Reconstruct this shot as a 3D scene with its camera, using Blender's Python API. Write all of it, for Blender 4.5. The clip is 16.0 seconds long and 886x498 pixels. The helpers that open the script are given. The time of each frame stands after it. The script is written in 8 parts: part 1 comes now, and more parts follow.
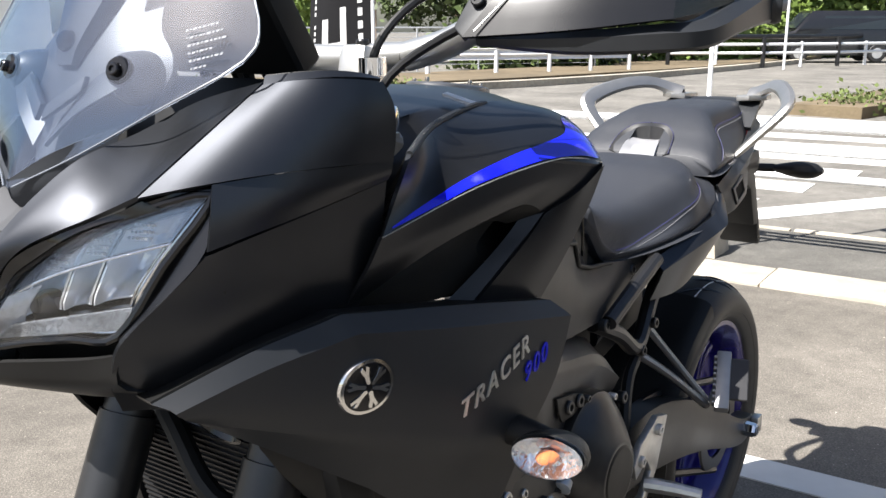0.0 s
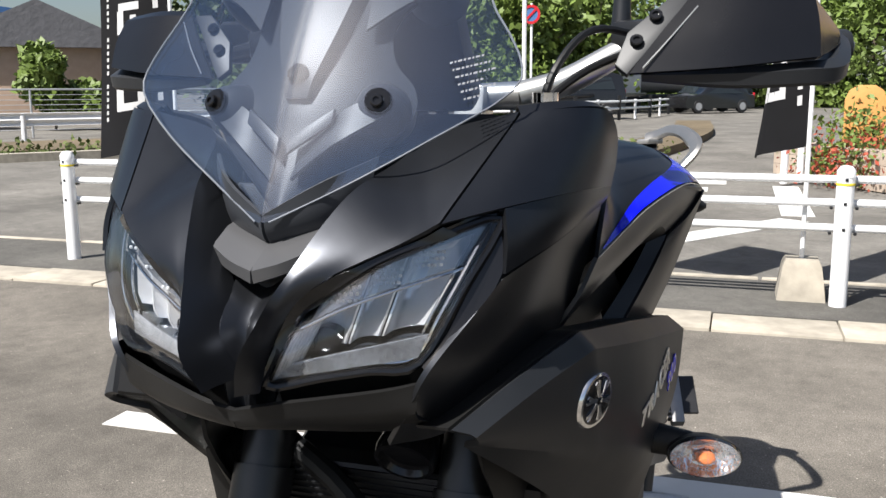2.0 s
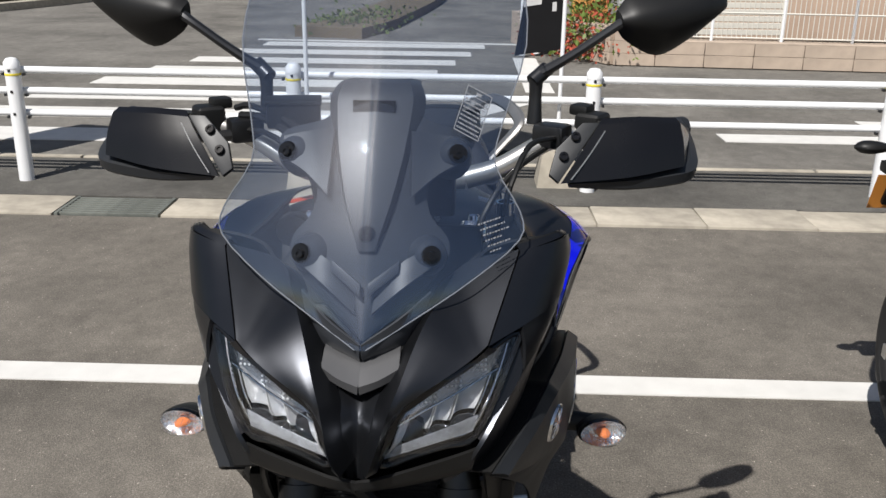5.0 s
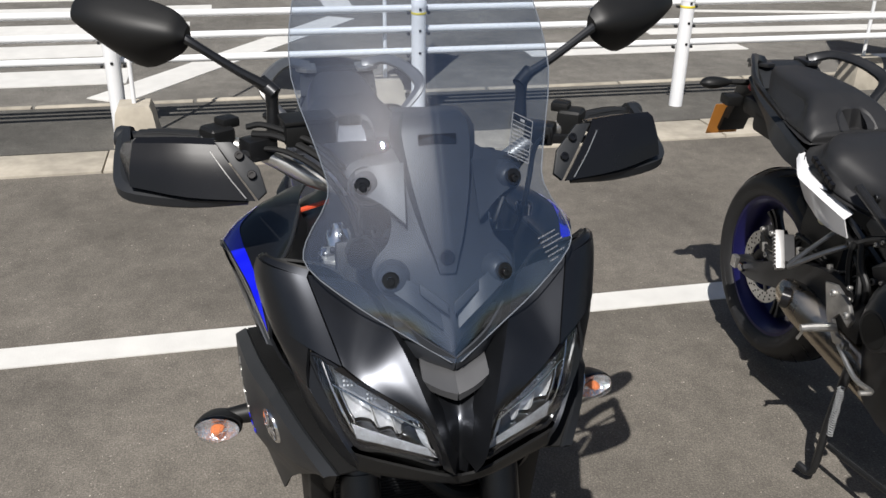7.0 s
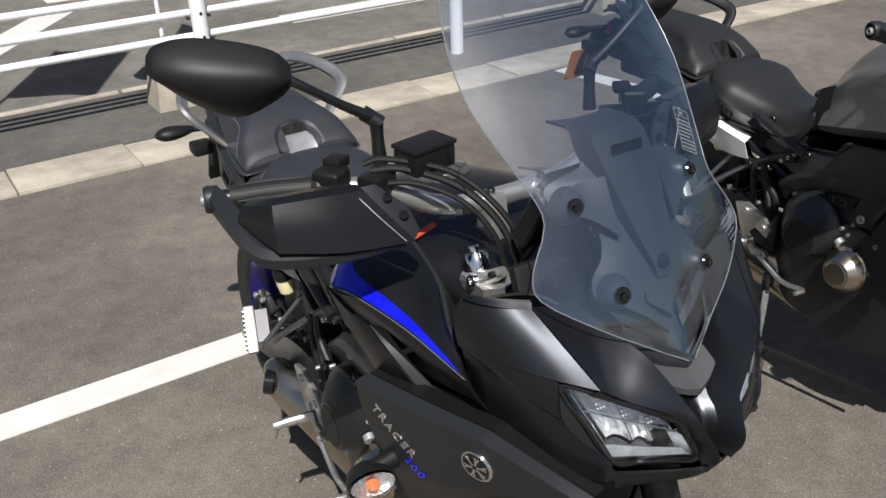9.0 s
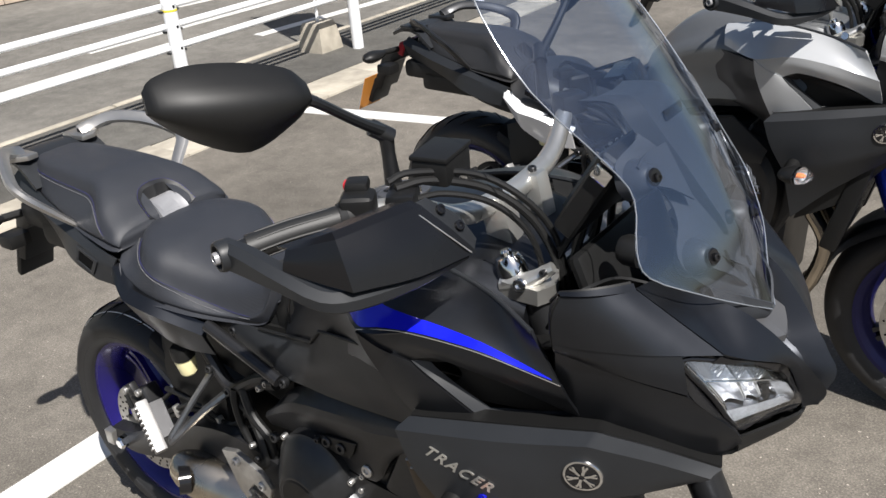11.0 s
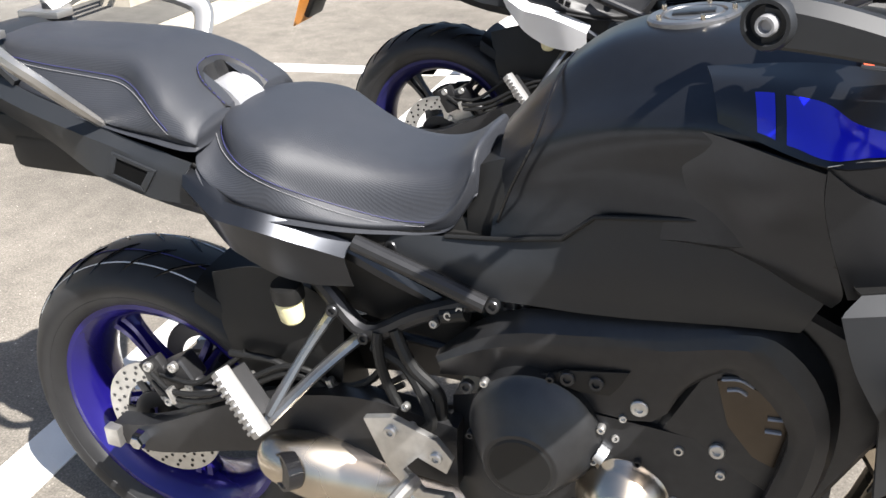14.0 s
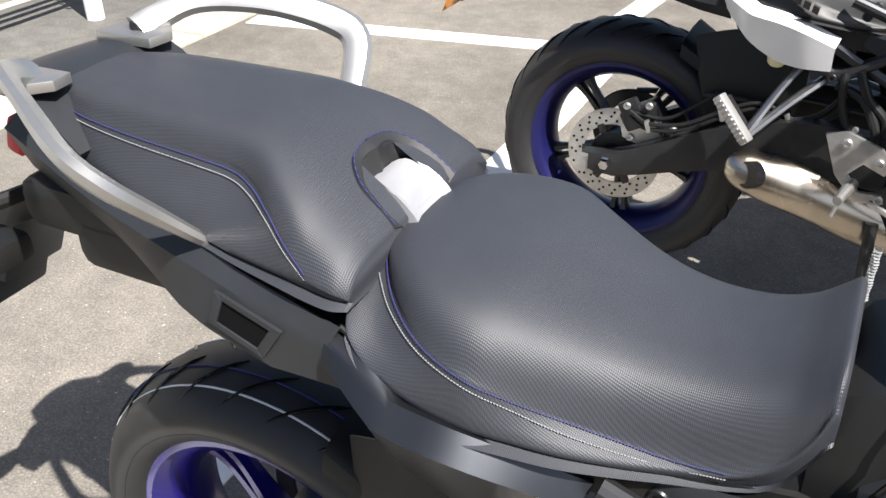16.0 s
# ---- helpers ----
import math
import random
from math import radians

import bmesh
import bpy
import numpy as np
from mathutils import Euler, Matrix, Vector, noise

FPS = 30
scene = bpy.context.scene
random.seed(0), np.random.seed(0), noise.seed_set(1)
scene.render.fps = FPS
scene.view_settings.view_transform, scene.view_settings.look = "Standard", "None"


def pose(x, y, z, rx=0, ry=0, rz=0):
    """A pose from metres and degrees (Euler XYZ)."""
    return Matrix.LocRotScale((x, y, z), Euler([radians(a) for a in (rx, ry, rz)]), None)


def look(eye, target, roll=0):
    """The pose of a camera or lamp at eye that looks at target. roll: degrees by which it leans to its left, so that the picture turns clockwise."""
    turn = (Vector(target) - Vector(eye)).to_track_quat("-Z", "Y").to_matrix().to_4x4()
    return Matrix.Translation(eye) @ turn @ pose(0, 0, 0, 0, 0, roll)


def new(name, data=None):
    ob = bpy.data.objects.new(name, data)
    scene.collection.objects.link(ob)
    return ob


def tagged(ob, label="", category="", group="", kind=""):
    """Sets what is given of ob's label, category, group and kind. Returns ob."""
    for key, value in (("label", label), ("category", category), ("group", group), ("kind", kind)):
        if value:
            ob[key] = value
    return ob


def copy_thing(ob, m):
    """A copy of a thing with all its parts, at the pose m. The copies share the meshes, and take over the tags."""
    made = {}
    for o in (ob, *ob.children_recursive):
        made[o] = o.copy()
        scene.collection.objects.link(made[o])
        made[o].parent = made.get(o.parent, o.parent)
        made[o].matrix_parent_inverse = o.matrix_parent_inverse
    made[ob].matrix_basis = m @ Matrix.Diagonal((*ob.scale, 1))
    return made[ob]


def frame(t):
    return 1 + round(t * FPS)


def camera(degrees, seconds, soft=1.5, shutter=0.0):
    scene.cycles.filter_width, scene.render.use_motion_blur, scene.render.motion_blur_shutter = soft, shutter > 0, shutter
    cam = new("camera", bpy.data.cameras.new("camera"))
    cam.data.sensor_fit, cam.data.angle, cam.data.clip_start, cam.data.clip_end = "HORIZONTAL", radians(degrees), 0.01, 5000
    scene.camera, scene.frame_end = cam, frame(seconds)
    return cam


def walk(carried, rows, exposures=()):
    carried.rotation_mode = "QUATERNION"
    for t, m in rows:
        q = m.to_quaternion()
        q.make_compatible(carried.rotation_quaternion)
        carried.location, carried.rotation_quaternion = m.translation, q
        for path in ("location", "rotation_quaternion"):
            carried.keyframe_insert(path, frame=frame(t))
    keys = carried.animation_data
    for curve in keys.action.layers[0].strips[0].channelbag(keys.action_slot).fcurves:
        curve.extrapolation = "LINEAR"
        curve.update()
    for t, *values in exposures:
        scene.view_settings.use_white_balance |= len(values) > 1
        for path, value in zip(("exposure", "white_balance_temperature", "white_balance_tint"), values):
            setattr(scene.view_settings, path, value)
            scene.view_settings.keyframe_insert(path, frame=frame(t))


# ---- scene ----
# ---- camera and its walk: x ahead along the main motorcycle, y to its left, rear axle over the origin ----
cam = camera(52.05, 16.0)
PATH = [
    (0, (1.9048, 0.6843, 1.1770), (0.2840, -0.3907, 0.7080), -0.1),
    (0.5, (1.9606, 0.6008, 1.1440), (0.2651, -0.3861, 0.7560), -1.1),
    (1, (2.0269, 0.5234, 1.1370), (0.2866, -0.3918, 0.7690), -1.0),
    (1.5, (2.0785, 0.4479, 1.1210), (0.2736, -0.3443, 0.7780), -0.5),
    (2, (2.1149, 0.3451, 1.1550), (0.2425, -0.2663, 0.8120), -0.3),
    (2.5, (2.1481, 0.2701, 1.1960), (0.2302, -0.1649, 0.8320), -0.9),
    (3, (2.1985, 0.2059, 1.2510), (0.2689, -0.1318, 0.8460), -0.9),
    (3.5, (2.2348, 0.1674, 1.3140), (0.3116, -0.1175, 0.8460), -1.0),
    (4, (2.2853, 0.1311, 1.3650), (0.3729, -0.0959, 0.8250), -0.4),
    (4.5, (2.3480, 0.1156, 1.4290), (0.4457, -0.0068, 0.8240), 0.9),
    (5, (2.3967, 0.1033, 1.4850), (0.5063, 0.0669, 0.8330), 0.9),
    (5.2, (2.4144, 0.0909, 1.5070), (0.5308, 0.0700, 0.8340), 0.7),
    (7.3, (2.4317, -0.3322, 1.6550), (0.6926, 0.1870, 0.8150), 0.9),
    (7.5, (2.4158, -0.3909, 1.6510), (0.6965, 0.1906, 0.8110), 0.6),
    (8, (2.3229, -0.4974, 1.6230), (0.6507, 0.1955, 0.7730), -1.0),
    (8.5, (2.2129, -0.6181, 1.6380), (0.6083, 0.1748, 0.7450), -1.6),
    (9, (2.1373, -0.7694, 1.7230), (0.6359, 0.1726, 0.7960), -2.2),
    (9.2, (2.1214, -0.8173, 1.7520), (0.6623, 0.1710, 0.8070), -2.4),
    (11.3, (1.7015, -1.0735, 1.6270), (0.6595, 0.4089, 0.7810), -5.7),
    (11.5, (1.6553, -1.0956, 1.6040), (0.6425, 0.4142, 0.7710), -6.0),
    (12, (1.5355, -1.1321, 1.5360), (0.6017, 0.4477, 0.7400), -5.8),
    (12.5, (1.4073, -1.1805, 1.4560), (0.5855, 0.4758, 0.6940), -5.4),
    (13, (1.2640, -1.1982, 1.4120), (0.5465, 0.4908, 0.6180), -5.5),
    (13.5, (1.1038, -1.1967, 1.3950), (0.4500, 0.4825, 0.5280), -5.2),
    (14, (0.9690, -1.1029, 1.3640), (0.3574, 0.5615, 0.4380), -1.9),
    (14.5, (0.8579, -0.9593, 1.3480), (0.2027, 0.6626, 0.3790), -0.7),
    (15, (0.7581, -0.8338, 1.3350), (0.0380, 0.7395, 0.3330), -1.0),
    (15.5, (0.6798, -0.7086, 1.3490), (-0.0698, 0.8469, 0.3400), -1.8),
    (16, (0.6079, -0.6388, 1.3540), (-0.1730, 0.8865, 0.3230), -1.3),
]
EXPOSURES = [(0.0, 1.5), (1.5, 1.15), (2.5, 0.62), (3.5, 0.3), (5.0, 0.2), (7.5, 0.15), (9.0, 0.25), (11.3, 0.72), (12.5, 1.02), (13.5, 1.47), (14.5, 1.67), (16.0, 1.47)]
walk(cam, [(t, look(eye, target, roll)) for t, eye, target, roll in PATH], EXPOSURES)

# ---- world and sun ----
SUN = Vector((0.66, -0.35, 1.0)).normalized()
world = bpy.data.worlds.new("sky")
scene.world = world
world.use_nodes = True
wn, wl = world.node_tree.nodes, world.node_tree.links
sky = wn.new("ShaderNodeTexSky")
sky.sky_type, sky.sun_disc = "NISHITA", False
sky.sun_elevation = math.asin(SUN.z)
sky.sun_rotation = math.atan2(SUN.x, SUN.y)
sky.altitude, sky.air_density, sky.dust_density = 20, 1.0, 1.8
wl.new(sky.outputs[0], wn["Background"].inputs[0])
wn["Background"].inputs[1].default_value = 0.055
sun = new("sun", bpy.data.lights.new("sun", "SUN"))
sun.data.energy, sun.data.angle, sun.data.color = 5.0, radians(0.53), (1.0, 0.965, 0.925)
sun.matrix_world = look(SUN * 40, (0, 0, 0))


# ---- materials ----
def mat(name, color, rough=0.5, metal=0.0, var=0.12, scale=18.0, bump=0.0, bscale=180.0, coat=0.0, spec=0.5, stain=None, rvar=0.1, dist=0.002):
    """Procedural surface: base colour varied at two scales, roughness varied, fine relief."""
    m = bpy.data.materials.new(name)
    m.use_nodes = True
    n, l = m.node_tree.nodes, m.node_tree.links
    b = n["Principled BSDF"]
    b.inputs["Metallic"].default_value = metal
    b.inputs["Coat Weight"].default_value = coat
    b.inputs["Coat Roughness"].default_value = 0.08
    b.inputs["Specular IOR Level"].default_value = spec
    co = n.new("ShaderNodeTexCoord")
    big, fine = n.new("ShaderNodeTexNoise"), n.new("ShaderNodeTexNoise")
    big.inputs["Scale"].default_value, big.inputs["Detail"].default_value = scale * 0.12, 4
    fine.inputs["Scale"].default_value, fine.inputs["Detail"].default_value = scale, 6
    for t in (big, fine):
        l.new(co.outputs["Object"], t.inputs["Vector"])
    add = n.new("ShaderNodeMath")
    add.operation = "ADD"
    l.new(big.outputs["Fac"], add.inputs[0])
    l.new(fine.outputs["Fac"], add.inputs[1])
    ramp = n.new("ShaderNodeMapRange")
    ramp.inputs["From Min"].default_value, ramp.inputs["From Max"].default_value = 0.6, 1.4
    ramp.inputs["To Min"].default_value, ramp.inputs["To Max"].default_value = 1 - var, 1 + var
    l.new(add.outputs[0], ramp.inputs["Value"])
    mul = n.new("ShaderNodeVectorMath")
    mul.operation = "SCALE"
    mul.inputs[0].default_value = color
    l.new(ramp.outputs[0], mul.inputs["Scale"])
    l.new(mul.outputs[0], b.inputs["Base Color"])
    rr = n.new("ShaderNodeMapRange")
    rr.inputs["From Min"].default_value, rr.inputs["From Max"].default_value = 0.3, 0.7
    rr.inputs["To Min"].default_value, rr.inputs["To Max"].default_value = max(0.02, rough - rvar * 0.5), min(1, rough + rvar * 0.5)
    l.new(big.outputs["Fac"], rr.inputs["Value"])
    l.new(rr.outputs[0], b.inputs["Roughness"])
    if bump:
        bt, bn = n.new("ShaderNodeTexNoise"), n.new("ShaderNodeBump")
        bt.inputs["Scale"].default_value, bt.inputs["Detail"].default_value = bscale, 3
        l.new(co.outputs["Object"], bt.inputs["Vector"])
        bn.inputs["Strength"].default_value, bn.inputs["Distance"].default_value = bump, dist
        l.new(bt.outputs["Fac"], bn.inputs["Height"])
        l.new(bn.outputs[0], b.inputs["Normal"])
    return m


def glass(name, color, film=0.05, rough=0.02, shine=(0.8, 0.8, 0.8), rim=0.75):
    """Thin clear sheet: see-through, with a mirror film by the Fresnel effect."""
    m = bpy.data.materials.new(name)
    m.use_nodes = True
    n, l = m.node_tree.nodes, m.node_tree.links
    n.remove(n["Principled BSDF"])
    tr, gl, mx, fr = n.new("ShaderNodeBsdfTransparent"), n.new("ShaderNodeBsdfGlossy"), n.new("ShaderNodeMixShader"), n.new("ShaderNodeLayerWeight")
    pw, ml = n.new("ShaderNodeMath"), n.new("ShaderNodeMath")
    pw.operation, ml.operation = "POWER", "MULTIPLY_ADD"
    pw.inputs[1].default_value = 3.5
    ml.inputs[1].default_value, ml.inputs[2].default_value = rim, film
    fr.inputs["Blend"].default_value = 0.5
    l.new(fr.outputs["Facing"], pw.inputs[0])
    l.new(pw.outputs[0], ml.inputs[0])
    tr.inputs[0].default_value = (*color, 1)
    gl.inputs["Roughness"].default_value = rough
    gl.inputs["Color"].default_value = (*shine, 1)
    l.new(ml.outputs[0], mx.inputs[0])
    l.new(tr.outputs[0], mx.inputs[1])
    l.new(gl.outputs[0], mx.inputs[2])
    l.new(mx.outputs[0], n["Material Output"].inputs["Surface"])
    return m


MATT = mat("matt_black_paint", (0.046, 0.049, 0.056), 0.32, 0.88, var=0.06, scale=60, bump=0.02, bscale=900, rvar=0.05, dist=0.0004)
GUARD = mat("satin_black_guard", (0.006, 0.006, 0.007), 0.26, 0.0, spec=0.45, var=0.08, scale=60, bump=0.02, bscale=900, rvar=0.06, dist=0.0004)
HANGER = mat("satin_grey_alloy", (0.28, 0.28, 0.285), 0.34, 0.9, var=0.12, scale=60, bump=0.04, bscale=600, dist=0.0004)
SATIN_BLACK = mat("satin_black_metal", (0.044, 0.044, 0.046), 0.38, 0.7, var=0.15, scale=50, bump=0.04, bscale=500, dist=0.0004)
BUCKLE = mat("silver_plastic", (0.30, 0.30, 0.31), 0.36, 0.3, var=0.05, scale=40)
RAIL_SILVER = mat("satin_cast_silver", (0.40, 0.39, 0.375), 0.36, 0.85, var=0.08, scale=40, bump=0.04, bscale=600, dist=0.0004)
PEG = mat("bright_peg_alloy", (0.38, 0.375, 0.37), 0.45, 0.7, var=0.1, scale=60)
FILLER = mat("grey_filler_cap", (0.20, 0.20, 0.205), 0.36, 0.85, var=0.08, scale=60)
PRINT_DIM = mat("faint_white_print", (0.17, 0.18, 0.20), 0.6, var=0.05)
TEXT_GREY = mat("dark_grey_plastic", (0.0165, 0.0180, 0.0205), 0.46, 0.0, spec=0.4, var=0.08, scale=80, bump=0.02, bscale=1400, rvar=0.08, dist=0.0003)
BEAK = mat("grey_beak_plastic", (0.095, 0.096, 0.10), 0.40, 0.4, var=0.06, scale=40)
PLATE = mat("plain_grey_plate", (0.034, 0.037, 0.043), 0.42, 0.0, var=0.06, scale=30, spec=0.35)
EDGE_GLINT = mat("painted_edge_glint", (0.26, 0.28, 0.31), 0.12, 0.5, var=0.1, scale=20)
PLASTIC = mat("black_plastic", (0.008, 0.008, 0.008), 0.5, 0.0, spec=0.35, var=0.12, scale=60, bump=0.06, bscale=900, dist=0.0005)
GLOSS = mat("gloss_black", (0.008, 0.008, 0.009), 0.12, 0.0, var=0.05, scale=40)
METAL_BLACK = mat("black_coated_metal", (0.052, 0.053, 0.056), 0.36, 0.8, var=0.15, scale=50, bump=0.05, bscale=500, dist=0.0005)
BLUE = mat("gloss_blue_film", (0.006, 0.010, 0.62), 0.16, 0.1, var=0.1, scale=14, coat=0.6)
WHEEL_BLUE = mat("blue_wheel_paint", (0.012, 0.008, 0.145), 0.24, 0.35, var=0.1, scale=30, coat=0.4)
SILVER = mat("satin_silver", (0.62, 0.61, 0.58), 0.33, 0.85, var=0.08, scale=40, bump=0.04, bscale=600, dist=0.0004)
ALU = mat("cast_aluminium", (0.55, 0.54, 0.52), 0.38, 0.9, var=0.2, scale=60, bump=0.1, bscale=300, dist=0.0006)
CHROME = mat("chrome", (0.8, 0.8, 0.8), 0.08, 1.0, var=0.04, scale=30)
STEEL = mat("burnt_steel", (0.50, 0.44, 0.36), 0.25, 1.0, var=0.25, scale=16)
RUBBER = mat("tyre_rubber", (0.014, 0.014, 0.015), 0.55, 0.0, var=0.25, scale=40, bump=0.1, bscale=220, dist=0.0008)
GRIP = mat("grip_rubber", (0.012, 0.012, 0.012), 0.55, 0.0, bump=0.2, bscale=500, dist=0.0006)
SEAT_SIDE = mat("seat_side_vinyl", (0.017, 0.017, 0.018), 0.5, 0.0, var=0.1, scale=60, bump=0.35, bscale=900, dist=0.0006)
WHITE_PANEL = mat("white_panel", (0.72, 0.72, 0.73), 0.25, 0.0, var=0.03, coat=0.3)
GREY_TANK = mat("matt_grey_tank", (0.16, 0.165, 0.17), 0.34, 0.5, var=0.05)
ORANGE = mat("orange_bulb", (0.72, 0.22, 0.08), 0.25, 0.0, var=0.1)
AMBER = mat("amber_plate", (0.55, 0.22, 0.04), 0.5, 0.0, var=0.1)
RED = mat("red_switch", (0.45, 0.01, 0.02), 0.35)
LABEL = mat("white_print", (0.75, 0.76, 0.78), 0.5, var=0.05)
LABEL_RED = mat("red_print", (0.60, 0.08, 0.03), 0.5, var=0.05)
THREAD_BLUE = mat("blue_thread", (0.025, 0.025, 0.13), 0.7)
THREAD_GREY = mat("grey_thread", (0.20, 0.20, 0.21), 0.7)
FLUID = mat("yellow_fluid_plastic", (0.72, 0.66, 0.38), 0.35, var=0.15)
SCREEN = glass("clear_screen", (0.86, 0.90, 0.95), 0.14, 0.0, (0.82, 0.86, 0.94), 0.5)
FAINT = glass("faint_sticker_film", (0.86, 0.87, 0.88), 0.03, 0.2)
LENS = glass("clear_lens", (0.96, 0.97, 0.98), 0.05, 0.0)
BRONZE = mat("dark_bronze_paint", (0.085, 0.070, 0.055), 0.34, 0.8, var=0.12, scale=40, bump=0.04, bscale=400)
LAMP_DARK = mat("smoky_chrome", (0.34, 0.35, 0.37), 0.16, 1.0, var=0.2, scale=60)
LAMP_CHROME = mat("bright_lamp_chrome", (0.93, 0.93, 0.94), 0.11, 0.60, var=0.08, scale=70, bump=0.35, bscale=90, dist=0.003)
FACET_CHROME = mat("faceted_lamp_chrome", (0.90, 0.90, 0.91), 0.10, 0.85, var=0.05, scale=70, bump=0.9, bscale=110, dist=0.004)
PRISM = glass("clear_prism_plastic", (0.86, 0.89, 0.93), 0.22, 0.12)
RIBBED = mat("ribbed_clear_plastic", (0.70, 0.71, 0.73), 0.20, 0.65, var=0.3, scale=200, bump=0.8, bscale=420, dist=0.001)
MIRROR = mat("mirror_glass", (0.85, 0.86, 0.87), 0.02, 1.0, var=0.0)


def weave(name, color):
    """Vinyl with a fine woven grain."""
    m = mat(name, color, 0.52, 0.0, var=0.10, scale=40, spec=0.50)
    n, l = m.node_tree.nodes, m.node_tree.links
    co = n.new("ShaderNodeTexCoord")
    hs = []
    for axis in ("X", "Y"):
        wv = n.new("ShaderNodeTexWave")
        wv.wave_type, wv.bands_direction = "BANDS", axis
        wv.inputs["Scale"].default_value = 190
        l.new(co.outputs["Object"], wv.inputs["Vector"])
        hs.append(wv)
    mx = n.new("ShaderNodeMath")
    mx.operation = "MULTIPLY"
    l.new(hs[0].outputs["Fac"], mx.inputs[0])
    l.new(hs[1].outputs["Fac"], mx.inputs[1])
    bn = n.new("ShaderNodeBump")
    bn.inputs["Strength"].default_value, bn.inputs["Distance"].default_value = 0.38, 0.0007
    l.new(mx.outputs[0], bn.inputs["Height"])
    l.new(bn.outputs[0], n["Principled BSDF"].inputs["Normal"])
    return m


SEAT_TOP = weave("woven_seat_vinyl", (0.024, 0.026, 0.032))
POCKET_SHADE = mat("painted_pocket_shade", (0.003, 0.003, 0.003), 0.8, spec=0.1)


def asphalt_mat(name, tone, warm=1.0, speck=0.5):
    """Worn asphalt: stones, patches, dusty streaks, pale specks."""
    m = bpy.data.materials.new(name)
    m.use_nodes = True
    n, l = m.node_tree.nodes, m.node_tree.links
    b = n["Principled BSDF"]
    b.inputs["Roughness"].default_value = 0.88
    b.inputs["Specular IOR Level"].default_value = 0.3
    co = n.new("ShaderNodeTexCoord")
    def tex(scale, detail=5, rough=0.6):
        t = n.new("ShaderNodeTexNoise")
        t.inputs["Scale"].default_value, t.inputs["Detail"].default_value, t.inputs["Roughness"].default_value = scale, detail, rough
        l.new(co.outputs["Object"], t.inputs["Vector"])
        return t
    def ramp(src, lo, hi, a, c):
        r = n.new("ShaderNodeMapRange")
        for k, v in zip(("From Min", "From Max", "To Min", "To Max"), (lo, hi, a, c)):
            r.inputs[k].default_value = v
        l.new(src, r.inputs["Value"])
        return r.outputs[0]
    def mult(a, c):
        k = n.new("ShaderNodeMath")
        k.operation = "MULTIPLY"
        l.new(a, k.inputs[0])
        l.new(c, k.inputs[1])
        return k.outputs[0]
    v = n.new("ShaderNodeTexVoronoi")
    v.inputs["Scale"].default_value = 140
    l.new(co.outputs["Object"], v.inputs["Vector"])
    patches = ramp(tex(0.8, 6).outputs["Fac"], 0.3, 0.7, 0.62, 1.30)
    mids = ramp(tex(9, 6, 0.7).outputs["Fac"], 0.3, 0.7, 0.80, 1.20)
    grain = ramp(tex(190, 4).outputs["Fac"], 0.3, 0.7, 0.66, 1.34)
    stones = ramp(v.outputs["Distance"], 0.0, 0.6, 1.16, 0.80)
    pale = ramp(tex(75, 2).outputs["Fac"], 0.68, 0.74, 1.0, 1.0 + speck * 3)
    f = mult(mult(mult(patches, mids), mult(grain, stones)), pale)
    sc = n.new("ShaderNodeVectorMath")
    sc.operation = "SCALE"
    sc.inputs[0].default_value = (tone * 1.05 * warm, tone, tone * 0.9 / warm)
    l.new(f, sc.inputs["Scale"])
    l.new(sc.outputs[0], b.inputs["Base Color"])
    bn = n.new("ShaderNodeBump")
    bn.inputs["Strength"].default_value, bn.inputs["Distance"].default_value = 0.6, 0.003
    l.new(grain, bn.inputs["Height"])
    l.new(bn.outputs[0], b.inputs["Normal"])
    return m


ASPHALT = asphalt_mat("lot_asphalt", 0.150, 1.055, 0.6)
ROAD = asphalt_mat("road_asphalt", 0.17, 1.01, 0.3)
PAVING = asphalt_mat("pavement_asphalt", 0.105, 1.0, 0.4)
CONCRETE = mat("kerb_concrete", (0.36, 0.325, 0.265), 0.85, var=0.32, scale=12, bump=0.4, bscale=120, dist=0.002)
PAINT = mat("road_paint", (0.62, 0.61, 0.58), 0.7, var=0.10, scale=10, bump=0.35, bscale=150, dist=0.002)
FENCE_WHITE = mat("white_fence_paint", (0.78, 0.79, 0.80), 0.35, var=0.05, scale=12)
YELLOW = mat("yellow_tape", (0.75, 0.62, 0.05), 0.5)
BANNER = mat("black_banner_cloth", (0.009, 0.009, 0.010), 0.9, var=0.15, scale=8, spec=0.15)
BANNER_WHITE = mat("white_banner_print", (0.48, 0.48, 0.48), 0.8)
LEAF = mat("foliage", (0.12, 0.175, 0.032), 0.6, var=0.5, scale=1.2)
LEAF_DARK = mat("dark_foliage", (0.058, 0.085, 0.020), 0.6, var=0.5, scale=1.5)
BARK = mat("bark", (0.09, 0.07, 0.05), 0.9, var=0.3, bump=0.5, bscale=30, dist=0.01)
FENCE_CREAM = mat("cream_mesh_paint", (0.62, 0.60, 0.54), 0.5, var=0.05, scale=12)
BRICK = mat("tan_brick", (0.42, 0.34, 0.27), 0.85, var=0.2, scale=6, bump=0.3, bscale=60)
GRASS = mat("dry_grass", (0.10, 0.13, 0.035), 0.9, var=0.4, scale=5)
WALL_TAN = mat("tan_tile_wall", (0.45, 0.33, 0.25), 0.8, var=0.12, scale=4)
WALL_WHITE = mat("white_render_wall", (0.70, 0.70, 0.68), 0.7, var=0.08, scale=2)
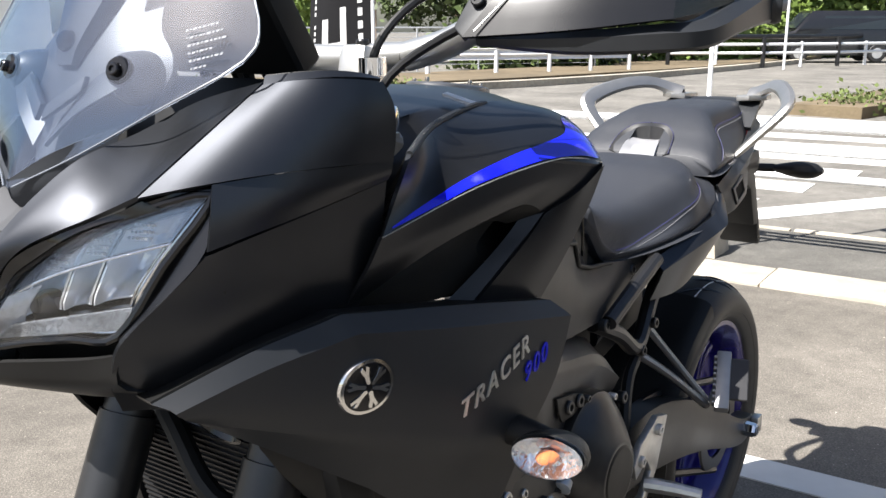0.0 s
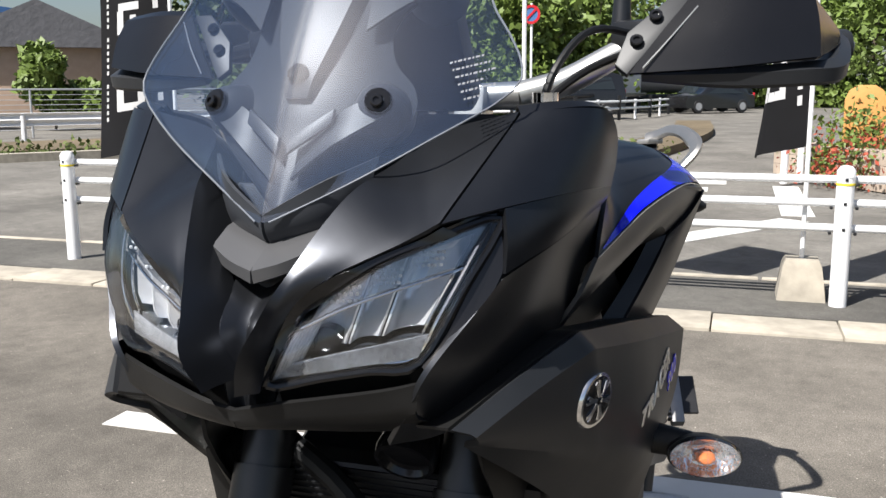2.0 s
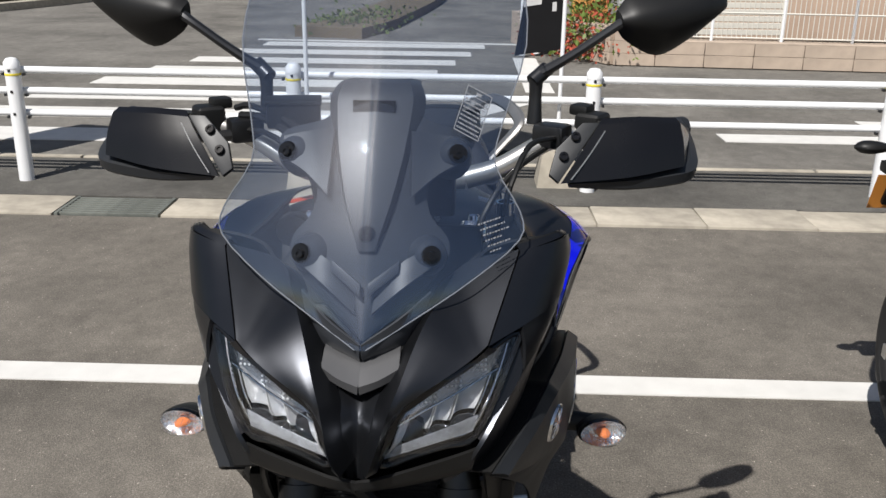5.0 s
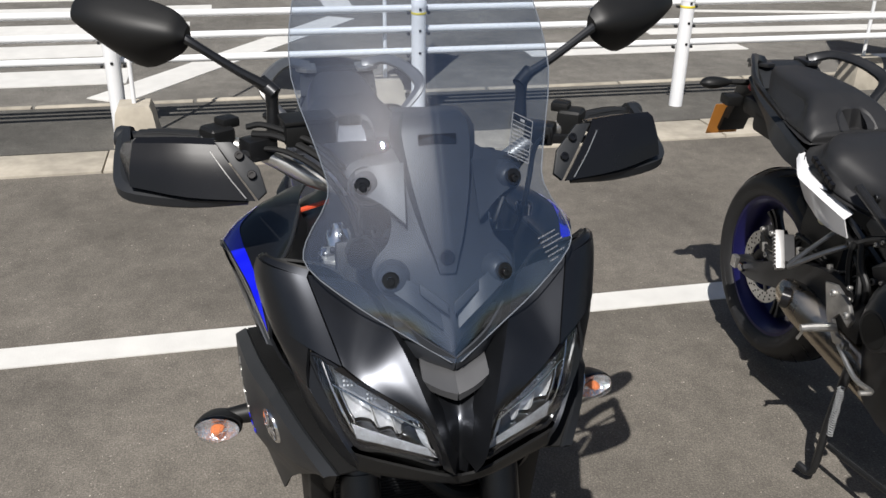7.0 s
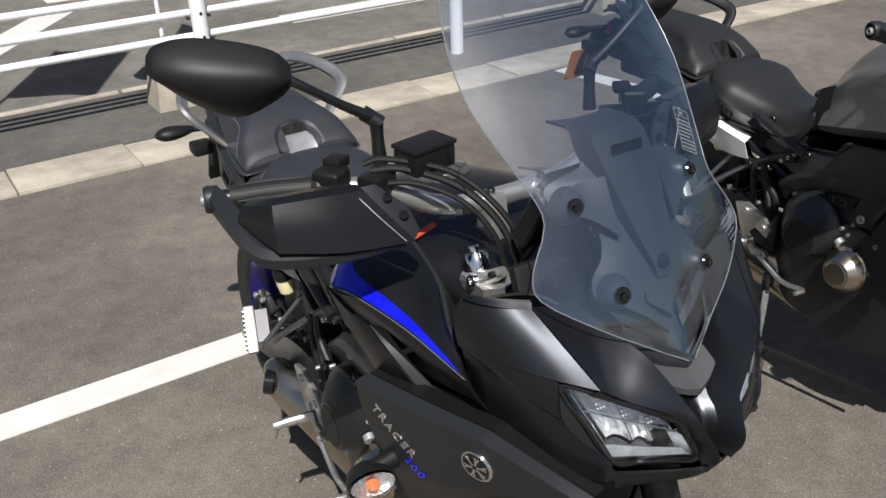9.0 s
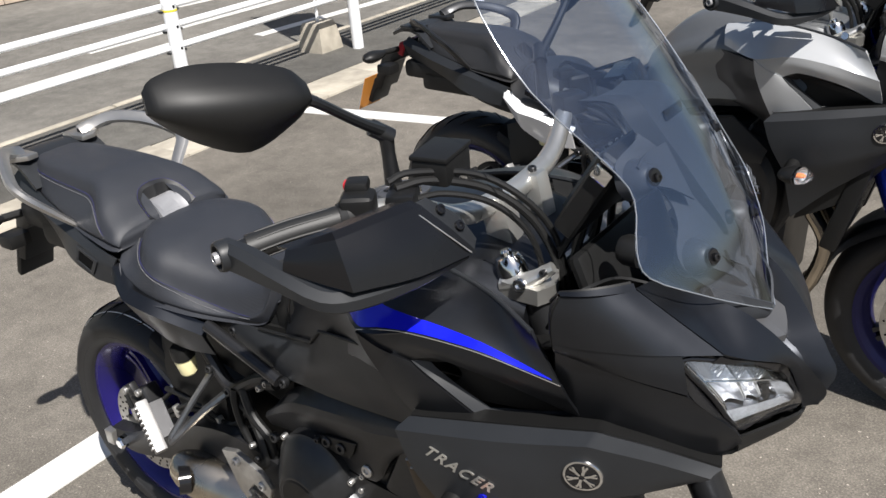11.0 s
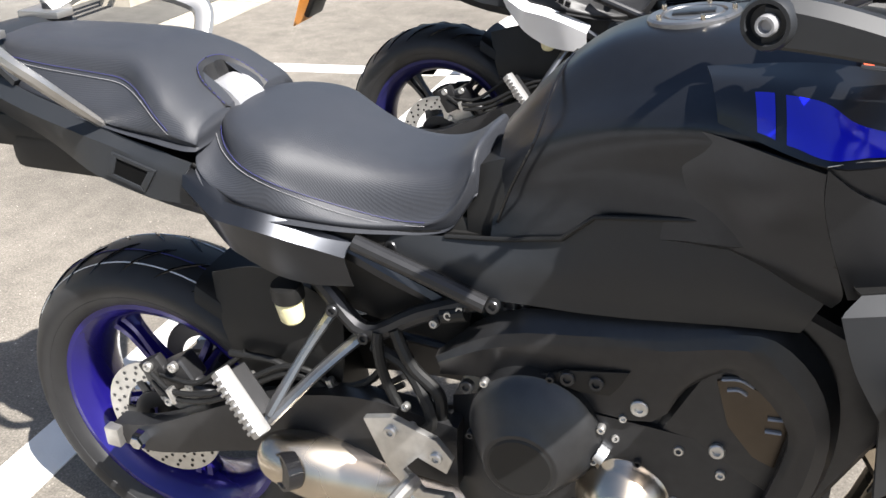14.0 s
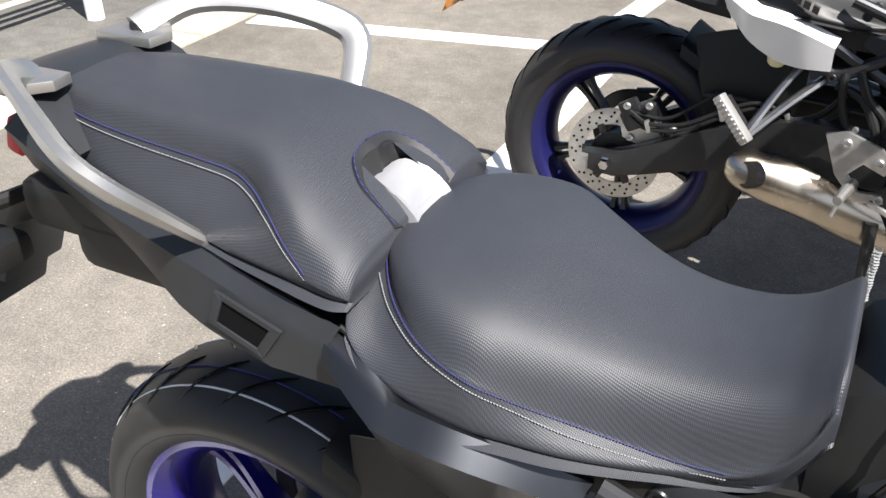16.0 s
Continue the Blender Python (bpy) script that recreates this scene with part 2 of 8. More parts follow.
ROOF_BLUE = mat("blue_roof_sheet", (0.05, 0.14, 0.32), 0.5, var=0.15, scale=2)
ROOF_GREY = mat("grey_roof_tile", (0.12, 0.12, 0.13), 0.7, var=0.2, scale=3, bump=0.5, bscale=6, dist=0.03)
WINDOW = mat("dark_window", (0.02, 0.025, 0.03), 0.08)
CAR_DARK = mat("dark_car_paint", (0.018, 0.018, 0.02), 0.15, 0.3, coat=0.6)
CAR_WHITE = mat("white_car_paint", (0.72, 0.73, 0.74), 0.2, coat=0.5)
GREEN_PAINT = mat("green_paint", (0.04, 0.30, 0.20), 0.4)
ORANGE_PAINT = mat("orange_paint", (0.75, 0.22, 0.03), 0.5)
CORK = mat("orange_board", (0.62, 0.30, 0.09), 0.7, var=0.1)
EARTH = mat("earth_bank", (0.13, 0.10, 0.06), 0.95, var=0.35, scale=3, bump=0.5, bscale=20, dist=0.02)
FLOWER = mat("red_flowers", (0.32, 0.06, 0.03), 0.7, var=0.4, scale=4)
POLE_GREY = mat("pole_concrete", (0.40, 0.41, 0.42), 0.8, var=0.10, scale=8, bump=0.2, bscale=80, dist=0.002)
RAIL_GREY = mat("galvanised_steel", (0.48, 0.49, 0.50), 0.45, 0.6, var=0.1, scale=8)


# ---- mesh helpers ----
def cr(p0, p1, p2, p3, t):
    """Catmull-Rom."""
    return 0.5 * (2 * p1 + (p2 - p0) * t + (2 * p0 - 5 * p1 + 4 * p2 - p3) * t * t + (3 * p1 - p0 - 3 * p2 + p3) * t ** 3)


def spline(pts, n, closed=False):
    """n steps from knot to knot through the points."""
    p = [Vector(q) for q in pts]
    out, m = [], len(p)
    for i in range(m if closed else m - 1):
        g = (lambda k: p[k % m]) if closed else (lambda k: p[min(max(k, 0), m - 1)])
        a, b, c, d = g(i - 1), g(i), g(i + 1), g(i + 2)
        if not closed and i == 0:
            a = b * 2 - c
        if not closed and i == m - 2:
            d = c * 2 - b
        out += [cr(a, b, c, d, k / n) for k in range(n)]
    if not closed:
        out.append(p[-1].copy())
    return out


def grid_bm(rows, closed=False):
    bm = bmesh.new()
    vs = [[bm.verts.new(p) for p in r] for r in rows]
    n = len(rows[0])
    for a, b in zip(vs, vs[1:]):
        for j in range(n if closed else n - 1):
            bm.faces.new((a[j], a[(j + 1) % n], b[(j + 1) % n], b[j]))
    return bm, vs


def thicken(bm, t):
    """Gives an open sheet a thickness, towards the back of its faces."""
    bmesh.ops.recalc_face_normals(bm, faces=bm.faces[:])
    bmesh.ops.solidify(bm, geom=bm.faces[:], thickness=t)
    return bm


def creased(pts, n, at=()):
    """A spline that breaks at the given knots."""
    cuts = [0, *sorted(at), len(pts) - 1]
    out = []
    for a, b in zip(cuts, cuts[1:]):
        out += spline(pts[a:b + 1], n)[:-1]
    return out + [Vector(pts[-1])]


def patch(rows, n=4, t=0.004, flip=False, cols_at=(), rows_at=()):
    """A smooth sheet through a grid of control points, with thickness and creases along some columns or rows."""
    ctrl = [creased(r, n, cols_at) for r in rows]
    cols = [creased([r[j] for r in ctrl], n, rows_at) for j in range(len(ctrl[0]))]
    grid = [[cols[j][i] for j in range(len(cols))] for i in range(len(cols[0]))]
    bm, _ = grid_bm(grid)
    bm.normal_update()
    if flip:
        bmesh.ops.reverse_faces(bm, faces=bm.faces[:])
    if t:
        bmesh.ops.solidify(bm, geom=bm.faces[:], thickness=t)
    return bm


def skin(grid, t=0.004, flip=False):
    """A sheet with thickness through a ready grid of points."""
    bm, _ = grid_bm(grid)
    bm.normal_update()
    if flip:
        bmesh.ops.reverse_faces(bm, faces=bm.faces[:])
    bmesh.ops.solidify(bm, geom=bm.faces[:], thickness=t)
    return bm


def surface(rows, n, cols_at=(), rows_at=()):
    """The fine grid of points that patch() would lay through the same control points."""
    ctrl = [creased(r, n, cols_at) for r in rows]
    cols = [creased([r[j] for r in ctrl], n, rows_at) for j in range(len(ctrl[0]))]
    return [[cols[j][i] for j in range(len(cols))] for i in range(len(cols[0]))]


def loft(sections, n=3, caps=True, m=1):
    """Closed rings along a way, rounded between the control sections (n) and round each ring (m)."""
    rings = [spline(s, m, True) if m > 1 else [Vector(p) for p in s] for s in sections]
    cols = [spline([r[j] for r in rings], n) for j in range(len(rings[0]))]
    grid = [[c[i] for c in cols] for i in range(len(cols[0]))]
    bm, vs = grid_bm(grid, True)
    if caps:
        bm.faces.new(vs[0][::-1])
        bm.faces.new(vs[-1])
    bmesh.ops.recalc_face_normals(bm, faces=bm.faces[:])
    return bm


def tube(pts, r, sides=10, n=4, caps=True, smooth=True, flat=1.0):
    """A round bar along points; r: one radius or one per point."""
    k = len(pts)
    rs = r if isinstance(r, (list, tuple)) else [r] * k
    ways = spline([(*p,) for p in pts], n) if smooth else [Vector(p) for p in pts]
    radii = [v.x for v in spline([(q, 0, 0) for q in rs], n)] if smooth else list(rs)
    rings, up = [], None
    for i, p in enumerate(ways):
        d = (ways[min(i + 1, len(ways) - 1)] - ways[max(i - 1, 0)]).normalized()
        if up is None:
            up = Vector((0, 0, 1)) if abs(d.z) < 0.9 else Vector((1, 0, 0))
        side = d.cross(up).normalized()
        up = side.cross(d).normalized()
        rings.append([p + (side * math.cos(a) + up * math.sin(a) * flat) * radii[i] for a in (2 * math.pi * j / sides for j in range(sides))])
    bm, vs = grid_bm(rings, True)
    if caps:
        bm.faces.new(vs[0][::-1])
        bm.faces.new(vs[-1])
    bmesh.ops.recalc_face_normals(bm, faces=bm.faces[:])
    return bm


def lathe(profile, sides=32, axis="Y", arc=1.0):
    """Turns (radius, along) pairs round an axis through the origin; a closed profile when its ends meet."""
    rings = []
    for j in range(sides + (1 if arc < 1 else 0)):
        a = 2 * math.pi * arc * j / sides
        c, s = math.cos(a), math.sin(a)
        rings.append([(r * c, h, r * s) if axis == "Y" else (r * c, r * s, h) if axis == "Z" else (h, r * c, r * s) for r, h in profile])
    if arc >= 1:
        rings.append(rings[0])
    bm, _ = grid_bm(rings)
    bmesh.ops.remove_doubles(bm, verts=bm.verts[:], dist=1e-6)
    bmesh.ops.recalc_face_normals(bm, faces=bm.faces[:])
    return bm


def box(cx, cy, cz, sx, sy, sz, bevel=0.004, seg=2, rot=None):
    bm = bmesh.new()
    bmesh.ops.create_cube(bm, size=1)
    for v in bm.verts:
        v.co = Vector((v.co.x * sx, v.co.y * sy, v.co.z * sz))
    if bevel:
        bmesh.ops.bevel(bm, geom=bm.edges[:], offset=bevel, segments=seg, affect="EDGES", profile=0.6)
    mtx = Matrix.Translation((cx, cy, cz))
    if rot:
        mtx = mtx @ pose(0, 0, 0, *rot)
    bm.transform(mtx)
    return bm


def slab(outline, t, axis=1, bevel=0.0):
    """A plate: a flat outline of 3D points, pushed out by the vector t; edges bevelled."""
    bm = bmesh.new()
    f = bm.faces.new([bm.verts.new(p) for p in outline])
    g = bmesh.ops.extrude_face_region(bm, geom=[f])
    for v in (e for e in g["geom"] if isinstance(e, bmesh.types.BMVert)):
        v.co += Vector(t)
    bmesh.ops.recalc_face_normals(bm, faces=bm.faces[:])
    if bevel:
        bmesh.ops.bevel(bm, geom=bm.edges[:], offset=bevel, segments=2, affect="EDGES", profile=0.6)
    return bm


def join(*bms):
    out = bms[0]
    for b in bms[1:]:
        me = bpy.data.meshes.new("tmp")
        b.to_mesh(me)
        out.from_mesh(me)
        bpy.data.meshes.remove(me)
        b.free()
    return out


def moved(bm, m):
    bm.transform(m)
    return bm


def mirrored(bm):
    """The same sheet on the other side of the machine."""
    b = bm.copy()
    for v in b.verts:
        v.co.y = -v.co.y
    bmesh.ops.reverse_faces(b, faces=b.faces[:])
    return b


def finish(name, bm, material, smooth=40):
    me = bpy.data.meshes.new(name)
    bm.to_mesh(me)
    bm.free()
    me.materials.append(material)
    if smooth:
        me.polygons.foreach_set("use_smooth", [True] * len(me.polygons))
        me.set_sharp_from_angle(angle=radians(smooth))
    return me


def part(name, bm, material, parent, label="", smooth=28):
    ob = new(name, finish(name, bm, material, smooth))
    ob.parent = parent
    return tagged(ob, label)


def thing(name, label, category, at=(0, 0, 0), group="", rz=0):
    ob = new(name)
    ob.empty_display_size = 0.1
    ob.matrix_world = pose(*at, 0, 0, rz)
    return tagged(ob, label, category, group)


def solid(name, bm, material, label, category, group="", kind="", smooth=40):
    return tagged(new(name, finish(name, bm, material, smooth)), label, category, group, kind)


def both(name, bm, material, parent, label=""):
    """A part on the left and its twin on the right."""
    b = mirrored(bm)
    return part(name, bm, material, parent, label), part(name, b, material, parent, label)


# ---- ground, road, pavement ----
def sheet(x0, x1, y0, y1, z, nx=1, ny=1, drop=0.15):
    """A flat slab with its top at z."""
    return box((x0 + x1) / 2, (y0 + y1) / 2, z - drop / 2, x1 - x0, y1 - y0, drop, 0)


solid("ground", sheet(-400, 400, -400, 400, -0.03, drop=0.1), ROAD, "grey worn road asphalt reaching to the horizon", "ground", kind="structure", smooth=0)
solid("parking_lot", sheet(-2.335, 14, -14, 16, 0.0, drop=0.02), ASPHALT, "grey-brown worn asphalt of the parking lot", "ground", kind="structure", smooth=0)
solid("pavement", sheet(-3.62, -2.70, -14, 16, 0.012, drop=0.035), PAVING, "dark asphalt pavement strip under the white fence", "pavement", kind="structure", smooth=0)
kerb = thing("kerb", "row of pale concrete kerb slabs along the lot", "kerb")
kerb["kind"] = "structure"
slab_me = finish("kerb_slab", box(0, 0, 0, 0.352, 0.594, 0.10, 0.008), CONCRETE)
for i in range(42):
    y = -12.3 + 0.6 * i + 0.25
    if abs(y + 1.85) < 0.31:
        continue
    s = new("kerb_slab", slab_me)
    s.parent = kerb
    s.matrix_local = pose(-2.517, y, -0.036 + 0.004 * math.sin(i * 2.3), 0, 0.6 * math.sin(i * 1.7), 0)
edge = thing("road_edge", "chipped pale edging stones between pavement and road", "kerb")
edge["kind"] = "structure"
edge_me = finish("edging_stone", box(0, 0, 0, 0.06, 0.98, 0.10, 0.012), CONCRETE)
for i in range(26):
    s = new("edging_stone", edge_me)
    s.parent = edge
    s.matrix_local = pose(-3.655 + 0.008 * math.sin(i * 1.9), -12 + i, -0.028)
GRATE = mat("weathered_steel", (0.17, 0.18, 0.16), 0.65, 0.4, var=0.3, scale=20)
grate = thing("drain_grate", "weathered grey steel drain grate in the kerb", "drain grate")
for y in (-1.57, -2.13):
    part("frame", box(-2.517, y, -0.002, 0.34, 0.02, 0.03, 0.002), GRATE, grate)
bar_me = finish("grate_bar", box(0, 0, 0, 0.018, 0.54, 0.025, 0.002), GRATE)
for i in range(8):
    s = new("bar", bar_me)
    s.parent = grate
    s.matrix_local = pose(-2.66 + 0.041 * i, -1.85, -0.002)


def stripe_bm(x0, y0, x1, y1, w, z=0.004):
    """A painted band between two points of the ground."""
    a, b = Vector((x0, y0, 0)), Vector((x1, y1, 0))
    s = Vector((-(b - a).y, (b - a).x, 0)).normalized() * w / 2
    return slab([(*(p.xy), z - 0.006) for p in (a - s, b - s, b + s, a + s)], (0, 0, 0.006))


bay = thing("parking_lines", "white painted parking bay lines, slightly worn", "road marking")
bay["kind"] = "structure"
part("line", stripe_bm(-0.48, -1.75, -0.47, 3.18, 0.135), PAINT, bay, smooth=0)
part("line", stripe_bm(-2.30, 2.98, -0.62, 3.20, 0.13), PAINT, bay, smooth=0)
part("line", stripe_bm(-0.70, 3.20, 2.4, 3.62, 0.13), PAINT, bay, smooth=0)
part("line", stripe_bm(-0.62, 3.28, -0.50, 4.6, 0.13), PAINT, bay, smooth=0)
crossing = thing("pedestrian_crossing", "white striped pedestrian crossing on the road", "road marking")
crossing["kind"] = "structure"
for i in range(8):
    x = -4.55 - 0.92 * i
    part("stripe", stripe_bm(x, -4.6 + 0.26 * i, x - 0.05, -1.0 + 0.20 * i, 0.46, -0.024), PAINT, crossing, smooth=0)
for q in ((-3.9, -1.1, -6.7, 0.85, 0.30), (-7.0, 0.9, -9.8, 0.9, 0.3), (-4.9, 2.2, -4.9, 4.2, 0.3), (-5.6, 3.6, -5.5, 6.4, 0.25), (-4.4, 4.6, -4.2, 6.6, 0.12), (-6.6, 4.6, -6.2, 6.8, 0.12), (-11.5, -3, -11.2, 9, 0.15)):
    part("stripe", stripe_bm(*q, -0.024), PAINT, crossing, smooth=0)

# ---- white pipe fence ----
fence = thing("pipe_fence", "white painted steel pipe fence with three rails", "fence")
fence["kind"] = "structure"
POSTS = (-4.05, -2.6, -0.91, 0.88, 2.65, 4.38, 6.15, 7.9, 9.7)
post_me = finish("post", join(tube([(0, 0, 0), (0, 0, 0.725)], 0.045, 20, smooth=False), moved(lathe([(0.0, 0.035), (0.03, 0.028), (0.047, 0.005), (0.047, -0.03), (0.045, -0.03)], 20, "Z"), Matrix.Translation((0, 0, 0.72)))), FENCE_WHITE)
band_me = finish("band", lathe([(0.0462, 0.0), (0.0472, 0.002), (0.0472, 0.012), (0.0462, 0.014)], 20, "Z"), YELLOW)
bolt_me = finish("bolt", box(0, 0, 0, 0.03, 0.016, 0.016, 0.003), METAL_BLACK)
for y in POSTS:
    p = new("post", post_me)
    p.parent = fence
    p.matrix_local = pose(-3.03, y, 0.01)
    b = new("band", band_me)
    b.parent = p
    b.matrix_local = pose(0, 0, 0.648)
    for z in (0.675, 0.55, 0.415):
        for s in (-1, 1):
            k = new("bolt", bolt_me)
            k.parent = p
            k.matrix_local = pose(-0.010, 0.062 * s, z - 0.022, 0, 0, 0)
        k = new("bolt", bolt_me)
        k.parent = p
        k.matrix_local = pose(0.034, 0, z + 0.004)
for a, c in zip(POSTS, POSTS[1:]):
    for z in (0.675, 0.55, 0.415):
        part("rail", tube([(-3.075, a + 0.01, z + 0.01), (-3.075, c - 0.01, z + 0.01)], 0.0215, 14, smooth=False), FENCE_WHITE, fence)


# ---- wheels and running gear, shared by the motorcycles ----
def tyre_bm(R, w, bead):
    """Tyre section: round crown, shoulders, sidewalls, bead."""
    h = w / 2
    pr = [(bead, -h * 0.70), (bead + 0.012, -h * 0.86), (R - 0.055, -h * 0.99), (R - 0.036, -h * 0.93), (R - 0.018, -h * 0.72), (R - 0.006, -h * 0.42), (R, 0.0)]
    pr = pr + [(r, -y) for r, y in pr[-2::-1]]
    fine = spline([(r, y, 0) for r, y in pr], 3)
    return lathe([(p.x, p.y) for p in fine], 72)


def rim_bm(bead, w):
    h = w / 2
    pr = [(bead + 0.004, -h * 0.76), (bead + 0.006, -h * 0.70), (bead + 0.000, -h * 0.66), (bead - 0.012, -h * 0.55), (bead - 0.030, 0), (bead - 0.012, h * 0.55), (bead + 0.000, h * 0.66),
          (bead + 0.006, h * 0.70), (bead + 0.004, h * 0.76), (bead - 0.006, h * 0.755), (bead - 0.012, h * 0.70), (bead - 0.022, h * 0.62), (bead - 0.040, h * 0.25), (bead - 0.042, 0), (bead - 0.040, -h * 0.25), (bead - 0.022, -h * 0.62), (bead - 0.012, -h * 0.70), (bead - 0.006, -h * 0.755), (bead + 0.004, -h * 0.76)]
    return lathe(pr, 64)


def spoke_bm(bead, a):
    """One tapering Y-less spoke from hub to rim at the angle a."""
    secs = []
    for r, wy, wt in ((0.045, 0.045, 0.030), (0.10, 0.030, 0.020), (bead - 0.07, 0.026, 0.017), (bead - 0.03, 0.045, 0.026)):
        secs.append([(r, -wy * 0.5, -wt * 0.3), (r, 0, -wt * 0.5), (r, wy * 0.5, -wt * 0.3), (r, wy * 0.5, wt * 0.3), (r, 0, wt * 0.5), (r, -wy * 0.5, wt * 0.3)])
    return moved(loft(secs, 3), Matrix.Rotation(a, 4, "Y"))


def wheel(parent, x, y, z, R, w, bead, spin=0.0, marks=True, spokes=5, name="rear_wheel"):
    """Tyre, blue rim, five pairs of spokes, hub; the tyre carries grooves and mould lines."""
    at = Matrix.Translation((x, y, z))
    ty = part("tyre", moved(tyre_bm(R, w, bead), at), RUBBER, parent, "black road tyre with slanted grooves")
    rim = part("rim", moved(rim_bm(bead, w), at), WHEEL_BLUE, parent, "gloss blue cast rim")
    for k in range(spokes):
        for d in (-0.14, 0.14):
            a = 2 * math.pi * k / spokes + spin
            q = spoke_bm(bead, 0)
            q.transform(at @ Matrix.Rotation(a + d * 0.55, 4, "Y"))
            part("spoke", q, WHEEL_BLUE, rim)
    for rr, q in ((bead + 0.010, 0.80), (bead + 0.026, 0.93)):
        for sd in (-1, 1):
            part("bead_ring", moved(lathe([(rr, sd * w / 2 * q), (rr + 0.0015, sd * (w / 2 * q + 0.0022)), (rr + 0.003, sd * w / 2 * (q + 0.01))], 72), at), RUBBER, ty)
    part("hub", moved(lathe([(0.0, -0.075), (0.022, -0.075), (0.05, -0.06), (0.05, 0.06), (0.022, 0.075), (0.0, 0.075)], 28), at), METAL_BLACK, rim)
    if marks:
        h = w / 2
        groove = []
        for k in range(26):
            a0 = 2 * math.pi * k / 26
            for s in (-1, 1):
                pts = []
                for u in range(7):
                    f = u / 6
                    yy = s * h * (0.10 + 0.70 * f)
                    rr = R - 0.0005 - 0.020 * (abs(yy) / (0.74 * h)) ** 2.6
                    a = a0 + (0.12 if s > 0 else 0.0) + 0.26 * f
                    pts.append((rr * math.cos(a), yy, rr * math.sin(a)))
                groove.append(tube(pts, [0.0012, 0.0028, 0.003, 0.003, 0.003, 0.0026, 0.0012], 5, 1))
        part("tread", moved(join(*groove), at), GLOSS, ty, "dark slanted tread grooves")["kind"] = "stuff"
        for yy, rr, m in ((-h * 0.62, R - 0.0128, LABEL), (-h * 0.30, R - 0.0024, THREAD_BLUE), (h * 0.45, R - 0.0062, LABEL)):
            ring = lathe([(rr - 0.0005, yy - 0.0012), (rr + 0.0007, yy - 0.0012), (rr + 0.0009, yy + 0.0012), (rr - 0.0005, yy + 0.0012)], 96)
            part("colour_line", moved(ring, at), m, ty, "thin paint line round the new tyre")
    return ty


def disc(parent, x, y, z, R, name="brake_disc", holes=24):
    """Drilled brake disc."""
    at = Matrix.Translation((x, y, z))
    d = part(name, moved(lathe([(R * 0.66, -0.0025), (R, -0.0025), (R, 0.0025), (R * 0.66, 0.0025), (R * 0.66, -0.0025)], 48), at), ALU, parent, "drilled steel brake disc")
    hs = []
    for k in range(holes):
        for q, rr in ((0, 0.74), (0.5, 0.83), (0.25, 0.92)):
            a = 2 * math.pi * (k + q) / holes
            hs.append(moved(lathe([(0.0, -0.0035), (0.0035, -0.0035), (0.0035, 0.0035), (0.0, 0.0035)], 8), Matrix.Translation((rr * R * math.cos(a), 0, rr * R * math.sin(a)))))
    part("drillings", moved(join(*hs), at), GLOSS, d)["kind"] = "stuff"
    part("carrier", moved(lathe([(0.03, -0.006), (0.06, -0.006), (0.06, 0.006), (0.03, 0.006)], 24), at), METAL_BLACK, d)
    for k in range(6):
        part("carrier_arm", moved(moved(box(R * 0.45, 0, 0, R * 0.5, 0.006, 0.02, 0.002), Matrix.Rotation(2 * math.pi * k / 6, 4, "Y")), at), METAL_BLACK, d)
    return d


def screw(parent, p, r=0.008, way=(0, -1, 0), material=None, name="bolt", depth=0.006):
    """Socket-head screw with its recess, pointing along way."""
    q = Vector(way).to_track_quat("Z", "Y").to_matrix().to_4x4()
    bm = lathe([(0.0, depth * 0.3), (r * 0.45, depth * 0.3), (r * 0.5, depth), (r * 0.85, depth), (r, depth * 0.7), (r, -depth), (0, -depth)], 14, "Z")
    return part(name, moved(bm, Matrix.Translation(p) @ q), material or ALU, parent)


# ---- the main motorcycle ----
bike = thing("touring_motorcycle", "matt black sport touring motorcycle with blue wheels and clear windscreen", "motorcycle")


def P2(name, bm, material, label=""):
    return both(name, bm, material, bike, label)


# rear wheel with brake, swingarm, chain
RW = (0.007, 0.030, 0.323)
wheel(bike, *RW, 0.3225, 0.185, 0.228, 0.25)
disc(bike, RW[0], RW[1] - 0.082, RW[2], 0.120, "rear_brake_disc", 20)
part("sprocket", moved(lathe([(0.075, -0.003), (0.108, -0.003), (0.112, 0), (0.108, 0.003), (0.075, 0.003), (0.075, -0.003)], 42), Matrix.Translation((RW[0], RW[1] + 0.085, RW[2]))), METAL_BLACK, bike)
part("chain", join(tube([(0.007, 0.115, 0.433), (0.35, 0.09, 0.50), (0.62, 0.09, 0.49)], 0.008, 6, 6), tube([(0.007, 0.115, 0.213), (0.35, 0.09, 0.33), (0.62, 0.09, 0.39)], 0.008, 6, 6)), METAL_BLACK, bike, "dark drive chain")
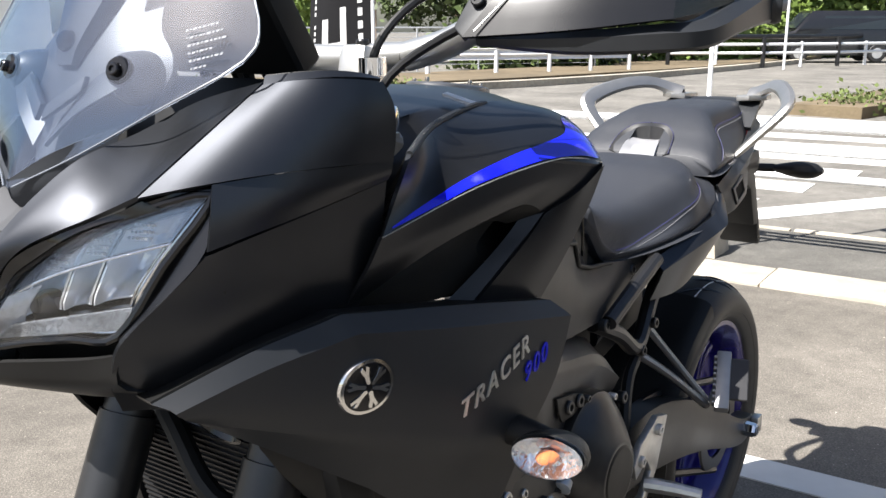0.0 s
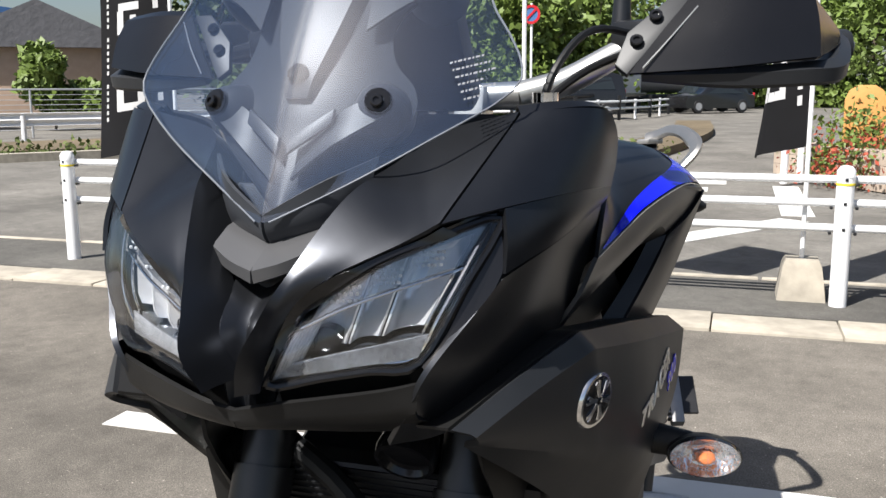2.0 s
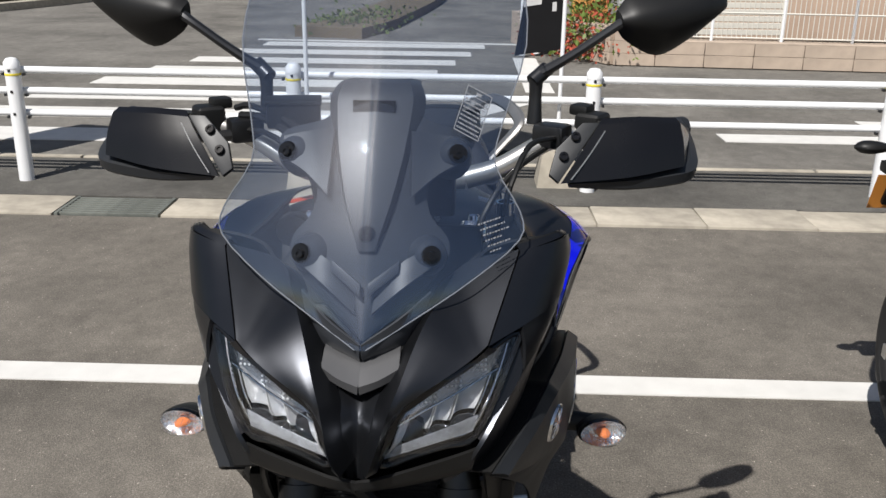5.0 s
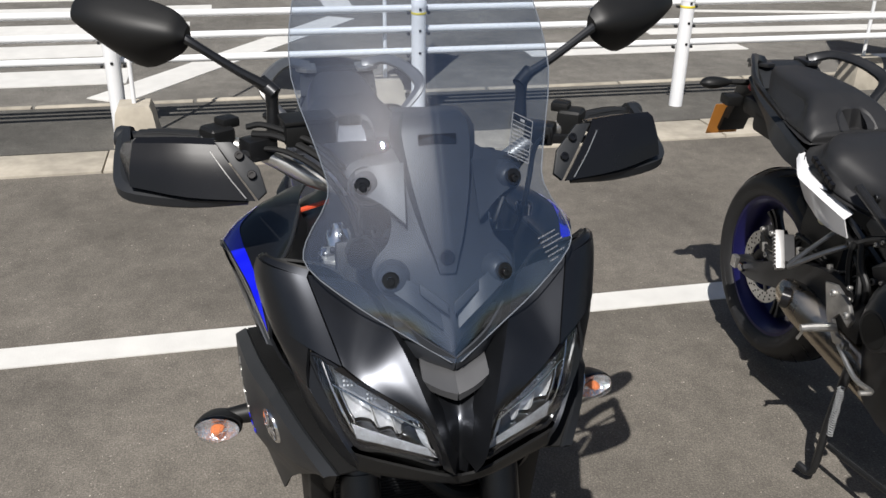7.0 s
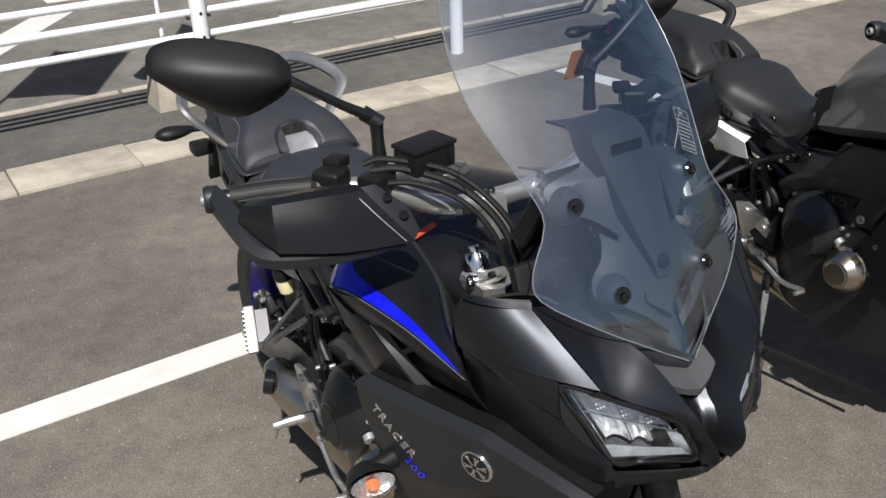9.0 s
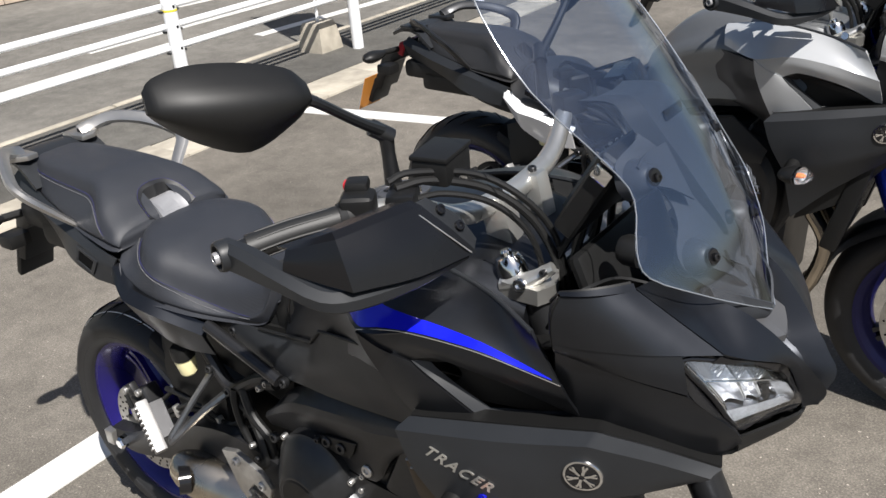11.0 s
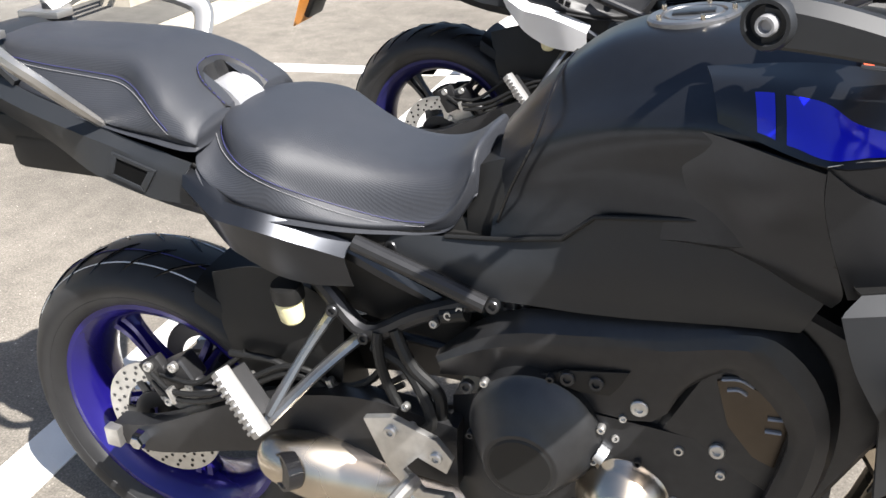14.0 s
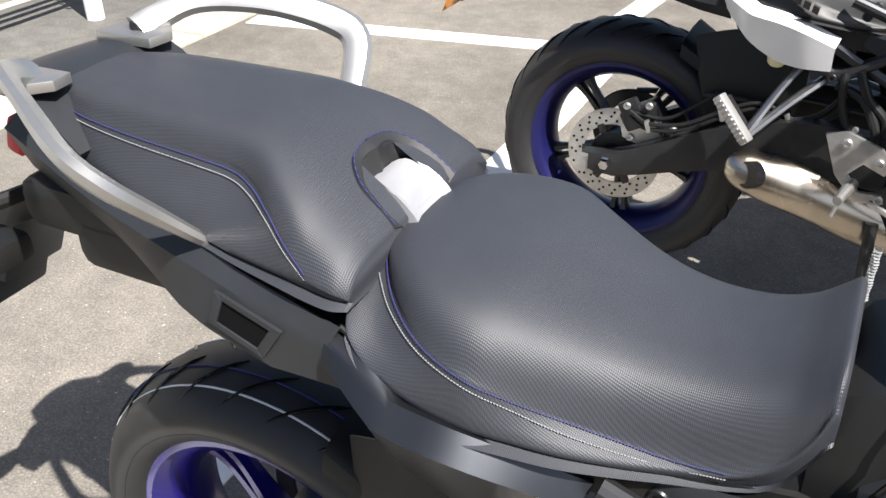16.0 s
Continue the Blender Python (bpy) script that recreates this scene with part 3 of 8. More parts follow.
for s in (-1, 1):
    y = s * 0.125
    part("swingarm", loft([[(x, y + d - 0.018, z - h), (x, y + d + 0.018, z - h), (x, y + d + 0.022, z), (x, y + d + 0.018, z + h), (x, y + d - 0.018, z + h), (x, y + d - 0.022, z)] for x, z, h, d in ((-0.06, 0.318, 0.020, 0.03), (0.04, 0.330, 0.032, 0.028), (0.25, 0.42, 0.052, 0.018), (0.45, 0.472, 0.062, 0.008), (0.62, 0.47, 0.055, 0.0))], 4), SATIN_BLACK, bike, "black swingarm")
    part("axle_nut", moved(lathe([(0, 0.02), (0.012, 0.02), (0.016, 0.012), (0.016, -0.012), (0, -0.012)], 6), Matrix.Translation((RW[0], s * 0.152 + 0.03, RW[2] + 0.006)) @ (Matrix.Identity(4) if s > 0 else Matrix.Rotation(math.pi, 4, "Z"))), CHROME, bike)
    part("chain_adjuster", box(-0.055, s * 0.15 + 0.03, 0.318, 0.03, 0.02, 0.04, 0.003), ALU, bike)
part("rear_caliper", join(box(0.075, -0.078, 0.455, 0.10, 0.045, 0.052, 0.010, 3, (0, -32, 0)), box(0.045, -0.092, 0.470, 0.05, 0.02, 0.04, 0.006, 2, (0, -32, 0)), box(0.10, -0.058, 0.40, 0.05, 0.02, 0.07, 0.006), tube([(0.12, -0.085, 0.45), (0.155, -0.088, 0.43)], 0.018, 14, smooth=False)), SATIN_BLACK, bike, "black rear brake caliper")
part("caliper_plate", slab([(0.02, -0.070, 0.42), (0.06, -0.070, 0.455), (0.10, -0.070, 0.44), (0.13, -0.072, 0.40), (0.08, -0.070, 0.37), (0.03, -0.070, 0.385)], (0, -0.008, 0), bevel=0.002), ALU, bike, "cast caliper bracket")
for q in ((0.093, -0.104, 0.488), (0.118, -0.100, 0.452), (0.040, -0.104, 0.478), (0.05, -0.080, 0.39)):
    screw(bike, q, 0.009, (0, -1, 0.1), ALU)
for dz in (0.0, 0.014):
    part("brake_hose", tube([(0.05, -0.11, 0.455 + dz), (0.10, -0.125, 0.440 + dz), (0.18, -0.125, 0.455 + dz), (0.26, -0.115, 0.50 + dz), (0.34, -0.11, 0.535 + dz), (0.44, -0.10, 0.50 + dz), (0.52, -0.10, 0.55 + dz)], 0.0052, 8), PLASTIC, bike)
for q in ((0.10, -0.125, 0.447), (0.26, -0.115, 0.507), (0.40, -0.105, 0.522)):
    part("hose_clamp", box(*q, 0.010, 0.016, 0.030, 0.003, 2, (0, -20, 0)), ALU, bike)
P = [[(0.165, -0.045, 0.655), (0.28, -0.062, 0.690), (0.42, -0.082, 0.66)], [(0.190, -0.072, 0.570), (0.30, -0.082, 0.590), (0.42, -0.090, 0.585)], [(0.225, -0.074, 0.475), (0.31, -0.082, 0.500), (0.41, -0.088, 0.520)]]
part("hugger_side", patch(P, 4, 0.004), PLASTIC, bike, "flat black side plate of the rear mudguard")
hug = [[(0.010 + 0.342 * math.cos(radians(a)), y + 0.03, 0.322 + (0.342 + dz) * math.sin(radians(a))) for y, dz in ((-0.10, -0.035), (-0.085, 0.0), (0.0, 0.008), (0.085, 0.0), (0.10, -0.035))] for a in (-4, 20, 45, 68)]
part("rear_hugger", patch(hug, 4, 0.004, True), PLASTIC, bike, "black plastic mudguard over the rear tyre")

# front wheel, fork, mudguard, radiator
FW = (1.535, 0.0, 0.315)
wheel(bike, *FW, 0.312, 0.125, 0.222, 0.1, False, name="front_wheel")
for s in (-1, 1):
    disc(bike, FW[0], s * 0.072, FW[2], 0.149, "front_brake_disc", 20)
    part("fork_leg", join(tube([(1.20, s * 0.108, 1.07), (1.345, s * 0.108, 0.745)], 0.027, 20, smooth=False), tube([(1.33, s * 0.108, 0.775), (1.50, s * 0.108, 0.39)], 0.031, 20, smooth=False), tube([(1.50, s * 0.108, 0.39), (1.53, s * 0.105, 0.31)], [0.031, 0.024], 16, smooth=False)), METAL_BLACK, bike, "black inverted fork leg")
    part("front_caliper", box(1.44, s * 0.10, 0.42, 0.07, 0.06, 0.11, 0.015, 3, (0, -24, 0)), METAL_BLACK, bike)
fend = [[(1.535 + 0.335 * math.cos(radians(a)), y, 0.315 + (0.335 + dz) * math.sin(radians(a))) for y, dz in ((-0.078, -0.05), (-0.066, -0.008), (0.0, 0.008), (0.066, -0.008), (0.078, -0.05))] for a in (40, 75, 110, 140, 165)]
part("front_mudguard", patch(fend, 4, 0.004, True), MATT, bike, "matt black front mudguard")
rad = thing("radiator", "", "")
rad.parent = bike
part("core", box(1.275, 0, 0.66, 0.03, 0.30, 0.26, 0.004, 1, (0, 14, 0)), METAL_BLACK, rad)
fin_me = finish("fin", box(0, 0, 0, 0.004, 0.28, 0.0022, 0), METAL_BLACK, 0)
for i in range(34):
    f = new("fin", fin_me)
    f.parent = rad
    f.matrix_local = pose(1.291 + (i - 17) * 0.0074 * 0.24, 0, 0.66 + (i - 17) * 0.0074, 0, 14, 0)
for s in (-1, 1):
    part("side_tank", box(1.275, s * 0.165, 0.66, 0.045, 0.035, 0.27, 0.008, 2, (0, 14, 0)), PLASTIC, rad)
part("hose", tube([(1.29, -0.12, 0.80), (1.33, -0.03, 0.77), (1.34, 0.03, 0.72), (1.31, 0.10, 0.68)], 0.012, 10), PLASTIC, rad)
part("horn", moved(lathe([(0, 0.006), (0.022, 0.006), (0.025, 0.012), (0.029, 0.012), (0.031, 0.004), (0.027, -0.02), (0, -0.02)], 28, "X"), Matrix.Translation((1.345, 0.055, 0.815)) @ pose(0, 0, 0, 0, 35, 0)), GLOSS, bike, "round black horn")

# engine
engine = thing("engine", "", "")
engine.parent = bike
part("crankcase", loft([[(x, -w, z0), (x, w, z0), (x, w * 1.1, (z0 + z1) / 2), (x, w, z1), (x, -w, z1), (x, -w * 1.1, (z0 + z1) / 2)] for x, w, z0, z1 in ((0.60, 0.10, 0.34, 0.55), (0.70, 0.14, 0.28, 0.60), (0.95, 0.15, 0.26, 0.60), (1.12, 0.13, 0.32, 0.56))], 3), METAL_BLACK, engine, "black engine crankcase")
part("cylinder_block", box(1.05, 0, 0.67, 0.22, 0.30, 0.26, 0.02, 3, (0, 25, 0)), METAL_BLACK, engine)
for s in (-1, 1):
    for (cx, cz, r, m, drop) in ((0.737, 0.560, 0.094, METAL_BLACK, 0.030), (0.865, 0.478, 0.068, STEEL, 0.0)):
        rings = []
        for y, f, d in ((0.090, 1.0, 0), (0.150, 1.0, 0), (0.158, 0.97, 0.04), (0.172, 0.86, 0.25), (0.186, 0.72, 0.6), (0.196, 0.60, 0.95), (0.199, 0.56, 1.0), (0.199, 0.52, 1.0)):
            rings.append([(cx - 0.25 * drop * d + r * f * math.cos(a), s * y, cz - drop * d + r * f * math.sin(a)) for a in (2 * math.pi * k / 36 for k in range(36))])
        cov = part("engine_cover", loft(rings, 2), m, engine, "round black engine cover" if m is METAL_BLACK else "round bare metal engine cover", smooth=50)
        part("cover_disc", moved(lathe([(0, 0.002), (r * 0.46, 0.002), (r * 0.50, 0.0), (r * 0.50, -0.004), (0, -0.004)], 32), Matrix.Translation((cx - 0.25 * drop, s * 0.199, cz - drop)) @ (Matrix.Identity(4) if s > 0 else Matrix.Rotation(math.pi, 4, "Z"))), PLASTIC if m is METAL_BLACK else STEEL, cov, "smooth end disc of the cover")
        for k in range(6):
            a = 2 * math.pi * k / 6 + 0.3
            screw(cov, (cx + r * 1.03 * math.cos(a), s * 0.155, cz + r * 1.03 * math.sin(a)), 0.006, (0, s, 0), ALU if k % 2 == 0 else METAL_BLACK)
    part("cover_lug", tube([(0.722, s * 0.150, 0.600), (0.716, s * 0.160, 0.632)], [0.008, 0.010], 12, smooth=False), METAL_BLACK, engine, "cast lug of the cover")
    # dark plate laid on the uncut spar, for the shade of its bolt recess
    part("spar_pocket", slab([(x, s * (y + 0.029), z) for x, y, z in ((0.735, 0.116, 0.650), (0.785, 0.120, 0.671), (0.862, 0.128, 0.690), (0.850, 0.126, 0.664), (0.838, 0.125, 0.646), (0.800, 0.121, 0.640))], (0, s * 0.0045, 0), bevel=0.0015), PLASTIC, bike, "raised dark plate painted as the shade of a recess round the frame bolts")
    part("frame_rail", tube([(0.475, s * 0.138, 0.803), (0.56, s * 0.140, 0.776), (0.665, s * 0.143, 0.742)], 0.0125, 12), SATIN_BLACK, bike, "black subframe rail under the side panel")
SPAR = [[(0.582, 0.095, 0.619), (0.678, 0.106, 0.711), (0.798, 0.121, 0.742), (0.906, 0.134, 0.768), (0.975, 0.142, 0.786), (1.037, 0.149, 0.790), (1.085, 0.155, 0.743), (1.104, 0.158, 0.678), (1.101, 0.157, 0.594), (1.076, 0.154, 0.495)],
        [(0.586, 0.119, 0.624), (0.683, 0.131, 0.692), (0.803, 0.144, 0.722), (0.908, 0.156, 0.748), (0.972, 0.164, 0.770), (1.024, 0.169, 0.776), (1.070, 0.173, 0.738), (1.094, 0.177, 0.676), (1.092, 0.177, 0.594), (1.068, 0.174, 0.500)],
        [(0.591, 0.124, 0.625), (0.683, 0.135, 0.678), (0.810, 0.148, 0.710), (0.910, 0.162, 0.736), (0.971, 0.170, 0.757), (1.008, 0.174, 0.760), (1.052, 0.179, 0.728), (1.083, 0.183, 0.673), (1.080, 0.183, 0.594), (1.058, 0.180, 0.506)],
        [(0.588, 0.117, 0.608), (0.672, 0.126, 0.645), (0.800, 0.138, 0.655), (0.897, 0.155, 0.672), (0.945, 0.162, 0.712), (0.988, 0.167, 0.738), (1.033, 0.172, 0.716), (1.070, 0.176, 0.662), (1.065, 0.176, 0.582), (1.045, 0.173, 0.496)],
        [(0.586, 0.111, 0.600), (0.668, 0.121, 0.619), (0.794, 0.136, 0.614), (0.890, 0.150, 0.624), (0.927, 0.152, 0.680), (0.974, 0.158, 0.723), (1.019, 0.163, 0.707), (1.062, 0.168, 0.652), (1.054, 0.167, 0.572), (1.034, 0.165, 0.488)],
        [(0.590, 0.080, 0.604), (0.668, 0.086, 0.624), (0.794, 0.098, 0.620), (0.888, 0.112, 0.632), (0.929, 0.120, 0.686), (0.974, 0.126, 0.729), (1.022, 0.130, 0.711), (1.066, 0.134, 0.652), (1.058, 0.134, 0.572), (1.038, 0.132, 0.488)]]
P2("frame_spar", patch(SPAR, 3, 0.006, True, rows_at=(1, 2, 4)), SATIN_BLACK, "black cast frame spar arching over the engine")
for s in (-1, 1):
    part("bolt_boss", moved(lathe([(0, 0.006), (0.016, 0.006), (0.0185, 0.002), (0.021, -0.012), (0, -0.012)], 24, "Y"), Matrix.Translation((0.877, s * 0.146, 0.636)) @ (Matrix.Identity(4) if s > 0 else Matrix.Rotation(math.pi, 4, "Z"))), SATIN_BLACK, bike, "black round boss of the frame bolt")
    front = part("front_cover", slab([(x, s * 0.118, z) for x, z in ((0.880, 0.601), (0.921, 0.662), (0.964, 0.708), (1.017, 0.692), (1.066, 0.629), (1.060, 0.546), (1.003, 0.485), (0.929, 0.480), (0.883, 0.520))], (0, s * 0.022, 0), bevel=0.005), METAL_BLACK, engine, "black faceted engine cover inside the frame")
    part("cover_step", slab([(x, s * 0.139, z) for x, z in ((0.905, 0.590), (0.935, 0.640), (0.968, 0.668), (1.002, 0.640), (1.000, 0.575), (0.975, 0.535), (0.925, 0.540))], (0, s * 0.010, 0), bevel=0.004), METAL_BLACK, front)
    part("bronze_cover", slab([(x, s * 0.138, z) for x, z in ((0.966, 0.697), (0.985, 0.706), (1.024, 0.690), (1.058, 0.647), (1.048, 0.580), (1.020, 0.592), (0.986, 0.632))], (0, s * 0.016, 0), bevel=0.003), BRONZE, front, "dark bronze cover segment")
    for rib in (((0.972, 0.702), (0.993, 0.706), (1.010, 0.699)), ((0.980, 0.688), (0.993, 0.691), (1.003, 0.686)), ((1.031, 0.657), (1.050, 0.659)), ((1.030, 0.638), (1.049, 0.639))):
        part("cover_rib", tube([(x, s * 0.155, z) for x, z in rib], 0.0045, 8, flat=0.5), BUCKLE, front, "pale raised bar on the cover")
    for q in ((0.931, 0.150, 0.577, 0.007), (0.978, 0.152, 0.590, 0.0105), (0.986, 0.150, 0.552, 0.007)):
        screw(front, (q[0], s * q[1], q[2]), q[3], (0, s, 0.1), ALU)
    # starter and hoses between the covers
    part("water_hose", tube([(0.800, s * 0.125, 0.60), (0.812, s * 0.150, 0.565), (0.835, s * 0.150, 0.540), (0.860, s * 0.140, 0.555)], 0.009, 10), PLASTIC, engine, "black coolant hose")
    for q in ((0.803, 0.150, 0.560), (0.822, 0.158, 0.535), (0.840, 0.156, 0.530), (0.848, 0.150, 0.575), (0.815, 0.155, 0.508), (0.856, 0.150, 0.610)):
        screw(engine, (q[0], s * q[1], q[2]), 0.0055, (0.2, s, 0.2), ALU)
    part("hose_clamp", tube([(0.826, s * 0.158, 0.552), (0.838, s * 0.160, 0.546)], 0.0125, 14, smooth=False), RAIL_GREY, engine, "bright hose clamp")
    part("cable_marks", join(*[box(0.868, s * 0.132, 0.600 - 0.026 * k, 0.003, 0.003, 0.016, 0, 1) for k in range(3)]), LABEL, engine, "pale marks on a black cable")
muf = ((0.296, -0.165, 0.418, 0.004, 0.010), (0.305, -0.166, 0.416, 0.026, 0.032), (0.335, -0.162, 0.410, 0.044, 0.046), (0.40, -0.146, 0.395, 0.060, 0.056), (0.50, -0.110, 0.365, 0.070, 0.064), (0.62, -0.06, 0.32, 0.085, 0.075), (0.80, 0.0, 0.26, 0.10, 0.07), (0.95, 0.02, 0.24, 0.06, 0.05))
part("exhaust", loft([[(x + 0.25 * ry * math.cos(a), y + ry * math.cos(a), z + rz * math.sin(a)) for a in (2 * math.pi * k / 18 for k in range(18))] for x, y, z, ry, rz in muf], 4), STEEL, bike, "short burnt-steel exhaust beside the swingarm")
part("exhaust_tip", moved(lathe([(0.0, 0.001), (0.024, 0.001), (0.026, 0.004), (0.030, 0.004), (0.031, -0.02), (0.0, -0.02)], 26, "Z"), Matrix.Translation((0.352, -0.205, 0.418)) @ Vector((-0.55, -0.80, 0.15)).to_track_quat("Z", "Y").to_matrix().to_4x4()), GLOSS, bike, "dark round exhaust outlet")
for k in range(3):
    part("exhaust_header", tube([(1.16, -0.08 + 0.08 * k, 0.60), (1.22, -0.08 + 0.08 * k, 0.48), (1.14, -0.06 + 0.06 * k, 0.28), (0.95, -0.03 + 0.04 * k, 0.22)], 0.021, 12), STEEL, bike, "burnt-steel header pipe")

# headlights: housing, reflector, inner prism, outer lens
HA, HB, HC, HD = Vector((1.446, 0.174, 1.058)), Vector((1.502, 0.129, 0.955)), Vector((1.546, 0.028, 0.942)), Vector((1.526, 0.050, 0.998))
HM = Vector((1.496, 0.118, 1.038))


def lamp_rows(inset=0.0, back=0.0):
    """Rows from the upper edge to the lower one of a headlight's face, moved in and back."""
    top = [HD, (HD + HM) / 2 + Vector((0.003, 0.002, 0.004)), HM, HA]
    bot = [HC, HC * 0.66 + HB * 0.34, HC * 0.34 + HB * 0.66, HB]
    mid = (HA + HB + HC + HD) / 4
    rows = []
    for f, bulge in ((0, 0), (0.33, 0.010), (0.67, 0.012), (1, 0)):
        rows.append([a.lerp(b, f).lerp(mid, inset) + Vector((bulge - back, bulge * 0.3 - back * 0.5, 0)) for a, b in zip(top, bot)])
    return rows


for s in (1, -1):
    lamp = thing("headlight", "", "")
    lamp.parent = bike
    tagged(lamp, "clear headlight unit with chrome reflector")
    put = (lambda b: b) if s > 0 else mirrored
    rows = lamp_rows()
    part("lens", put(patch(rows, 5, 0.003)), LENS, lamp, "clear outer lens")
    part("housing", put(patch(lamp_rows(-0.02, 0.080), 4, 0.004)), LAMP_DARK, lamp, "smoky chrome lamp housing")
    # two hollow chrome bowls with a dark gap, and thin fins between them
    inner, deep = lamp_rows(0.07, 0.018), lamp_rows(0.10, 0.050)

    def spot(src, u, v):
        """A point of the lamp's face: u along, v down."""
        line = []
        for i in range(4):
            line.append([q for q in src[i]])
        r, c = min(max(v * 3, 0), 2.999), min(max(u * 3, 0), 2.999)
        i, j = int(r), int(c)
        return line[i][j].lerp(line[i][j + 1], c - j).lerp(line[i + 1][j].lerp(line[i + 1][j + 1], c - j), r - i)

    for u0, u1, m in ((0.10, 0.46, LAMP_CHROME), (0.47, 0.70, LAMP_CHROME), (0.71, 0.97, LAMP_CHROME)):
        bowl = []
        for i in range(9):
            v = 0.08 + 0.68 * i / 8
            row = []
            for j in range(13):
                f = j / 12
                d = min(1.0, 1.25 * math.sin(math.pi * f) ** 0.8 * math.sin(math.pi * (0.06 + 0.90 * i / 8)) ** 0.8)
                u = u0 + (u1 - u0) * f
                row.append(spot(inner, u, v).lerp(spot(deep, u, v), d))
            bowl.append(row)
        part("reflector", put(skin(bowl, 0.0015)), m, lamp, "hollow chrome reflector bowl")
    c = inner[2][0].lerp(inner[2][3], 0.20) + Vector((-0.010, 0, 0.002))
    part("lamp_shade", put(loft([[c + Vector((dx, r * 1.5 * math.cos(a), r * math.sin(a) + 0.3 * r * math.cos(a))) for a in (2 * math.pi * k / 14 for k in range(14))] for dx, r in ((-0.006, 0.012), (0.004, 0.011), (0.008, 0.006))], 2)), GLOSS, lamp, "black bulb shade")
    # lower strip with fine ribs, and the dark shelf above it
    ra, rb = lamp_rows(0.03, 0.006)[3], lamp_rows(0.06, 0.016)[2]
    ribs = []
    for k in range(31):
        f = 0.04 + 0.52 * k / 30
        ribs.append([p.lerp(q, f) + Vector((0.0009 if k % 2 else -0.0009, 0, 0)) for p, q in zip(spline(ra, 5), spline(rb, 5))])
    part("ribbed_strip", put(skin(ribs, 0.001)), RIBBED, lamp, "finely ribbed lower strip")
    part("shelf", put(patch([[p.lerp(q, 0.58) for p, q in zip(ra, rb)], [p.lerp(q, 0.70) + Vector((-0.022, -0.006, 0.0)) for p, q in zip(ra, rb)]], 4, 0.002)), LAMP_DARK, lamp, "smoky shelf under the bulb")
    sa, sb = [r[0] for r in lamp_rows(0.03, 0.006)], [r[0].lerp(r[3], 0.16) for r in lamp_rows(0.05, 0.016)]
    ribs = []
    for k in range(17):
        f = k / 16
        ribs.append([p.lerp(q, f) + Vector((0.0008 if k % 2 else -0.0008, 0, 0)) for p, q in zip(spline(sa[1:], 5), spline(sb[1:], 5))])
    part("ribbed_side", put(skin(ribs, 0.001)), RIBBED, lamp, "finely ribbed inner side")
    ub, ut = lamp_rows(0.05, 0.012)[0], lamp_rows(0.06, 0.014)[1]
    part("daylight_bar", put(patch([ub, [p.lerp(q, 0.92) + Vector((-0.004, 0, 0)) for p, q in zip(ub, ut)]], 4, 0.003)), PRISM, lamp, "ribbed clear light bar")
    for k in range(3):
        q = ub[0].lerp(ub[3], 0.24 + 0.24 * k).lerp(ut[0].lerp(ut[3], 0.24 + 0.24 * k), 0.45) + Vector((0.006, 0.002, 0.004))
        dots = [box(q.x - 0.0035 * v, q.y + 0.0048 * u, q.z + 0.0005 * u + 0.0044 * v, 0.002, 0.0026, 0.0026, 0.0006, 1) for u in range(-2, 3) for v in (-1, 0, 1)]
        part("lamp_chips", put(join(*dots)), LABEL, lamp, "grid of small diodes")["kind"] = "stuff"
    e = lamp_rows(0.05, 0.010)
    part("trim_edge", put(tube([e[3][0], e[3][1], e[3][2], e[3][3], e[2][3], e[1][3], e[0][3]], 0.0020, 8)), CHROME, lamp, "bright lower light guide")
    e = lamp_rows(0.16, 0.014)
    part("trim_edge", put(tube([e[3][0], e[3][1], e[3][2], e[3][3], e[2][3], e[1][3]], 0.0011, 8)), CHROME, lamp)
    part("divider", put(tube([p + Vector((0.003, 0, 0)) for p in ut], 0.0013, 8)), CHROME, lamp)
    rim = [HD, (HD + HM) / 2 + Vector((0.003, 0.002, 0.004)), HM, HA, HA.lerp(HB, 0.5) + Vector((0.004, 0.003, 0)), HB, HC * 0.34 + HB * 0.66, HC * 0.66 + HB * 0.34, HC, (HC + HD) / 2 + Vector((0.004, -0.006, 0))]
    part("bezel", put(tube(rim + [rim[0]], 0.0036, 8, 4)), GLOSS, lamp, "thin gloss black rim")

# upper fairing: a front panel from the wing tip down to the nose, creased against the flank panel behind it
NOSE_LOW = [Vector(p) for p in ((1.551, 0.0215, 0.938), (1.546, 0.024, 0.960), (1.541, 0.033, 0.985), (1.536, 0.046, 1.006), (1.529, 0.066, 1.020), (1.518, 0.090, 1.031), (1.505, 0.111, 1.0405), (1.494, 0.126, 1.048), (1.488, 0.133, 1.052), (1.482, 0.139, 1.056))]
NOSE_TOP = [Vector(p) for p in ((1.560, 0.015, 0.940), (1.563, 0.022, 0.966), (1.555, 0.029, 0.987), (1.547, 0.037, 1.006), (1.533, 0.047, 1.026), (1.509, 0.058, 1.052), (1.478, 0.071, 1.077), (1.436, 0.087, 1.094), (1.394, 0.110, 1.117), (1.350, 0.150, 1.137))]
NOSE_IN = [Vector(p) for p in ((1.532, 0.006, 0.941), (1.526, 0.010, 0.962), (1.518, 0.014, 0.982), (1.510, 0.020, 0.998), (1.500, 0.030, 1.012), (1.480, 0.042, 1.034), (1.450, 0.056, 1.060), (1.414, 0.073, 1.076), (1.378, 0.095, 1.098), (1.338, 0.138, 1.118))]
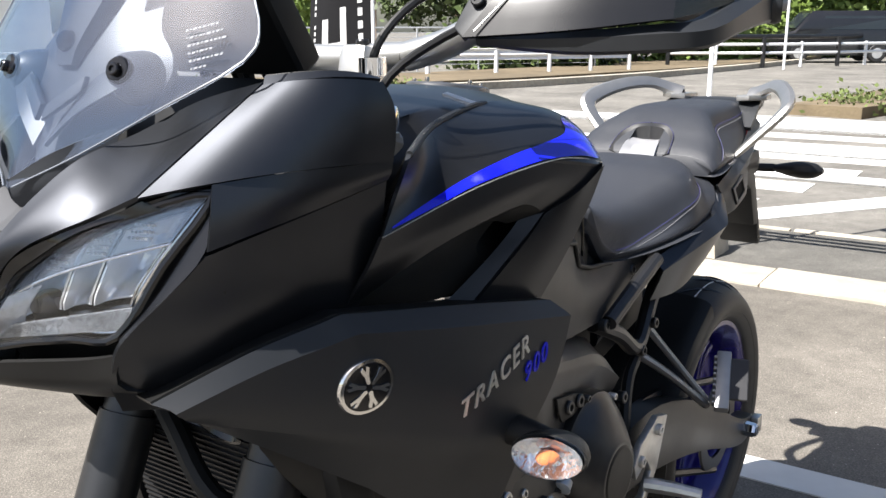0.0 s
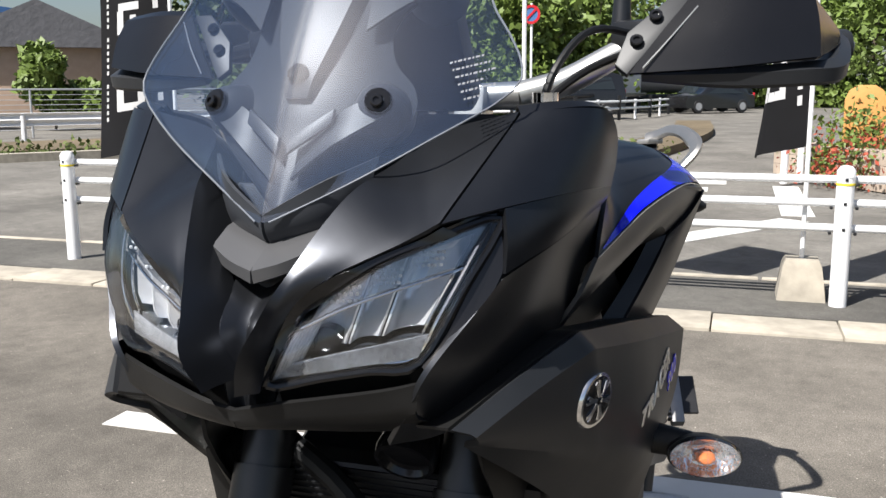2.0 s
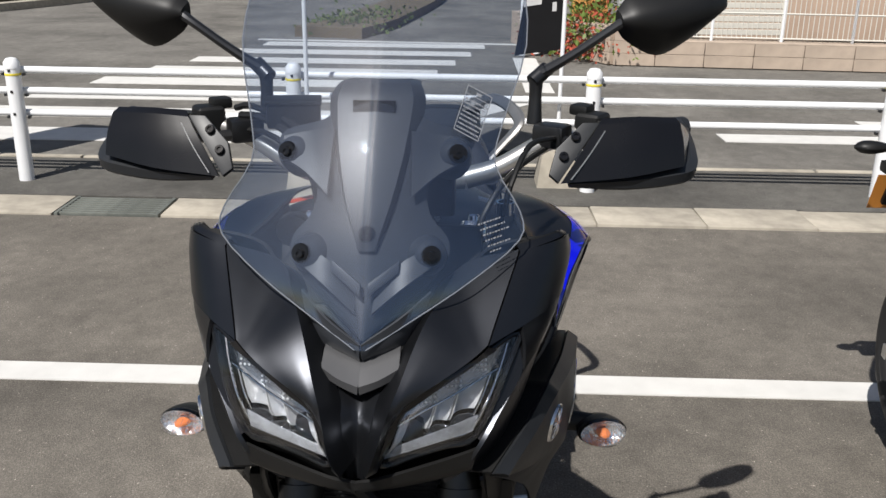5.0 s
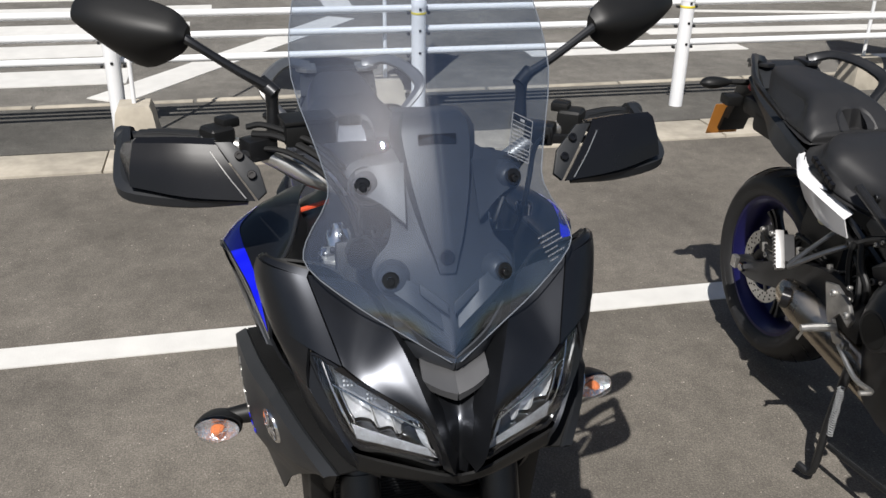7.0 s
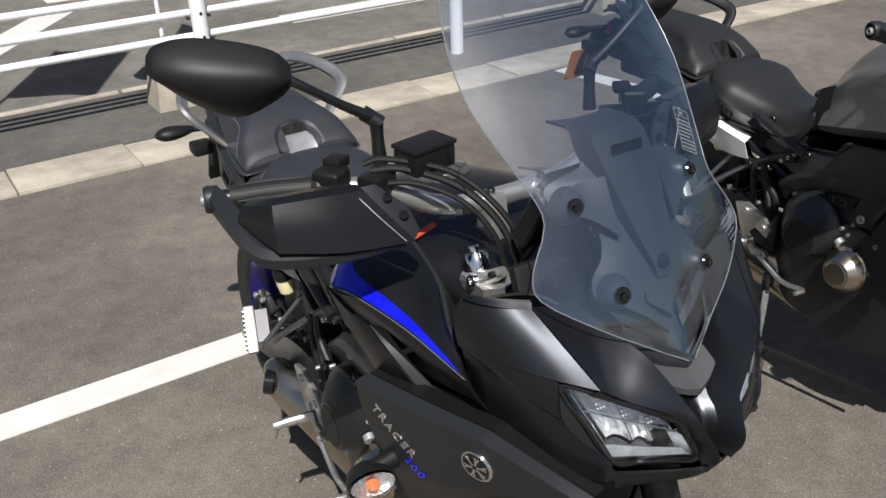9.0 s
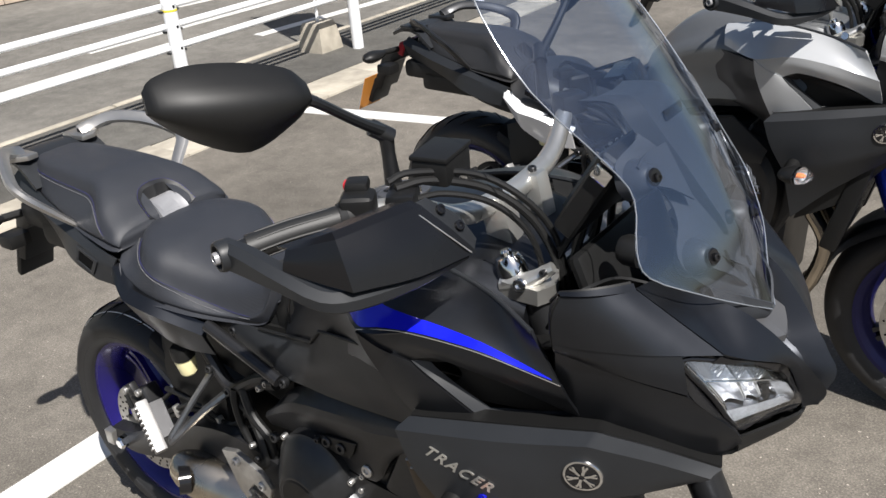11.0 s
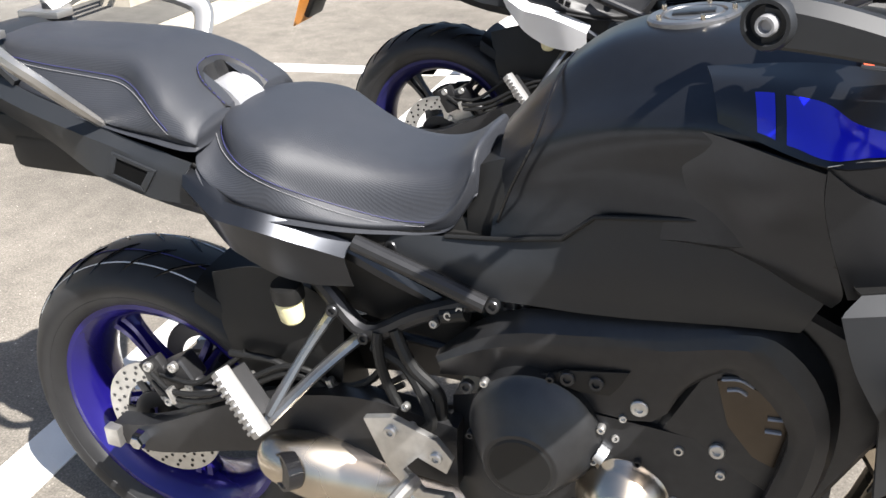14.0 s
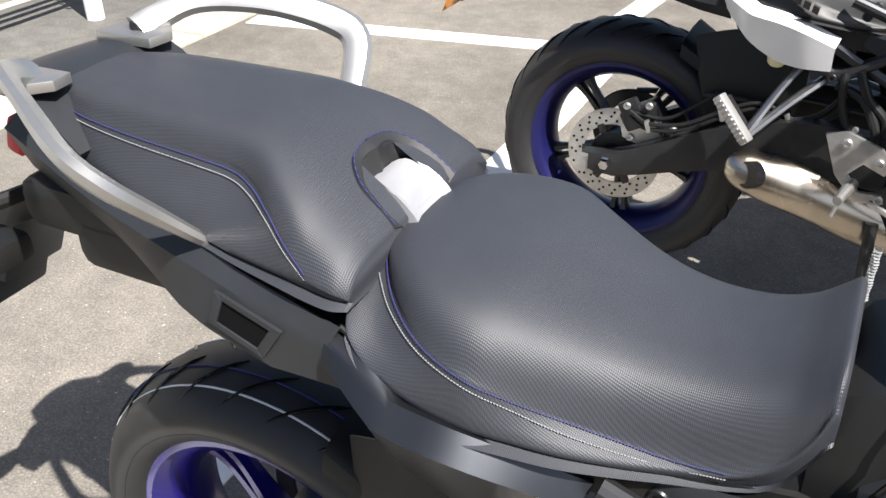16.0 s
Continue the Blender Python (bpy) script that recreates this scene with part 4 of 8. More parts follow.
CREASE_TOP, CREASE_LOW = Vector((1.386, 0.1735, 1.1335)), NOSE_LOW[-1]
NOSE_TOP[-1] = CREASE_TOP
NOSE_IN[-1] = Vector((1.366, 0.160, 1.116))
FACE = [NOSE_LOW]
for f in (0.33, 0.67):
    FACE.append([p.lerp(q, f) + Vector((0.5, 0.2, 0.6)) * 0.0015 * math.sin(math.pi * k / 9) for k, (p, q) in enumerate(zip(NOSE_LOW, NOSE_TOP))])
FACE += [NOSE_TOP, NOSE_IN]
P2("upper_fairing", patch(FACE, 5, 0.004, True, rows_at=(3,)), MATT, "matt black front fairing panel running down to the nose")
# outer wing: one even curve carried along the straight crease to the rear edge
WING_EDGE = [Vector(q) for q in ((1.318, 0.232, 1.1365), (1.310, 0.2365, 1.117), (1.307, 0.2355, 1.094), (1.306, 0.2315, 1.072))]
WING = []
for k, q in enumerate(WING_EDGE):
    a = CREASE_TOP.lerp(CREASE_LOW, k / 3)
    WING.append([a.lerp(q, f) + Vector((0.45, 0.75, 0.30)).normalized() * (0.0135 + 0.0038 * k) * g for f, g in ((0, 0), (0.25, 0.68), (0.5, 1.0), (0.75, 0.75), (1, 0))])
P2("wing_flank", patch(WING, 6, 0.004, False), MATT, "matt black outer wing of the fairing, creased from the front panel")
RIM = [p + Vector((-0.006, -0.004, 0.007 - 0.0012 * k)) for k, p in enumerate(WING[0])]
RIM[-1] = WING[0][-1] + Vector((-0.006, -0.006, 0.001))
P2("wing_rim", patch([RIM, WING[0]], 6, 0.003, False), MATT, "narrow bevelled upper rim of the wing")
SEAM = [Vector(q) for q in ((1.458, 0.179, 1.018), (1.395, 0.2055, 1.037), (1.304, 0.225, 1.058))]
LOWER = [WING[3][1], WING[3][2].lerp(WING[3][3], 0.5), WING[3][4]]
P2("wing_lower", patch([LOWER, [q.lerp(p, 0.5) + Vector((0.001, 0.002, 0)) for q, p in zip(LOWER, SEAM)], SEAM], 5, 0.004, False), MATT, "lower strip of the wing above the seam")
P2("wing_back", patch([RIM, [p + Vector((-0.018, -0.008, -0.020)) for p in RIM]], 5, 0.004, True), PLASTIC, "black turned-in edge of the wing")
P2("wing_rear_edge", patch([WING_EDGE + [(1.304, 0.225, 1.058)], [(1.306, 0.216, 1.128), (1.298, 0.218, 1.112), (1.294, 0.216, 1.092), (1.292, 0.212, 1.072), (1.292, 0.206, 1.058)]], 5, 0.003, True), PLASTIC, "black turned-in rear edge of the wing")
LAMP_TOP = [HC, HC * 0.66 + HD * 0.34, HC * 0.33 + HD * 0.67, HD, HD.lerp(HM, 0.33) + Vector((0.003, 0.002, 0.003)), HD.lerp(HM, 0.67) + Vector((0.003, 0.002, 0.004)), HM, HM.lerp(HA, 0.25), HM.lerp(HA, 0.40), HM.lerp(HA, 0.55)]
P2("lamp_surround", patch([[p + Vector((0.0035, 0, 0)) for p in LAMP_TOP], [p + Vector((-0.003, 0, -0.001)) for p in NOSE_LOW]], 4, 0.003, True), GLOSS, "gloss black surround between headlight and fairing")
P2("lamp_corner", patch([[HM.lerp(HA, 0.55), HA, HA.lerp(HB, 0.34), HA.lerp(HB, 0.67), HB], [(1.480, 0.139, 1.053), WING[3][1] + Vector((-0.003, -0.003, -0.002)), (1.460, 0.180, 1.018), (1.484, 0.158, 0.982), (1.507, 0.136, 0.951)]], 4, 0.003), GLOSS, "gloss black surround outside the headlight")
P2("fairing_inner", patch([[(1.442, 0.082, 1.084), (1.397, 0.107, 1.110), (1.350, 0.137, 1.128), (1.335, 0.190, 1.138), (1.320, 0.230, 1.134)],
                           [(1.430, 0.052, 1.050), (1.385, 0.085, 1.070), (1.330, 0.120, 1.080), (1.290, 0.170, 1.070), (1.270, 0.190, 1.060)]], 4, 0.004), PLASTIC, "black inner fairing")
# lower flank under the seam, down to the chin
FLANK = [[q + Vector((0, -0.003, -0.002)) for q in SEAM],
         [(1.482, 0.155, 0.984), (1.408, 0.188, 0.996), (1.297, 0.208, 1.002)],
         [(1.507, 0.133, 0.950), (1.428, 0.172, 0.955), (1.302, 0.194, 0.950)],
         [(1.502, 0.114, 0.914), (1.440, 0.150, 0.908), (1.317, 0.180, 0.925)],
         [(1.478, 0.092, 0.882), (1.425, 0.125, 0.880), (1.330, 0.160, 0.905)]]
P2("side_fairing", patch(FLANK, 6, 0.005, rows_at=(3,)), MATT, "matt black lower flank of the fairing under its seam")
NO = [[(1.496, 0.024, 1.016), (1.536, 0.016, 0.985), (1.543, 0.012, 0.955), (1.541, 0.008, 0.918)],
      [(1.480, 0.0, 1.014), (1.522, 0.0, 0.985), (1.530, 0.0, 0.955), (1.534, 0.0, 0.918)]]
part("nose_bridge", patch([[(x, -y, z) for x, y, z in NO[0]], NO[1], NO[0]], 4, 0.005, False), MATT, bike, "matt black nose channel between the headlights")
P2("lamp_skirt", patch([[(1.520, 0.020, 0.940), (1.500, 0.085, 0.950), (1.484, 0.140, 0.958), (1.440, 0.176, 0.985)], [(1.500, 0.020, 0.895), (1.478, 0.085, 0.898), (1.462, 0.130, 0.900), (1.420, 0.160, 0.905)]], 4, 0.004), PLASTIC, "black panel behind the lower headlight edge")
P2("chin", patch([[(1.546, 0.0, 0.922), (1.548, 0.03, 0.930), (1.515, 0.10, 0.936), (1.502, 0.132, 0.942)],
                  [(1.535, 0.0, 0.905), (1.530, 0.04, 0.908), (1.505, 0.09, 0.905), (1.495, 0.125, 0.912)],
                  [(1.44, 0.0, 0.885), (1.44, 0.05, 0.878), (1.42, 0.10, 0.875), (1.42, 0.14, 0.895)]], 4, 0.004), PLASTIC, "black plastic chin under the headlights")
BK = [[(1.478, 0.0, 1.041), (1.470, 0.022, 1.046), (1.462, 0.042, 1.051)],
      [(1.494, 0.0, 1.033), (1.488, 0.021, 1.038), (1.479, 0.043, 1.046)],
      [(1.515, 0.0, 1.0195), (1.509, 0.021, 1.0255), (1.498, 0.043, 1.035)],
      [(1.5145, 0.0, 1.0135), (1.5085, 0.020, 1.0200), (1.4975, 0.042, 1.028)],
      [(1.490, 0.0, 1.010), (1.485, 0.018, 1.016), (1.478, 0.036, 1.024)]]
part("beak", join(patch(BK, 4, 0.003, rows_at=(1, 2, 3)), mirrored(patch(BK, 4, 0.003, rows_at=(1, 2, 3)))), BEAK, bike, "dark grey V-shaped beak trim")
COWL_V = [[(1.496, 0.0, 1.062), (1.478, 0.040, 1.086), (1.440, 0.072, 1.104)], [(1.494, 0.0, 1.047), (1.476, 0.040, 1.064), (1.446, 0.068, 1.086)], [(1.484, 0.0, 1.036), (1.468, 0.042, 1.050), (1.440, 0.066, 1.070)]]
P2("screen_cowl", patch(COWL_V, 4, 0.003), PLATE, "dark grey cowl under the foot of the windscreen")
part("channel_back", patch([[(1.486, -0.034, 1.022), (1.488, 0, 1.016), (1.486, 0.034, 1.022)], [(1.500, -0.024, 0.975), (1.502, 0, 0.972), (1.500, 0.024, 0.975)], [(1.516, -0.016, 0.918), (1.518, 0, 0.916), (1.516, 0.016, 0.918)]], 3, 0.004), PLASTIC, bike, "black back of the nose channel")
part("nose_bulkhead", box(1.435, 0, 1.000, 0.02, 0.22, 0.16, 0.01, 2, (0, -15, 0)), PLASTIC, bike)

# windscreen with its dark mounting plate
def screen_x(z, y):
    return 1.492 - 0.28 * (z - 1.042) - 0.75 * max(0, z - 1.10) ** 1.6 - (1.1 + 1.6 * max(0, z - 1.15)) * y * y - 0.10 * (math.sqrt(y * y + 0.000036) - 0.006) + 0.013 * max(0, 1 - (z - 1.055) / 0.06) * max(0, 1 - abs(y) / 0.05)


SC = []
for z, w in ((1.056, 0.006), (1.083, 0.058), (1.118, 0.118), (1.155, 0.172), (1.185, 0.172), (1.235, 0.142), (1.275, 0.148), (1.36, 0.176), (1.44, 0.168), (1.50, 0.140), (1.53, 0.095)):
    SC.append([(screen_x(z, w * f), w * f, z + (0.0 if z > 1.05 else 0.0)) for f in (-1, -0.75, -0.4, -0.08, 0, 0.08, 0.4, 0.75, 1)])
screen = part("windscreen", patch(SC, 4, 0.003), SCREEN, bike, "clear polycarbonate windscreen")
screen.visible_shadow = False
# pale bar round the sheet: light caught in its edge, put in as colour
part("screen_edge", tube([r[-1] for r in SC] + [r[0] for r in SC[::-1]], 0.0009, 6, 3), EDGE_GLINT, bike, "thin pale bar painted as the light glint along the windscreen edge")
PLT = []
for z, w in ((1.058, 0.010), (1.085, 0.046), (1.115, 0.078), (1.138, 0.092), (1.158, 0.088), (1.178, 0.070), (1.205, 0.064), (1.228, 0.078), (1.246, 0.114), (1.264, 0.108), (1.278, 0.062), (1.292, 0.050)):
    PLT.append([(screen_x(z, w * f) - 0.022 - 0.012 * abs(f) ** 2, w * f, z) for f in (-1, -0.66, -0.33, 0, 0.33, 0.66, 1)])
part("screen_plate", patch(PLT, 3, 0.004), PLATE, bike, "dark grey screen mounting plate")
COL = []
for z, w, b in ((1.150, 0.010, 0.016), (1.166, 0.014, 0.012), (1.20, 0.025, 0.010), (1.25, 0.037, 0.009), (1.30, 0.044, 0.010), (1.316, 0.041, 0.014), (1.322, 0.037, 0.030), (1.318, 0.036, 0.075)):
    COL.append([(screen_x(z, w * f) - b - (0.022 if abs(f) > 1.05 else 0), w * f, z - (0.006 if abs(f) > 1.05 else 0)) for f in (-1.3, -1, -0.5, 0, 0.5, 1, 1.3)])
part("plate_column", patch(COL, 3, 0.004, cols_at=(1, 5)), PLATE, bike, "raised middle column of the mounting plate")
for s in (-1, 1):
    part("plate_gusset", patch([[(screen_x(1.115, 0.02) - 0.020, s * 0.012, 1.108), (screen_x(1.14, 0.045) - 0.016, s * 0.045, 1.140), (screen_x(1.15, 0.075) - 0.016, s * 0.078, 1.152)], [(screen_x(1.09, 0.02) - 0.012, s * 0.010, 1.085), (screen_x(1.11, 0.04) - 0.010, s * 0.042, 1.112), (screen_x(1.13, 0.075) - 0.014, s * 0.076, 1.134)]], 3, 0.003), PLATE, bike)
    part("plate_ear", patch([[(screen_x(1.21, 0.046) - 0.012, s * 0.048, 1.205), (screen_x(1.225, 0.075) - 0.014, s * 0.076, 1.226), (screen_x(1.238, 0.10) - 0.012, s * 0.103, 1.238)], [(screen_x(1.27, 0.046) - 0.014, s * 0.044, 1.272), (screen_x(1.268, 0.075) - 0.020, s * 0.076, 1.266), (screen_x(1.262, 0.10) - 0.014, s * 0.106, 1.260)]], 3, 0.003), PLATE, bike)
part("plate_slot", box(screen_x(1.298, 0) - 0.0095, 0, 1.298, 0.005, 0.050, 0.014, 0.002, 2, (0, -14, 0)), GLOSS, bike)
for s in (-1, 1):
    for y, z in ((0.074, 1.148), (0.099, 1.249)):
        x = screen_x(z, y)
        way = Vector((1, s * 0.30, 0.35))
        screw(bike, (x + 0.003, s * y, z), 0.0052, way, GLOSS, "screen_bolt", 0.0025)
        q = way.to_track_quat("Z", "Y").to_matrix().to_4x4()
        part("washer", moved(lathe([(0.0048, 0.0006), (0.0095, 0.0006), (0.0115, -0.002), (0.0055, -0.010)], 24, "Z"), Matrix.Translation((x, s * y, z)) @ q), GLOSS, bike)
        part("plate_boss", moved(lathe([(0.0, -0.006), (0.012, -0.006), (0.0165, -0.010), (0.020, -0.018), (0.0245, -0.030), (0.027, -0.042)], 28, "Z"), Matrix.Translation((x, s * y, z)) @ q), PLATE, bike, "rounded boss of the mounting plate")
    part("plate_rib", slab([(screen_x(z, y) - 0.013, s * y, z) for y, z in ((0.004, 1.118), (0.038, 1.141), (0.038, 1.129), (0.004, 1.105))], (0.005, 0, 0.001), bevel=0.001), PLATE, bike)
part("centre_dome", moved(lathe([(0, 0.004), (0.007, 0.003), (0.010, -0.002), (0.010, -0.01)], 18, "X"), Matrix.Translation((screen_x(1.168, 0) - 0.010, 0, 1.168))), GLOSS, bike)

# printing on the screen: plain bars for the small lettering
for i in range(6):
    z = 1.176 - 0.0064 * i
    y, end, k = 0.124 + 0.003 * i, 0.124 + 0.003 * i + (0.026, 0.027, 0.029, 0.018, 0.024, 0.012)[i], 0
    bits = []
    while y < end:
        w = (0.0022, 0.0013, 0.0030, 0.0018)[(k + i) % 4]
        bits.append(slab([(screen_x(z + dz, v) + 0.0036, v, z + dz + 0.25 * (v - 0.124)) for v, dz in ((y, 0), (y + w, 0), (y + w, 0.0016), (y, 0.0016))], (0.0003, 0, 0)))
        y, k = y + w + 0.0012, k + 1
    part("print_line", join(*bits), PRINT_DIM, bike, smooth=0)
STK = [(y, z) for y, z in ((0.092, 1.276), (0.121, 1.261), (0.136, 1.306), (0.107, 1.321))]
def on_screen(u, v, off=0.0042):
    """A point of the warning sticker: u across, v up."""
    a, b, c, d = [Vector((screen_x(z, y) + off, y, z)) for y, z in STK]
    return a.lerp(b, u).lerp(d.lerp(c, u), v)
def sticker_bar(u0, v0, u1, v1):
    return slab([on_screen(u0, v0), on_screen(u1, v0), on_screen(u1, v1), on_screen(u0, v1)], (0.0004, 0, 0))


sticker = part("sticker", sticker_bar(0, 0, 1, 1), FAINT, bike, "clear warning sticker with white print", smooth=0)
for q in ((0, 0, 1, 0.02), (0, 0.98, 1, 1), (0, 0, 0.03, 1), (0.97, 0, 1, 1), (0, 0.815, 1, 0.83), (0.40, 0.87, 0.60, 0.93)):
    part("sticker_line", moved(sticker_bar(*q), Matrix.Translation((0.0006, 0, 0))), PRINT_DIM, sticker, "white printed line", smooth=0)
for i in range(8):
    v, u, k, bits = 0.07 + 0.09 * i, 0.08, i, []
    while u < 0.90 - 0.15 * (i == 3):
        w = (0.06, 0.04, 0.09, 0.05, 0.03)[k % 5]
        bits.append(moved(sticker_bar(u, v, u + w, v + 0.035), Matrix.Translation((0.0006, 0, 0))))
        u, k = u + w + 0.025, k + 1
    part("sticker_line", join(*bits), PRINT_DIM, sticker, smooth=0)["kind"] = "stuff"

# instrument and inner cockpit
panel = part("instrument_panel", box(1.278, 0, 1.201, 0.034, 0.185, 0.142, 0.010, 3, (0, 33, 0)), PLASTIC, bike, "black instrument panel behind the screen")
part("instrument_display", box(1.262, 0, 1.211, 0.004, 0.15, 0.095, 0.006, 2, (0, 33, 0)), WINDOW, panel)
part("panel_clip", join(box(1.304, -0.094, 1.238, 0.026, 0.012, 0.022, 0.003, 2, (0, 33, 0)), box(1.312, -0.094, 1.253, 0.020, 0.010, 0.006, 0.002, 1, (0, 33, 0))), CHROME, panel, "bright metal clip")
part("cockpit_tray", patch([[(1.40, -0.12, 1.07), (1.42, 0, 1.06), (1.40, 0.12, 1.07)], [(1.28, -0.17, 1.02), (1.28, 0, 1.02), (1.28, 0.17, 1.02)], [(1.20, -0.15, 0.99), (1.20, 0, 1.0), (1.20, 0.15, 0.99)]], 3, 0.004, True), PLASTIC, bike)
part("power_socket", moved(lathe([(0, 0.006), (0.016, 0.008), (0.02, 0.0), (0.02, -0.02), (0, -0.02)], 22, "X"), Matrix.Translation((1.340, -0.100, 1.146)) @ pose(0, 0, 0, 0, 180, 0)), PLASTIC, bike)

# tank with its wide shoulder covers
TK = []
for x, zt, wt, ws, zs, zb, wb in ((0.660, 0.955, 0.030, 0.075, 0.905, 0.800, 0.094), (0.725, 1.030, 0.050, 0.108, 0.968, 0.812, 0.106), (0.80, 1.083, 0.062, 0.140, 1.012, 0.832, 0.122), (0.90, 1.105, 0.080, 0.188, 1.045, 0.862, 0.146),
                                   (0.985, 1.112, 0.095, 0.222, 1.060, 0.880, 0.168), (1.07, 1.108, 0.105, 0.200, 1.072, 0.910, 0.165), (1.15, 1.098, 0.110, 0.165, 1.066, 0.910, 0.160), (1.21, 1.080, 0.110, 0.150, 1.050, 0.910, 0.155)):
    half = [(x, 0, zt), (x, wt, zt - 0.008), (x, ws * 0.72, zs + 0.019), (x, ws * 0.93, zs - 0.004), (x, ws * 0.99, zs - 0.030), (x, ws * 0.6 + wb * 0.38, zs * 0.55 + zb * 0.45), (x, wb, zb)]
    TK.append(half + [(x, -y, z) for _, y, z in half[:0:-1]])
part("fuel_tank", loft(TK, 4, m=3), MATT, bike, "matt black fuel tank")
part("tank_rear_cover", loft([[(x, -w, z0), (x, w, z0), (x, w * 1.02, (z0 + z1) / 2), (x, w * 0.80, z1), (x, -w * 0.80, z1), (x, -w * 1.02, (z0 + z1) / 2)] for x, w, z0, z1 in ((0.622, 0.082, 0.790, 0.900), (0.650, 0.086, 0.795, 0.915), (0.680, 0.088, 0.800, 0.925))], 3), PLASTIC, bike, "black cover between seat and tank")
part("filler_ring", moved(lathe([(0.0, 0.002), (0.034, 0.003), (0.036, 0.000), (0.038, 0.000), (0.0395, 0.003), (0.052, 0.003), (0.055, 0.001), (0.056, -0.008), (0, -0.008)], 40, "Z"), Matrix.Translation((0.885, 0, 1.1035)) @ pose(0, 0, 0, 0, -8, 0)), FILLER, bike, "round aluminium fuel filler cap")
part("filler_flap", box(0.885, 0, 1.107, 0.05, 0.020, 0.004, 0.0015, 2, (0, -8, 0)), METAL_BLACK, bike)
for k in range(5):
    a = 2 * math.pi * k / 5
    screw(bike, (0.885 + 0.046 * math.cos(a), 0.046 * math.sin(a), 1.1065 + 0.0065 * math.cos(a)), 0.003, (-0.17, 0, 1), STEEL)
# shoulder cover with the air scoop opening
def sheet_tree(bm):
    from mathutils.bvhtree import BVHTree
    return BVHTree.FromBMesh(bm)


IN = [Vector(q) for q in ((0.915, 0.150, 1.086), (1.010, 0.165, 1.101), (1.080, 0.172, 1.100), (1.190, 0.192, 1.088), (1.272, 0.228, 1.073))]
EDGE = [Vector(q) for q in ((0.935, 0.2165, 1.048), (1.036, 0.294, 1.043), (1.118, 0.279, 1.053), (1.207, 0.253, 1.037), (1.311, 0.226, 1.006))]
UPW = Vector((0, 0.55, 0.83))
SH = [[p.lerp(q, f) + UPW * (k * h) for p, q, h in zip(IN, EDGE, (0.012, 0.016, 0.004, -0.004, 0.0))] for f, k in ((0, 0), (0.4, 1.0), (0.75, 0.85), (1, 0))]
P2("shoulder_cover", patch(SH, 5, 0.004), MATT, "matt black shoulder cover of the tank")
SIDE = [[EDGE[1], Vector((1.072, 0.289, 1.051)), EDGE[2], EDGE[3], EDGE[4]],
        [Vector(q) for q in ((1.066, 0.281, 1.018), (1.094, 0.279, 1.030), (1.134, 0.271, 1.031), (1.226, 0.245, 1.011), (1.318, 0.212, 0.972))],
        [Vector(q) for q in ((1.099, 0.262, 0.997), (1.121, 0.263, 1.008), (1.150, 0.257, 1.010), (1.244, 0.231, 0.984), (1.321, 0.188, 0.935))]]
P2("cover_side", patch(SIDE, 5, 0.004), MATT, "side face of the shoulder cover above the scoop")
TAIL = [[EDGE[1], Vector((1.040, 0.281, 1.001)), Vector((1.057, 0.262, 0.945)), Vector((1.080, 0.238, 0.885))],
        [Vector((1.066, 0.281, 1.018)), Vector((1.078, 0.270, 0.990)), Vector((1.096, 0.256, 0.950)), Vector((1.130, 0.234, 0.895))],
        [Vector((1.099, 0.262, 0.997)), Vector((1.115, 0.255, 0.978)), Vector((1.138, 0.246, 0.956)), Vector((1.182, 0.224, 0.909))]]
P2("cover_tail", patch(TAIL, 5, 0.004), MATT, "rear edge of the shoulder cover")
TANK = loft(TK, 4, m=3)
TANK_TREE = sheet_tree(TANK)
TANK.free()


def on_tank(x, z, sink=0.001):
    """The point of the tank's left side at x and z, a little under its skin."""
    return TANK_TREE.ray_cast(Vector((x, 0.6, z)), Vector((0, -1, 0)))[0] - Vector((0, sink, 0))


FILL = []
for (x, z), end in (((0.905, 1.030), (1.038, 0.284, 1.032)), ((0.900, 0.985), (1.044, 0.272, 0.985)), ((0.915, 0.940), (1.058, 0.256, 0.940)), ((0.940, 0.905), (1.076, 0.236, 0.885)), ((0.960, 0.892), (1.072, 0.200, 0.848))):
    a, c = on_tank(x, z), Vector(end)
    FILL.append([a, a.lerp(c, 0.35) + Vector((0, -0.003, 0)), a.lerp(c, 0.7), c])
P2("tail_fill", patch(FILL, 4, 0.003), MATT, "matt black tank side behind the shoulder cover")
P2("vent_mark", slab([(1.050, 0.229, 0.905), (1.085, 0.246, 0.902), (1.062, 0.248, 0.925)], (0, 0.003, 0), bevel=0.001), PLASTIC, "black triangular vent in the tank side")
RIM_TOP = SIDE[2]
RIM_LOW = [TAIL[2][0], TAIL[2][1], TAIL[2][2], TAIL[2][3], Vector((1.247, 0.206, 0.918)), Vector((1.321, 0.187, 0.934))]
FLOOR_TOP = [Vector(q) for q in ((1.128, 0.236, 0.988), (1.146, 0.236, 0.994), (1.170, 0.230, 0.993), (1.240, 0.204, 0.970), (1.312, 0.176, 0.938))]
FLOOR_LOW = [Vector(q) for q in ((1.128, 0.236, 0.988), (1.140, 0.230, 0.972), (1.158, 0.222, 0.954), (1.196, 0.204, 0.927), (1.248, 0.192, 0.930), (1.312, 0.176, 0.937))]
P2("scoop_lip", patch([RIM_TOP, FLOOR_TOP], 4, 0.003), PLASTIC, "upper lip of the air scoop")
